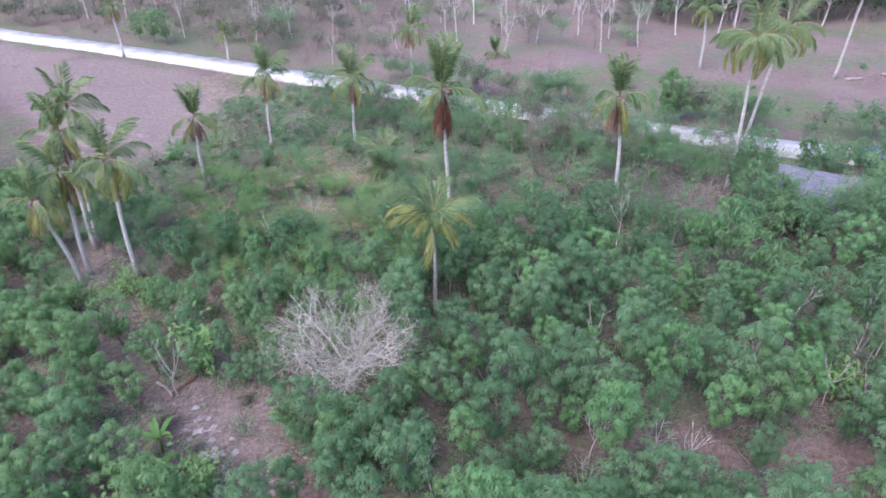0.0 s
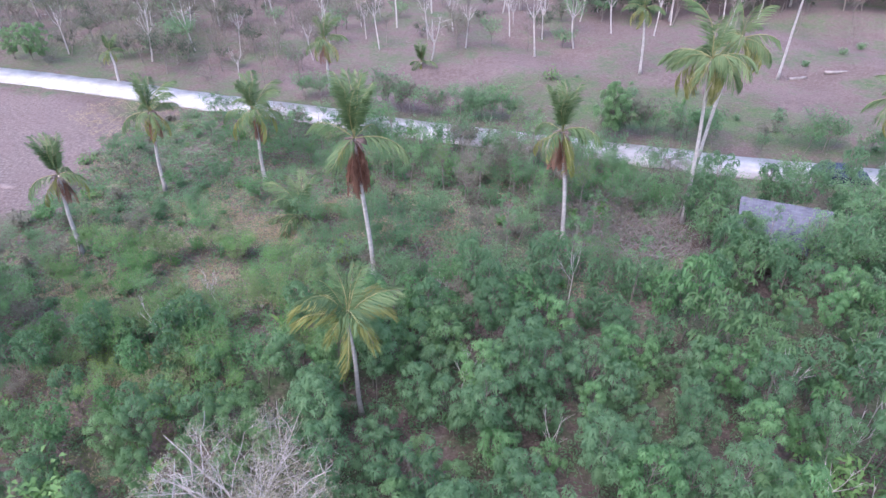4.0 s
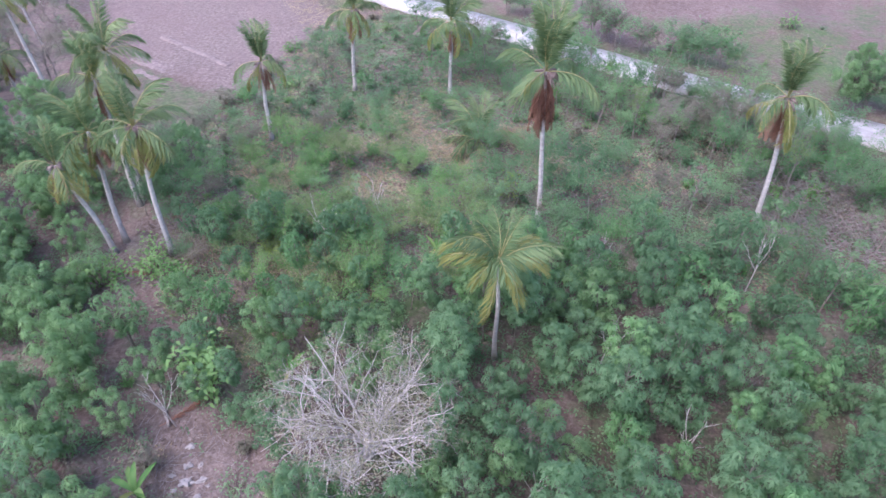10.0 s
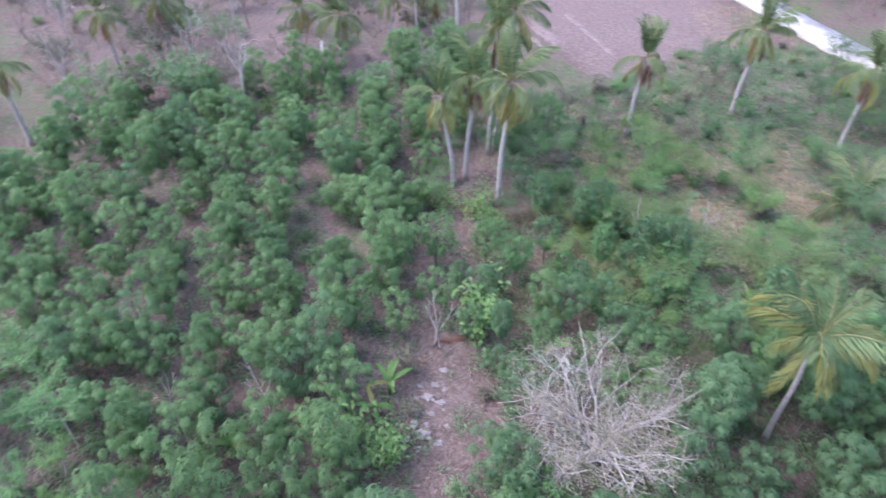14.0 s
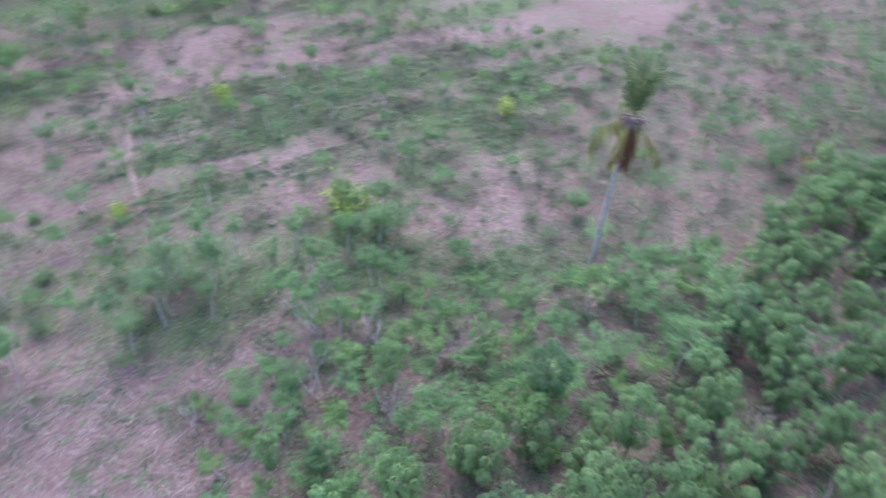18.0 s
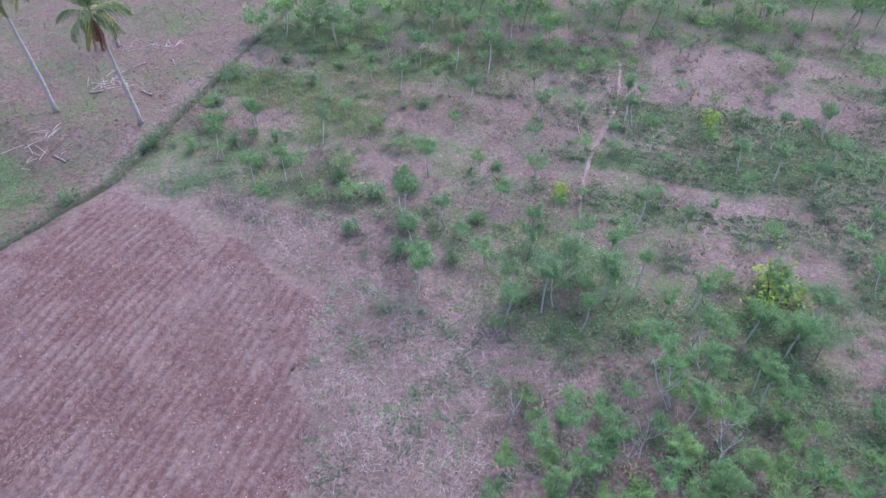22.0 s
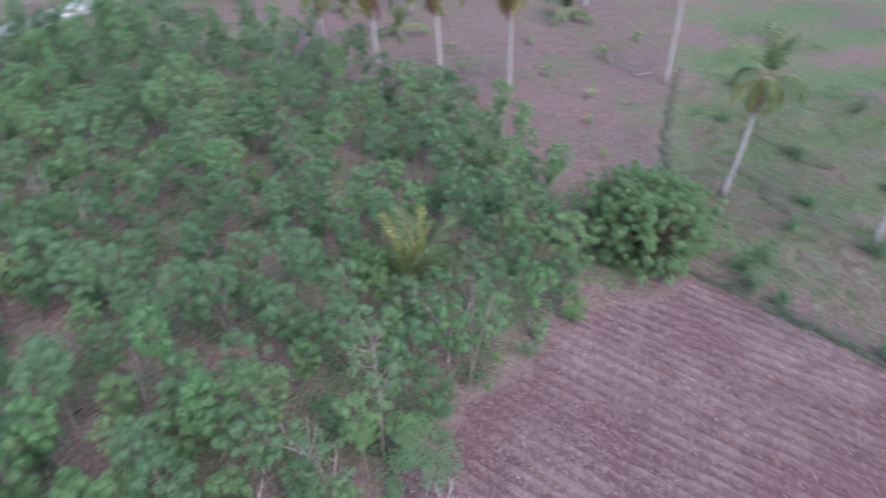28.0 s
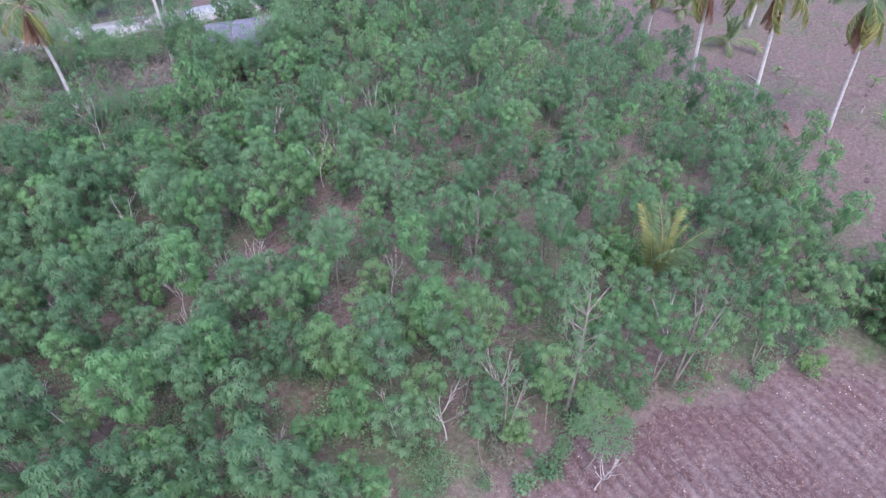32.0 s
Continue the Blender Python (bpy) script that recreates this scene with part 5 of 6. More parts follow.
FROND = {"up": [frond_mesh("frond", M_PALM, 1.0, 1.35, 0.6, 800 + i, 46) for i in range(3)],
         "arch": [frond_mesh("frond", M_PALM, 1.0, 1.75, 0.7, 810 + i, 44) for i in range(3)],
         "old": [frond_mesh("frond", M_PALM_YELLOW, 1.0, 1.9, 0.95, 820 + i, 38, 0.2) for i in range(2)],
         "dead": [frond_mesh("dead_frond", M_PALM_DEAD, 1.0, 0.12, 0.9, 830 + i, 34, 0.22) for i in range(3)],
         "spear": [frond_mesh("frond", M_PALM, 1.0, 0.6, 0.4, 860 + i, 46, 0.2) for i in range(3)],
         "gold": [frond_mesh("frond", M_PALM_YELLOW, 1.0, 2.5, 0.8, 850 + i, 44, 0.23) for i in range(3)],
         "young": [frond_mesh("frond", M_PALM_YELLOW, 1.0, 0.4, 0.2, 840 + i, 40, 0.13) for i in range(2)]}


def bunch_mesh():
    rng = np.random.default_rng(9)
    pieces = []
    for i in range(26):
        a, e = rng.random() * 6.28, rng.uniform(-0.9, 0.1)
        d = np.array([np.cos(a), np.sin(a), e])
        p = d * 0.12
        pieces.append(tube(np.stack([p, p + d * 0.22, p + d * 0.36 + [0, 0, -0.1]]), [0.035, 0.05, 0.02], 4))
    return mesh_q("flower_stalk", *join(pieces), [M_STRAW])


BUNCH = bunch_mesh()


def palm(x, y, tx, ty, tz, length=4.0, up=9, arch=7, old=3, skirt=0, bunch=False, seed=0, name="coconut_palm", label="", young=False, girth=0.15, gold=False):
    """Base and crown place in plan units; frond length in metres."""
    rng = random.Random(seed * 7 + 1)
    g = float(ground_height(x, y))
    ob = thing(name, x, y, label or ("tall coconut palm " + ("with a brown skirt of dead fronds" if skirt else "with a pale trunk and green fronds")), "palm", "coconut palms", g)
    top = Vector(((tx - x) * S, (ty - y) * S, tz * S - g))
    if tz > 0.3:
        k = np.linspace(0, 1, 12)[:, None]
        bend = np.array([-top.x, -top.y, 0]) * 0.12
        line = k * np.array(top) + np.sin(k * np.pi) * bend + np.sin(k * 7 + seed) * [0.04, 0.03, 0]
        line[0] = (0, 0, -0.15)
        rad = np.interp(k[:, 0], [0, 0.06, 0.2, 1], [girth * 1.6, girth * 1.2, girth, girth * 0.68])
        link_mesh("trunk", mesh_q("trunk", *tube(line, rad, 8), [M_PALM_TRUNK], None, True), ob, None, "ringed pale grey trunk")

    def put(kind, az, el, size):
        m = Matrix.Translation(top) @ Matrix.Rotation(az, 4, "Z") @ Matrix.Rotation(-el, 4, "Y") @ Matrix.Rotation(rng.uniform(-0.5, 0.5), 4, "X") @ Matrix.Scale(size, 4)
        me = rng.choice(FROND[kind])
        link_mesh("dead_frond" if kind == "dead" else "frond", me, ob, m, "brown dead frond hanging down" if kind == "dead" else "")

    turn = rng.uniform(0, 6.28)
    for i in range(up):
        slim = i % 3 > 0 or arch < 5
        put(("young", "spear")[i % 2] if young else "spear" if slim else "up", turn + i * 2.4, radians(rng.uniform(68, 88) if young else rng.uniform(78, 90) if slim else rng.uniform(58, 80)), length * (0.86 if slim else 1.0) * rng.uniform(0.85, 1.05))
    for i in range(arch):
        put("old" if young else "gold" if gold else "arch", turn + 0.5 + i * 6.283 / max(arch, 1) + rng.uniform(-0.25, 0.25), radians(rng.uniform(25, 58) if gold else rng.uniform(-2, 38)), length * rng.uniform(0.7, 0.9))
    for i in range(old):
        put("old", turn + 1.1 + i * 6.283 / max(old, 1) + rng.uniform(-0.4, 0.4), radians(rng.uniform(-48, -8)), length * rng.uniform(0.75, 0.9))
    for i in range(skirt):
        put("dead", turn + i * 6.283 / skirt, radians(rng.uniform(-86, -70)), length * rng.uniform(0.6, 0.82))
    if bunch:
        link_mesh("flower_stalk", BUNCH, ob, Matrix.Translation(top) @ Matrix.Scale(length / 3, 4), "dry straw-coloured flower stalks")
    return ob


PALMS = [  # base, crown, frond length, upright, arching, old, skirt, bunch
    (-4.3, 26.8, -4.7, 26.7, 8.7, 4.7, 11, 4, 1, 20, True), (-21.8, 29.5, -21.6, 29.7, 5.1, 3.4, 10, 3, 3, 5, True), (-19.7, 37.1, -19.4, 37.3, 5.6, 3.6, 8, 6, 3, 4, True),
    (-13.3, 38.9, -13.3, 38.9, 5.0, 3.8, 9, 6, 4, 4, True), (6.5, 30.8, 5.8, 30.9, 7.2, 4.0, 9, 4, 4, 9, True), (14.3, 33.3, 13.9, 33.5, 10.3, 4.4, 3, 16, 8, 0, False),
    (16.6, 39.2, 17.5, 38.9, 9.8, 3.9, 3, 13, 6, 0, False), (28.9, 38.0, 28.7, 38.1, 5.8, 4.0, 8, 6, 4, 6, True), (-20.8, 18.4, -20.6, 18.6, 7.3, 3.7, 6, 7, 7, 6, True),
    (-23.7, 18.5, -23.5, 18.7, 6.4, 3.4, 5, 5, 7, 5, False), (-25.0, 21.2, -24.9, 21.3, 7.5, 3.6, 6, 5, 5, 4, False), (-25.2, 21.8, -24.5, 22.0, 8.6, 3.6, 6, 6, 4, 0, False),
    (-23.6, 17.6, -24.0, 16.9, 5.6, 3.3, 5, 3, 7, 2, True), (-45.7, 9.5, -45.7, 9.6, 5.4, 3.6, 8, 6, 5, 6, False), (-42.8, 18.0, -43.0, 18.2, 3.8, 3.2, 7, 5, 5, 2, False),
    (-40.1, 19.7, -40.3, 19.9, 3.8, 3.6, 7, 7, 5, 2, False), (-40.7, 24.3, -41.0, 24.4, 4.0, 3.2, 7, 7, 4, 0, False), (-40.4, 28.1, -40.6, 28.2, 3.2, 3.2, 7, 7, 4, 2, False),
    (-36.0, 27.0, -36.6, 27.1, 8.0, 3.4, 7, 8, 3, 0, False), (-21.6, -9.7, -21.8, -9.2, 8.2, 4.0, 9, 1, 5, 9, True), (-41.9, -0.7, -41.9, -0.7, 5.0, 3.2, 6, 6, 4, 4, False),
    (-47.5, 6.3, -47.5, 6.1, 4.8, 3.2, 6, 6, 4, 5, False), (25.6, -39.0, 26.0, -38.6, 8.8, 3.8, 7, 9, 4, 0, False), (19.3, -37.5, 19.9, -37.2, 7.4, 3.8, 7, 8, 4, 5, False),
    (33.0, -41.3, 33.4, -40.9, 7.0, 3.6, 7, 8, 4, 0, False), (25.4, -49.6, 25.7, -49.3, 6.4, 3.6, 7, 8, 3, 0, False), (30.6, -24.9, 30.8, -24.4, 8.4, 3.9, 8, 6, 4, 4, False),
    (32.7, -17.7, 32.6, -17.9, 7.1, 3.4, 6, 6, 6, 3, False), (42.3, -37.2, 42.2, -37.3, 5.4, 3.4, 6, 7, 4, 0, False), (36.5, 4.2, 36.3, 4.6, 8.7, 4.6, 7, 6, 6, 12, False),
    (36.4, -0.1, 36.2, 0.4, 9.3, 4.6, 7, 6, 6, 12, False), (40.4, -3.6, 40.3, -3.2, 8.3, 4.6, 7, 6, 6, 12, False), (45.2, -13.7, 45.2, -13.3, 8.6, 4.0, 7, 7, 4, 7, False),
    (42.5, 11.5, 42.5, 11.4, 5.2, 3.8, 6, 7, 9, 3, False), (-11.3, 55.4, -11.4, 55.6, 4.6, 3.6, 6, 6, 4, 6, False), (-31.6, 57.6, -31.8, 57.8, 3.0, 2.4, 6, 5, 3, 0, False),
    (17.8, 60.1, 17.3, 60.2, 6.2, 3.2, 6, 8, 4, 0, False), (-43.7, 57.8, -43.8, 57.9, 5.4, 3.0, 6, 7, 4, 3, False), (31.0, 60.0, 31.4, 60.0, 9.5, 3.4, 6, 9, 3, 0, False),
    (52.0, 74.0, 53.0, 74.0, 9.0, 3.4, 6, 9, 3, 0, False), (26.0, 80.0, 26.6, 80.0, 9.0, 3.4, 6, 9, 3, 0, False), (42.0, 84.0, 42.0, 84.4, 9.0, 3.4, 6, 9, 3, 0, False), (8.0, 82.0, 8.4, 82.0, 8.0, 3.4, 6, 9, 3, 0, False),
    (52.0, 8.0, 52.5, 7.4, 7.4, 3.8, 7, 7, 4, 5, False), (58.0, -6.0, 58.8, -6.8, 7.4, 3.8, 7, 7, 4, 5, False), (60.0, -30.0, 60.6, -30.4, 7.2, 3.6, 7, 7, 4, 0, False), (48.0, -52.0, 48.6, -52.6, 7.4, 3.6, 7, 7, 4, 0, False)]
for i, (bx, by, tx, ty, tz, ln, up, arch, old, skirt, bunch) in enumerate(PALMS):
    palm(bx, by, tx, ty, tz, ln * 0.92, up, arch, old, skirt, bunch, i)
# young palms, with short or no trunks
palm(-3.9, 17.6, -4.05, 17.5, 5.4, 3.6, 7, 8, 1, 0, False, 60, "young_palm", "young coconut palm with a slim trunk and yellowing fronds", False, 0.12, True)
for i, (x, y, z, ln, n) in enumerate(((19.6, -4.4, 1.3, 4.9, 7), (-9.6, 33.4, 0.3, 4.2, 5), (-5.4, 19.4, 0.25, 2.8, 4), (46.9, 7.0, 0.6, 3.0, 6), (54.4, -5.0, 0.8, 3.6, 7), (50, 13, 0.5, 3.0, 6), (-35.9, -5.1, 1.6, 2.0, 6), (-3.4, 62.6, 0.4, 2.6, 9))):
    palm(x, y, x + 0.05, y, z, ln, n + 2, 0 if i == 0 else 2 if i == 2 else 6 if i == 1 else 4, 0 if i == 0 else 1, 0, False, 70 + i, "young_palm", "young stemless palm with upright yellow-green fronds", i in (0, 6), 0.12)
for i, (x, y, turn) in enumerate(((-16.4, 0.7, 0.6), (-21.3, -3.8, 2.0), (-15.0, 9.9, 1.2), (-22.6, 16.4, 0.2), (7.2, 29.9, 2.4), (38.2, -2.4, 0.9))):
    fallen = thing("fallen_frond", x, y, "brown dead palm frond lying on the ground", "palm frond", "fallen fronds", float(ground_height(x, y)) + 0.12, turn, 2.8)
    link_mesh("dead_frond", FROND["dead"][i % 3], fallen)
stub = thing("palm_stump", -38.5, 17.6, "broken bare palm trunk without a crown", "stump")
link_mesh("trunk", mesh_q("trunk", *tube([[0, 0, -0.2], [-0.1, 0, 1.6], [-0.3, 0.1, 3.6]], [0.22, 0.16, 0.14], 8), [M_PALM_TRUNK], None, True), stub)
stem = thing("dead_tree", -38.5, 8.7, "dark leaning dead tree in dry scrub", "dead tree")
link_mesh("trunk", mesh_q("trunk", *tube([[0, 0, -0.2], [-0.6, 0.3, 1.2], [-1.5, 0.8, 2.6]], [0.16, 0.12, 0.08], 7), [M_BARK_DARK], None, True), stem)

# ---- banana plants ----


def banana(x, y, seed, size=1.0):
    rng = np.random.default_rng(seed)
    ob = thing("banana_plant", x, y, "banana plant with broad arching leaves", "banana plant", "banana plants", float(ground_height(x, y)), rng.random() * 6, size)
    link_mesh("stem", mesh_q("stem", *tube([[0, 0, -0.1], [0.02, 0, 0.5], [0, 0.03, 1.0]], [0.1, 0.08, 0.06], 6), [M_BANANA], None, True), ob)
    for i in range(7):
        a = i * 2.4 + rng.normal() * 0.3
        s = np.linspace(0, 1, 7)
        el = radians(rng.uniform(35, 75)) - s * rng.uniform(1.0, 2.0)
        r = np.concatenate([[0], np.cumsum(np.cos(el[:-1]))]) / 6 * 1.7
        z = np.concatenate([[0], np.cumsum(np.sin(el[:-1]))]) / 6 * 1.7 + 0.95
        w = 0.16 * np.sin(np.pi * (s * 0.92 + 0.05)) ** 0.7
        c = np.column_stack([r * np.cos(a), r * np.sin(a), z])
        n = np.array([-np.sin(a), np.cos(a), 0])
        V = np.concatenate([c + n * w[:, None] + [0, 0, 0.05], c - [0, 0, 0.01], c - n * w[:, None] + [0, 0, 0.05]])
        k = np.arange(6)[:, None]
        F = np.concatenate([k + [0, 7, 8, 1], k + [7, 14, 15, 8]])
        link_mesh("leaf", mesh_q("leaf", V, F, [M_PALM_YELLOW if i == 2 else M_BANANA]), ob)


for i, (x, y, s) in enumerate(((-13.7, 7.2, 1.1), (-13.2, 6.2, 0.9), (-11.3, 13.6, 1.0), (-14.2, -0.2, 1.0), (-14.8, 1.2, 0.9), (-8.4, 22.6, 0.9), (36.8, -5.4, 0.7), (41.5, -9.0, 0.6), (44.0, -5.5, 0.7), (38.0, -9.4, 0.5), (48.0, -9.0, 0.8), (49.0, -3.0, 0.7), (42.8, 0.4, 0.6), (45.8, 2.4, 0.6), (34.4, -10.8, 0.5), (47.5, 5.0, 0.7), (52.0, -11.0, 0.7))):
    banana(x, y, 900 + i, s * 0.75)

# ---- bare saplings and fallen wood ----
def dead_sapling(x, y, seed, h):
    """A pollarded stem that ends in a fan of bare upright branches with thin twigs."""
    rng = np.random.default_rng(seed)
    ob = thing("dead_sapling", x, y, "bleached bare sapling with a fan of upright branches", "dead tree", "dead saplings", float(ground_height(x, y)))
    lean, fork = rng.normal(size=2) * 0.3, h * rng.uniform(0.35, 0.55)
    k = np.linspace(0, 1, 5)[:, None]
    stem = k * [lean[0], lean[1], fork] + np.sin(k * np.pi) * rng.normal(size=3) * [0.08, 0.08, 0]
    stem[0, 2] = -0.15
    link_mesh("stem", mesh_q("stem", *tube(stem, np.linspace(0.042, 0.028, 5), 5), [M_DEADWOOD], None, True), ob)
    many = int(rng.integers(5, 8))
    for i in range(many):
        a, out = i * 6.283 / many + rng.normal() * 0.4, rng.uniform(0.2, 0.6)
        ln = (h - fork) * rng.uniform(0.7, 1.05)
        d = np.array([np.cos(a) * out, np.sin(a) * out, 1.0])
        d = d / np.linalg.norm(d) * ln
        bow = np.array([np.cos(a), np.sin(a), 0]) * 0.1
        limb = stem[-1 - i % 2] + k * d + np.sin(k * np.pi) * bow
        pieces = [tube(limb, np.linspace(0.02, 0.009, 5), 4, False)]
        for j in (2, 3, 3):
            e = limb[j] + d * rng.uniform(0.25, 0.45) + rng.normal(size=3) * [0.16, 0.16, 0.06]
            pieces.append(tube(np.stack([limb[j], e]), [0.011, 0.006], 3))
        link_mesh("branch", mesh_q("branch", *join(pieces), [M_DEADWOOD], None, True), ob)


for i, (x, y, h) in enumerate(DEAD_SAPLINGS):
    dead_sapling(x, y, 950 + i, h * 1.05)


M_LOG = plain_material("weathered_log", (0.2, 0.165, 0.15), (0.42, 0.37, 0.34), 3.0, 0.9, 0.01)


def log(x, y, length, r, turn, seed, label="bleached fallen log on the ground", z=0.12):
    rng = np.random.default_rng(seed)
    ob = thing("fallen_log", x, y, label, "log", "fallen wood", z + float(ground_height(x, y)), turn)
    t = np.linspace(-0.5, 0.5, 6)
    P = np.column_stack([t * length, np.cumsum(rng.normal(size=6)) * 0.05, 0.02 * rng.normal(size=6)])
    link_mesh("wood", mesh_q("wood", *tube(P, r * np.linspace(1.1, 0.7, 6), 6), [M_LOG], None, True), ob)


for i, (x, y, ln, r, a) in enumerate(((-15.2, 10.4, 1.6, 0.09, -0.6), (24.0, -41.8, 1.1, 0.1, 0.4), (20.4, -41.5, 1.3, 0.08, 2.6), (22.4, -46.0, 1.2, 0.07, 0.9), (20.0, -46.6, 1.1, 0.06, 2.2), (27.5, -33.6, 1.6, 0.1, 0.2), (22.6, -33.0, 1.4, 0.08, 2.6), (48, -9.5, 1.6, 0.06, 0.3), (46, -12, 1.8, 0.06, 2.2), (45, -4, 1.4, 0.06, 0.1), (44.0, 3.2, 1.4, 0.06, 1.0), (33, 60, 2.2, 0.2, 0.2), (37, 61, 2.6, 0.2, 0.0))):
    log(x, y, ln, r, a, 980 + i)


def rock(x, y, r, seed):
    rng = np.random.default_rng(seed)
    bm = bmesh.new()
    bmesh.ops.create_icosphere(bm, subdivisions=2, radius=r)
    for v in bm.verts:
        v.co = Vector((v.co.x * 1.3, v.co.y, v.co.z * 0.6)) * (0.72 + 0.85 * noise.noise(v.co * 2.2 / r + Vector((seed, 0, 0))) ** 1)
    ob = thing("pale_rock", x, y, "bleached limestone rock half sunk in leaf litter", "rock", "pale rocks", float(ground_height(x, y)) + r * 0.15, rng.random() * 6)
    part("stone", bm, M_STONE, ob)


for i, (x, y, r) in enumerate(((-11.4, 7.2, 0.36), (-11.0, 6.8, 0.2), (-12.7, 8.3, 0.34), (-12.2, 8.6, 0.22), (-12.4, 7.6, 0.2), (-10.8, 7.5, 0.18), (-13.0, 8.9, 0.2), (-11.7, 7.6, 0.16), (-12.0, 8.0, 0.18), (-10.0, 24.8, 0.2), (-12.9, 7.9, 0.14), (-11.2, 8.2, 0.13), (-12.0, 7.2, 0.24), (-11.6, 6.6, 0.14), (-13.3, 8.4, 0.16), (-10.9, 7.0, 0.12), (-12.6, 9.1, 0.15), (-11.9, 8.5, 0.12), (-13.4, 9.6, 0.2))):
    rock(x, y, r, 990 + i)

# ---- brush pile ----
pile = thing("brush_pile", -16.6, -5.0, "heap of cut reddish-brown sticks", "brush pile", "", float(ground_height(-16.6, -5.0)))
_r = np.random.default_rng(15)
for i in range(60):
    a, e = _r.random() * 6.28, _r.normal() * 0.12
    c = np.array([_r.normal() * 0.6, _r.normal() * 0.45, 0.08 + 0.35 * _r.random() ** 2])
    d = np.array([np.cos(a), np.sin(a), e]) * _r.uniform(0.4, 0.9)
    link_mesh("stick", mesh_q("stick", *tube(np.stack([c - d, c + [0, 0, 0.04], c + d]), [0.025, 0.022, 0.014], 4), [M_STRAW if i % 3 else M_BARK_DARK]), pile)

# ---- the hut by the road ----


def hut(x, y, turn):
    ob = thing("hut", x, y, "small plank hut with a weathered grey sheet roof under trees", "hut", "", 0.05, turn)
    W, D, H0, H1 = 5.0, 3.4, 2.3, 3.4  # the roof rises to the back
    for sx in (-1, 0, 1):
        for sy in (-1, 1):
            h = H1 - 0.15 if sy > 0 else H0 - 0.1
            part("post", box(0.12, 0.12, h + 0.2, -0.2, 0.01, (sx * (W / 2 - 0.1), sy * (D / 2 - 0.1))), M_BARK_DARK, ob)
    for k in range(9):
        z = 0.25 + k * 0.21
        if k != 5:
            part("plank", box(W - 0.1, 0.03, 0.18, z, 0.004, (0, -D / 2 + 0.02)), M_PLANK, ob)
        part("plank", box(W - 0.1, 0.03, 0.18, z, 0.004, (0, D / 2 - 0.02)), M_PLANK, ob)
        for sx in (-1, 1):
            part("plank", box(0.03, D - 0.24, 0.18, z, 0.004, (sx * (W / 2 - 0.02), 0)), M_PLANK, ob)
    part("floor", box(W - 0.3, D - 0.3, 0.06, 0.12, 0.0), M_PLANK, ob)
    pitch = math.atan2(H1 - H0, D)
    for i in range(7):
        a = np.linspace(0, 1, 15)
        w = (W + 0.7) / 7
        V, n = [], 15
        for j, s in enumerate((-1, 1)):
            for u in a:
                V.append((-(W + 0.7) / 2 + (i + u * 1.06) * w, s * (D / 2 + 0.35) / math.cos(pitch), 0.018 * math.sin(u * 6.283 * 4) + 0.006 * (i % 2)))
        top, low = np.array(V), np.array(V) - [0, 0, 0.012]
        k = np.arange(n - 1)[:, None]
        F = np.concatenate([k + [0, 1, n + 1, n], k + [2 * n, 3 * n, 3 * n + 1, 2 * n + 1]])
        sheet = link_mesh("roof_sheet", mesh_q("roof_sheet", np.concatenate([top, low]), F, [M_ROOF]), ob)
        sheet.matrix_local = Matrix.Translation((0, 0, (H0 + H1) / 2 + 0.06)) @ Matrix.Rotation(pitch, 4, "X")
    for s in (-1, 1):
        part("rafter", box(W + 0.4, 0.08, 0.1, (H1 if s > 0 else H0) - 0.1, 0.01, (0, s * (D / 2 - 0.1))), M_BARK_DARK, ob)


hut(18.1, 28.9, radians(-21))

# ---- the parked car ----


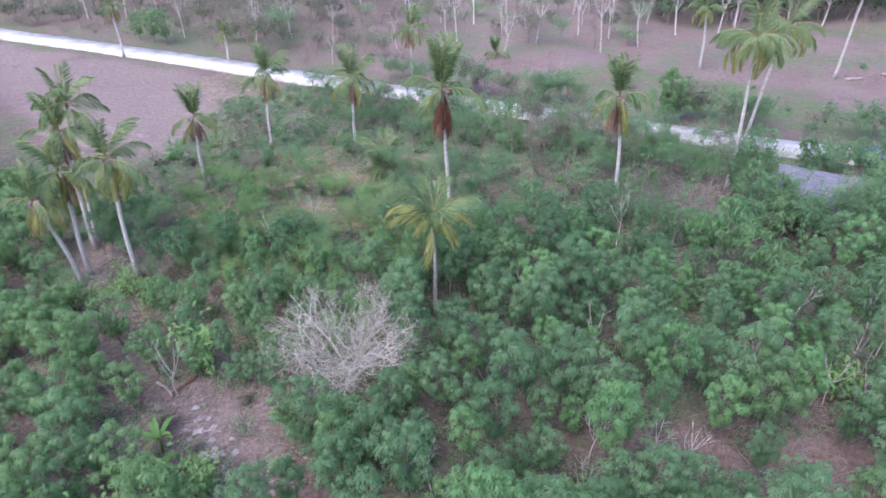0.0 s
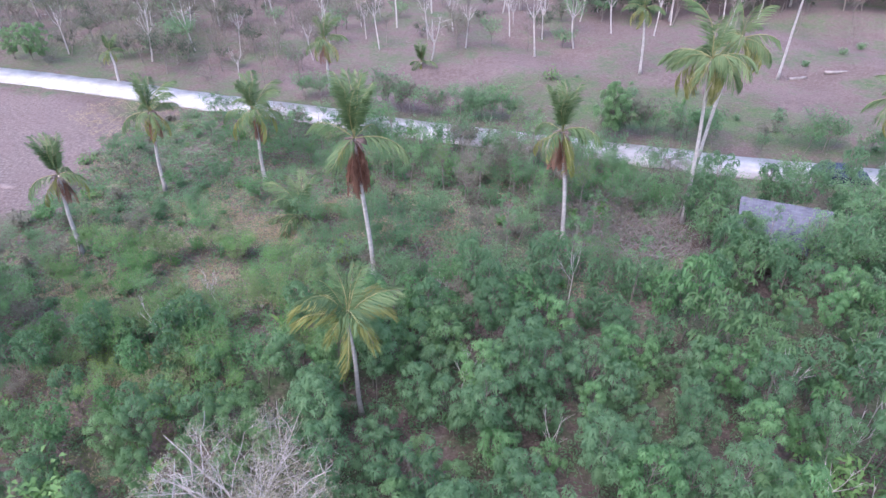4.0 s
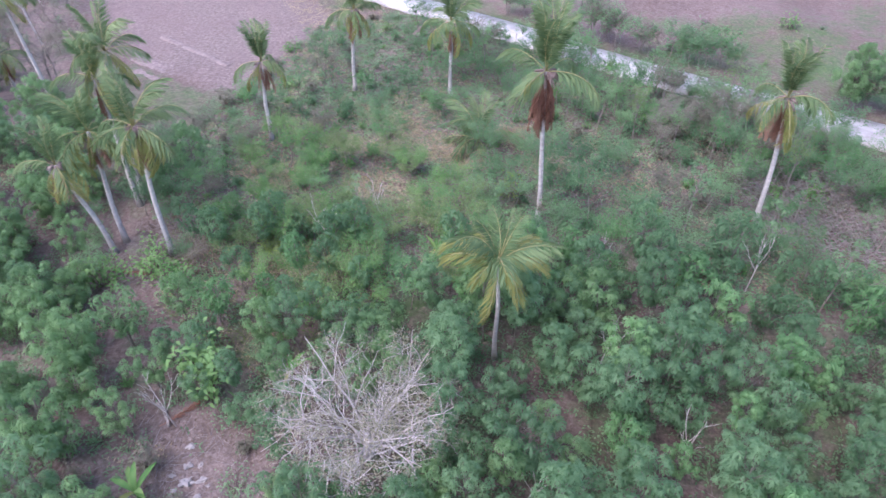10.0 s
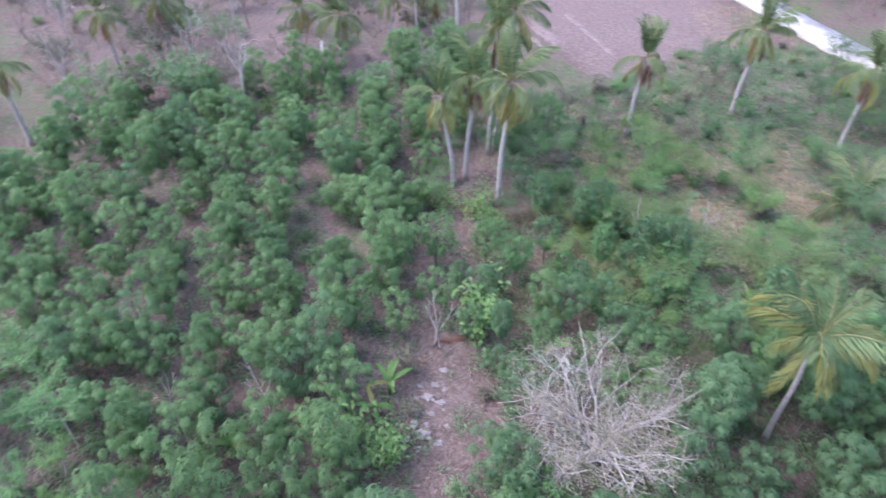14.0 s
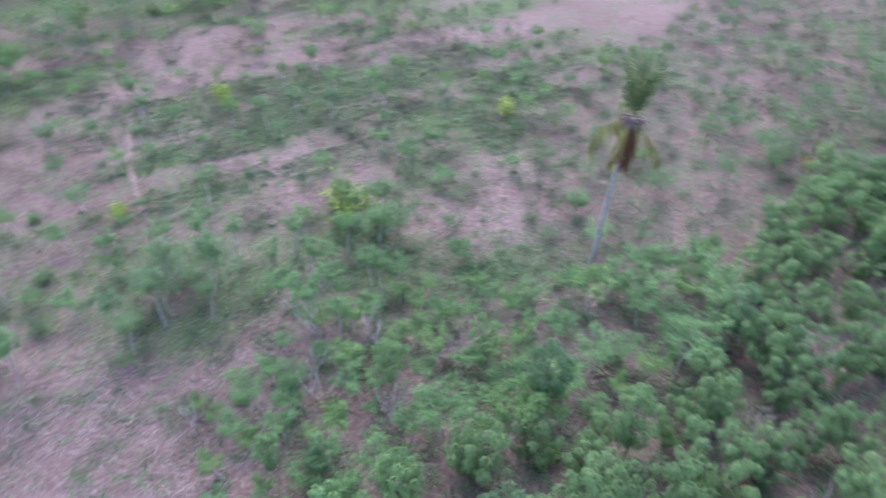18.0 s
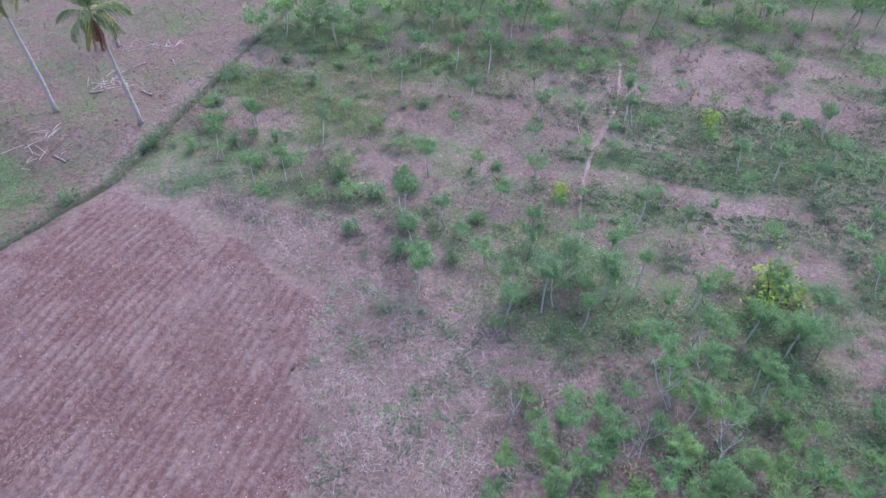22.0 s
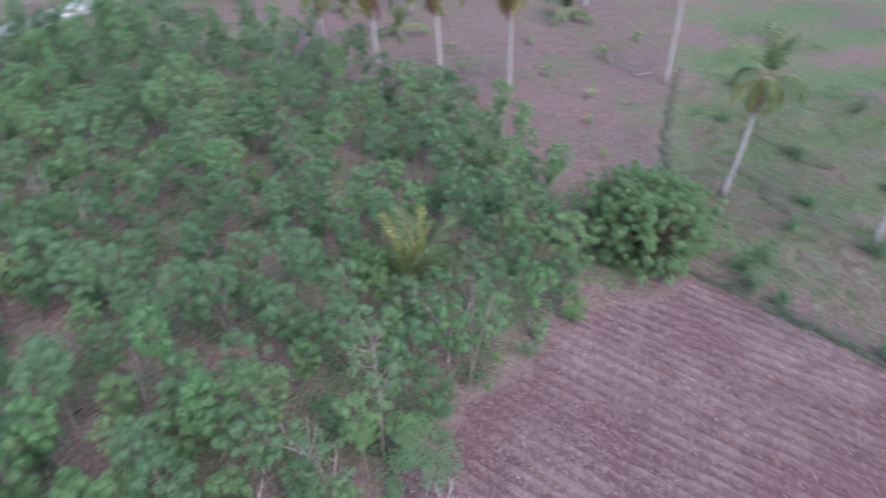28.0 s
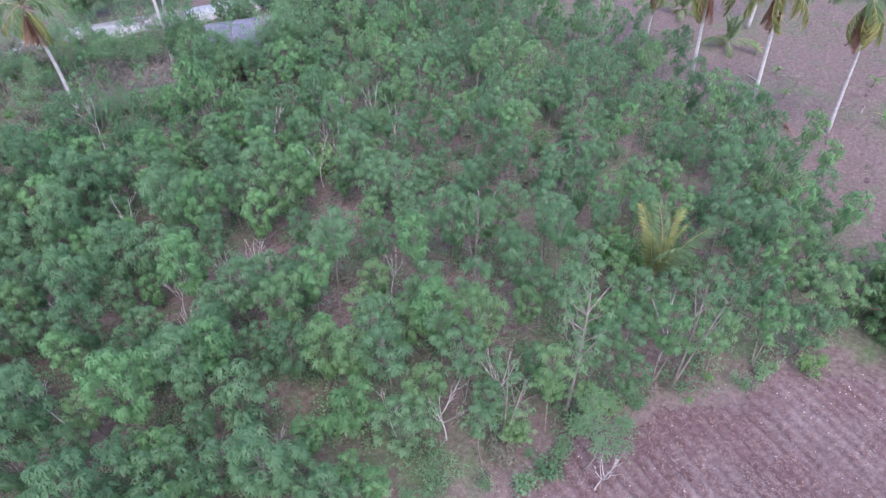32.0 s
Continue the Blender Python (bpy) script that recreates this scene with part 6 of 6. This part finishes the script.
def car(x, y, turn):
    ob = thing("parked_car", x, y, "dark blue car parked at the edge of the road", "car", "", 0.22, turn)
    bm = bmesh.new()
    prof = [(-2.1, 0.35), (-2.12, 0.9), (-1.6, 1.5), (0.35, 1.52), (1.05, 1.02), (2.0, 0.88), (2.12, 0.6), (2.1, 0.35)]
    rings = []
    for yy, k in ((-0.84, 0.97), (-0.8, 1.0), (0.8, 1.0), (0.84, 0.97)):
        rings.append([bm.verts.new((px, yy * (0.86 if pz > 1.3 else 1), 0.35 + (pz - 0.35) * k)) for px, pz in prof])
    for a, b in zip(rings, rings[1:]):
        for i in range(len(prof)):
            j = (i + 1) % len(prof)
            bm.faces.new((a[i], a[j], b[j], b[i]))
    bm.faces.new(rings[0][::-1])
    bm.faces.new(rings[-1])
    bmesh.ops.recalc_face_normals(bm, faces=bm.faces)
    body = part("body", bm, M_CAR, ob)

    def pane(name, pts, lab):
        b = bmesh.new()
        f = b.faces.new([b.verts.new(p) for p in pts])
        r = bmesh.ops.extrude_face_region(b, geom=[f])
        b.normal_update()
        bmesh.ops.translate(b, vec=f.normal * 0.012, verts=[v for v in r["geom"] if isinstance(v, bmesh.types.BMVert)])
        part(name, b, M_GLASS, body, lab)
    pane("windscreen", [(0.42, -0.62, 1.47), (1.0, -0.7, 1.06), (1.0, 0.7, 1.06), (0.42, 0.62, 1.47)], "pale reflecting windscreen")
    pane("rear_window", [(-1.66, 0.6, 1.44), (-2.04, 0.68, 1.0), (-2.04, -0.68, 1.0), (-1.66, -0.6, 1.44)], "tinted rear window")
    for s in (-1, 1):
        for x0, x1 in ((-1.6, -0.65), (-0.55, 0.4)):
            pane("side_window", [(x0, s * 0.82, 1.0), (x1 + 0.1, s * 0.82, 1.0), (x1 - 0.1, s * 0.735, 1.42), (x0 + 0.12, s * 0.735, 1.42)][::s], "tinted side window")
        for wx in (-1.3, 1.35):
            bm = bmesh.new()
            bmesh.ops.create_cone(bm, cap_ends=True, segments=20, radius1=0.33, radius2=0.33, depth=0.2)
            bmesh.ops.bevel(bm, geom=bm.edges[:], offset=0.03, segments=1, affect="EDGES")
            wheel = part("wheel", bm, M_RUBBER, ob, "", Matrix.Translation((wx, s * 0.76, 0.33)) @ Matrix.Rotation(math.pi / 2, 4, "X"))
            bm = bmesh.new()
            bmesh.ops.create_cone(bm, cap_ends=True, segments=16, radius1=0.2, radius2=0.17, depth=0.22)
            part("rim", bm, M_STEEL, wheel)


car(26.2, 38.1, radians(-13))

# ---- ground cover: leaf litter, straw, weeds and crop rows ----


def cover(name, places, per, length, width, rise, mat, label, category, seed, spread=0.1, sag=0.3, z=0.02):
    """Clumps of blades at plan places, all in one mesh."""
    rng = np.random.default_rng(seed)
    P = np.repeat(np.array(places, float), per, axis=0)
    n = len(P)
    h = ground_height(P[:, 0], P[:, 1]) + z
    base = np.column_stack([P[:, 0] * S, P[:, 1] * S, h]) + rng.normal(size=(n, 3)) * [spread, spread, 0]
    a = rng.random(n) * 6.283
    way = np.column_stack([np.cos(a), np.sin(a), np.full(n, rise) * rng.uniform(0.4, 1.5, n)])
    V, F = blades(base, way, length * rng.uniform(0.6, 1.4, n), width, sag, rng)
    link_mesh(name, mesh_q(name, V, F, [mat]), None, None, label, category, "", "stuff")


def sow(poly, count, seed, chance=None):
    rng = np.random.default_rng(seed)
    A = np.array(poly)
    Q = rng.uniform(A.min(0), A.max(0), (count, 2))
    Q = Q[inside(poly, Q[:, 0], Q[:, 1])]
    if chance is not None:
        Q = Q[[rng.random() < chance(x, y) for x, y in Q]]
    return Q


M_SCRAP = leaf_material("pale_scrap", (0.25, 0.2, 0.185), (0.46, 0.39, 0.365), (0.7, 0.63, 0.6), 0.1)
spots = np.concatenate([np.random.default_rng(70 + i).normal(size=(260, 2)) * r * 0.55 + (a, b) for i, (a, b, r) in enumerate(CLEARINGS)])
cover("leaf_litter", np.concatenate([sow(EAST_TREES, 9000, 71), sow(WEST_ROWS, 5000, 72), spots, sow([(7, 30), (14, 28), (14, 36), (4, 38)], 2500, 73)]), 2, 0.17, 0.1, 0.25, M_LITTER, "scattered fallen brown leaves under the trees", "leaves", 74, 0.25)
cover("dry_grass", np.concatenate([sow(PALE_PATCH, 6500, 75), sow(SOUTH_FIELD, 9000, 76, lambda x, y: 0 if inside(PALE_PATCH, x, y) else 0.8 if patchy(x, y, 0.2, 2) > 0 and y > -55 else 0.25)]), 5, 0.34, 0.035, 0.6, M_STRAW, "pale dry grass and straw over the field", "grass", 77, 0.16, 0.4)
cover("dry_grass", np.concatenate([sow(EAST_BROWN, 5000, 78), sow(PALM_EARTH, 2600, 79), sow(SHRUB_NORTH, 3000, 80), sow(PASTURE_NORTH, 5000, 81), sow(DRY_WEST, 3000, 86)]), 4, 0.34, 0.03, 0.7, M_STRAW, "thin dry grass tufts on bare ground", "grass", 82, 0.2, 0.4)
M_HAY = leaf_material("hay", (0.23, 0.18, 0.1), (0.38, 0.3, 0.18), (0.54, 0.45, 0.3), 0.2)
hay_spots = np.concatenate([np.random.default_rng(170 + i).normal(size=(420, 2)) * (r * 0.75, r * 0.45) + (a, b) for i, (a, b, r) in enumerate(((-12.6, 32.9, 2.0), (0.6, 32.2, 2.2), (-17.0, 30.5, 1.7), (-7.5, 35.0, 1.6), (-4.5, 32.6, 1.4), (-10.5, 31.5, 1.6), (-14, 27, 2.0), (-14.3, 19.7, 1.4), (-20, 26, 1.6), (-9.0, 25.5, 1.2), (-16.5, 34.5, 1.6)))])
cover("dry_grass", np.concatenate([hay_spots, sow(SHRUB_NORTH, 12000, 140, lambda x, y: 0.85 if patchy(x, y, 0.35, 21) > 0.12 else 0.02), sow([(-9, 21), (-14, 25), (-24, 22), (-19, 15), (-12, 13)], 1500, 141, lambda x, y: 0.8 if patchy(x, y, 0.4, 23) > 0.08 else 0.05), sow([(-27, 44), (-34, 51), (-30, 54), (-22, 52)], 900, 142), sow(WEST_ROWS, 2500, 143, lambda x, y: 0.8 if patchy(x, y, 0.3, 25) > 0.12 else 0.03)]), 5, 0.36, 0.035, 0.6, M_HAY, "patches of tan-yellow dry grass among the shrubs", "grass", 144, 0.18, 0.4)
cover("straw_scraps", np.concatenate([sow(PALE_PATCH, 12000, 120), sow(SOUTH_FIELD, 16000, 121, lambda x, y: 0.5 if y > -50 and x > -45 and patchy(x, y, 0.3, 8) > -0.05 else 0.05), sow(EAST_BROWN, 4000, 122, lambda x, y: 1 if patchy(x, y, 0.3, 51) > 0.05 else 0.15)]), 2, 0.19, 0.026, 0.2, M_SCRAP, "pale dry stalks and leaf scraps on the ground", "straw", 123, 0.1, 0.05, 0.05)
cover("leaf_litter", np.concatenate([sow(EAST_BROWN, 9000, 122), sow(PALM_EARTH, 6000, 124), sow([(25.6, -17), (19, -31), (34, -42), (50, -36), (46, -15)], 7000, 125)]), 2, 0.24, 0.09, 0.2, M_LITTER, "brown leaf litter and scraps on the pasture", "leaves", 146, 0.2, 0.1, 0.04)
cover("weeds", np.concatenate([sow(EAST_TREES, 15000, 83, lambda x, y: 0.06 if in_clearing(x, y) or patchy(x, y, 0.5, 63) > 0.12 else 0.9), sow(WEST_ROWS, 5600, 84, lambda x, y: 0.06 if in_clearing(x, y) else 0.8), sow(WEST_SCRUB, 2600, 145), sow(SHRUB_NORTH, 15000, 85), sow(SOUTH_FIELD, 7000, 87, lambda x, y: 0.9 if south_green(x, y) > 0.06 and y > -60 else 0.06), sow(PALE_PATCH, 3000, 88, lambda x, y: 0.9 if patchy(x, y, 0.7, 41) > 0.24 else 0.05), sow(FIELD_EDGE, 1600, 147, lambda x, y: 0.6 if patchy(x, y, 0.4, 43) > 0.02 else 0.08), sow([(26, -17.5), (22, -27), (34, -34), (50, -28), (46, -15)], 1500, 126, lambda x, y: 0.9 if patchy(x, y, 0.5, 3) > 0.1 else 0.05)]), 7, 0.24, 0.085, 0.7, M_WEED, "low green weeds in patches", "weeds", 89, 0.18)
cover("grass", np.concatenate([sow([(14, -40), (12, -52), (-2, -56), (-9, -46), (4, -38)], 9000, 113, lambda x, y: 0.85 if patchy(x, y, 0.25, 6) > -0.1 else 0.1), sow([(11, -27), (17, -40), (14, -54), (-30, -56), (-44, -20), (-24, -9), (-10, -16), (-2, -21)], 9000, 111, lambda x, y: 0.8 if patchy(x, y, 0.18, 12) > 0.12 else 0.03), sow([(-9, 21), (-14, 25), (-24, 22), (-19, 15), (-12, 13)], 2600, 112), sow(SHRUB_NORTH, 7000, 110, lambda x, y: 0.9 if patchy(x, y, 0.2, 4) > 0 else 0.25), sow(GREEN_VERGE, 800, 91), sow([(26.5, -18), (36, -14.5), (60, -18), (50, -34), (30, -31), (23, -27)], 5000, 93, lambda x, y: 0.9 if patchy(x, y, 0.45, 31) > 0.0 else 0.08)]), 6, 0.26, 0.03, 0.9, M_GRASS, "short yellow-green grass", "grass", 94, 0.15)
cover("tall_grass", np.concatenate([sow([(9.9, -41.9), (3.2, -39.2), (3.0, -35.8), (8.1, -34.9)], 900, 162), sow([(14, -38), (14, -44), (8, -46), (8, -42)], 500, 163), sow([(-2, -36), (-5, -42), (2, -46), (4, -42)], 400, 164)]), 8, 0.42, 0.03, 1.3, M_OLIVE, "tall olive-yellow grass in the field", "grass", 165, 0.22, 0.35)
cover("grass", np.concatenate([sow([(21.4, -29.3), (25.7, -26.5), (47, -44), (43, -50)], 9000, 92), sow([(26.5, -18), (36, -14.5), (60, -18), (50, -34), (30, -31), (23, -27)], 9000, 166, lambda x, y: 0.9 if patchy(x, y, 0.4, 31) > 0.04 else 0.03)]), 6, 0.2, 0.05, 0.7, M_WEED, "strips of fresh green grass in the palm pasture", "grass", 161, 0.18)
field = [(12, -26.5), (17, -40), (14, -58), (-34, -58), (-46, -20), (-24, -7), (-10, -13.5), (-3.6, -14.5), (-6, -17), (0, -21.5), (4, -27)]
for mat, many, seed, shift, size, label in ((M_WEED, 7000, 151, 61, 0.26, "carpet of low green weeds in the dry field"), (M_CROP, 8500, 152, 67, 0.22, "dark green creeping weeds in the dry field"), (M_OLIVE, 8000, 153, 71, 0.24, "olive green weeds and grass in the dry field")):
    cover("field_weeds", sow(field, many, seed, lambda x, y: 0.85 if south_green(x, y) + 0.5 * patchy(x, y, 0.5, shift) > 0.12 else 0.1), 5, size, 0.09, 0.6, mat, label, "weeds", seed + 40, 0.2)
cover("dry_grass", sow(field, 16000, 154, lambda x, y: 0.75 if patchy(x, y, 0.45, 77) > -0.05 else 0.2), 5, 0.2, 0.024, 0.4, M_STRAW, "flattened dry grass among the weeds", "grass", 195, 0.2, 0.3)
cover("leaf_litter", sow(field, 12000, 157, lambda x, y: 0.8 if patchy(x, y, 0.4, 91) > -0.1 else 0.2), 2, 0.17, 0.07, 0.25, M_LITTER, "brown dead leaves among the field weeds", "leaves", 198, 0.25)
cover("pale_patch_weeds", sow(PALE_PATCH, 7000, 155, lambda x, y: 0.9 if patchy(x, y, 0.55, 41) > 0.2 else 0.04), 6, 0.2, 0.08, 0.6, M_CROP, "dark green weed patches in pale straw", "weeds", 196, 0.14)
cover("pale_patch_straw", sow(PALE_PATCH, 20000, 156), 4, 0.19, 0.024, 0.45, M_STRAW, "matted pale straw", "straw", 197, 0.16, 0.25, 0.03)
rows = []
_r = np.random.default_rng(95)
for k in range(-4, 26):
    for t in np.arange(-2, 38, 0.34):
        x, y = -9.5 - 0.93 * t + 0.36 * k * 0.9, -26.5 + 0.30 * t - 0.93 * k * 0.9
        if x > -40 and patchy(x, y, 0.42, 3) + 0.8 * south_green(x, y) + (0.38 if inside(SOUTH_TONES[0][0], x, y) else 0) > 0.19:
            rows.append((x + _r.normal() * 0.1, y + _r.normal() * 0.1))
cover("crop_rows", rows, 11, 0.24, 0.1, 0.8, M_CROP, "rows of low dark green crop plants", "crop", 96, 0.14)
clods = sow(PLOUGH, 2600, 97)
cover("straw_scraps", sow(PLOUGH, 900, 148), 1, 0.09, 0.05, 0.2, M_SCRAP, "tiny pale chips on the ploughed soil", "straw", 149, 0.1, 0.0, 0.2)
cover("soil_clods", clods, 2, 0.14, 0.1, 0.5, M_CLOD, "loose reddish soil clods on the ploughed field", "soil", 98, 0.2, 0.1, 0.17)
bank_line = np.array([(25.5, -16.5), (23.2, -22), (18.5, -30.7), (17.4, -36), (16.4, -42), (14.6, -51)])
_k = _r.random(260) * 4.999
bank_spots = np.column_stack([np.interp(_k, np.arange(6), bank_line[:, j]) for j in (0, 1)]) + _r.normal(size=(260, 2)) * 0.35
cover("bank_weeds", bank_spots, 9, 0.3, 0.07, 0.9, M_CROP, "dark weeds along the field bank", "weeds", 99, 0.2, 0.3, 0.25)
cover("dry_stalks", np.concatenate([sow([(8.5, -23.6), (13.5, -17), (19, -11.5), (16.5, -10), (11, -14), (6.4, -20)], 3600, 104, lambda x, y: 0.8 if patchy(x, y, 0.5, 19) > -0.1 else 0.15), sow(PLOUGH, 5000, 105, lambda x, y: 0.5 if patchy(x, y, 0.35, 29) > 0.05 else 0.05), sow(PLOUGH, 3600, 101, lambda x, y: 0.7 if patchy(x, y, 0.2, 15) > 0.12 else 0.06), sow([(4.6, -16), (5.6, -22.4), (9.1, -24.2), (12.8, -26.5), (18, -30), (19, -27), (12, -23.5), (8, -20)], 2400, 103)]), 5, 0.26, 0.02, 0.25, M_STRAW, "pale dry stalks lying on ploughed soil", "straw", 102, 0.3, 0.1, 0.2)


def sticks(name, places, length, girth, rise, mat, label, seed):
    """Cut and fallen sticks at plan places, all in one mesh."""
    rng = np.random.default_rng(seed)
    pieces = []
    for x, y in places:
        a, e = rng.random() * 6.283, rise * rng.random()
        d = np.array([np.cos(a) * np.cos(e), np.sin(a) * np.cos(e), np.sin(e)]) * length * rng.uniform(0.5, 1.4)
        p = np.array([x * S, y * S, float(ground_height(x, y)) + 0.03])
        pieces.append(tube(np.stack([p, p + d * 0.5 + [0, 0, 0.04], p + d]), np.array([1.0, 0.8, 0.5]) * girth, 3))
    link_mesh(name, mesh_q(name, *join(pieces), [mat]), None, None, label, "sticks", "", "stuff")


sticks("cut_branches", sow([(7, 30), (14, 29), (14.5, 34.5), (11, 37), (5, 37)], 1900, 130), 1.0, 0.03, 0.8, M_LOG, "pale cut branches heaped in the clearing", 131)
rng_debris = np.random.default_rng(139)
sticks("dead_branches", np.concatenate([rng_debris.normal(size=(30, 2)) * (1.3, 0.5) + (23.3, -43.0), rng_debris.normal(size=(26, 2)) * (1.4, 0.6) + (22.0, -50.0), rng_debris.normal(size=(10, 2)) * (0.7, 0.5) + (24.5, -35.9), rng_debris.normal(size=(10, 2)) * (0.9, 0.5) + (24.3, -33.2)]), 1.2, 0.028, 0.3, M_DEADWOOD, "whitish dead branches scattered on bare ground", 150)
cover("corner_weeds", rng_debris.normal(size=(240, 2)) * (1.2, 0.8) + (14.2, -30.6), 6, 0.26, 0.06, 0.9, M_WEED, "patch of green weeds at the field corner", "weeds", 199, 0.12)
sticks("fallen_sticks", np.concatenate([sow(EAST_TREES, 1900, 132), sow(WEST_ROWS, 1500, 133), spots[::4], sow(PALM_EARTH, 700, 134), sow(EAST_BROWN, 500, 135), sow([(-4, -11.5), (-12, -12), (-19, -8), (-20, -10), (-12, -16), (-3, -15)], 900, 136)]), 0.7, 0.016, 0.7, M_LOG, "pale fallen sticks on the ground", 137)
sticks("dry_brush", np.concatenate([sow(PALE_PATCH, 9000, 158, lambda x, y: 0.8 if patchy(x, y, 0.6, 33) > -0.05 else 0.15), sow(field, 5000, 159, lambda x, y: 0.6 if patchy(x, y, 0.45, 77) > 0.1 and y > -45 else 0.05)]), 0.42, 0.011, 0.9, M_DEADWOOD, "pale brittle stalks standing in the dry field", 160)
sticks("fence_stakes", [(x, float(road_y(x)) - 3.4 - 0.3 * math.sin(x * 3)) for x in np.arange(-18, 24, 0.9)], 1.6, 0.035, 1.6, M_BARK, "row of thin grey stems along the road", 138)
M_TAN = plain_material("bare_tan_earth", (0.17, 0.125, 0.112), (0.33, 0.265, 0.24), 3.0, 0.97, 0.02)
for k, (a, b) in enumerate((((-40, 37.4), (-33, 35.0)), ((-37.5, 36.0), (-30.5, 33.8)), ((-38, 40.0), (-30, 37.2)), ((-36, 34.4), (-29.4, 32.6)))):
    earth_bank("terrace_edge", [(a[0] + (b[0] - a[0]) * q / 9, a[1] + (b[1] - a[1]) * q / 9 + 0.07 * math.sin(q * 0.9 + k)) for q in range(10)], 0.5, 0.1, M_TAN, "low bare terrace edge in the tan field", 40 + k)
PALE_BARE = Kind("pale_bare_tree", bare, [(7.4, 1.5, dict(fork=0.6, girth=0.12, limbs=4, twigs=4)), (6.2, 1.7, dict(fork=0.45, girth=0.11, twigs=4)), (8.2, 1.3, dict(fork=0.7, girth=0.12, limbs=4, twigs=4))], M_DRYLEAF, M_DEADWOOD, "bare tree with a straight whitish trunk", "tree", "pale bare trees", 660)
set_out(PALE_BARE, scatter([(-14, 61), (4, 64), (20, 70), (44, 76), (40, 88), (-14, 92)], 3.6, lambda x, y: 0.4, 70, 260) + scatter(DRY_WOOD, 5.0, lambda x, y: 0.5 if y > road_y(x) + 5 else 0, 71, 260) + scatter(DRY_WEST, 5.0, lambda x, y: 0.3, 72, 200), 120, "pale_bare_trees_far", "mass of whitish bare trunks far off", (0.7, 1.1))
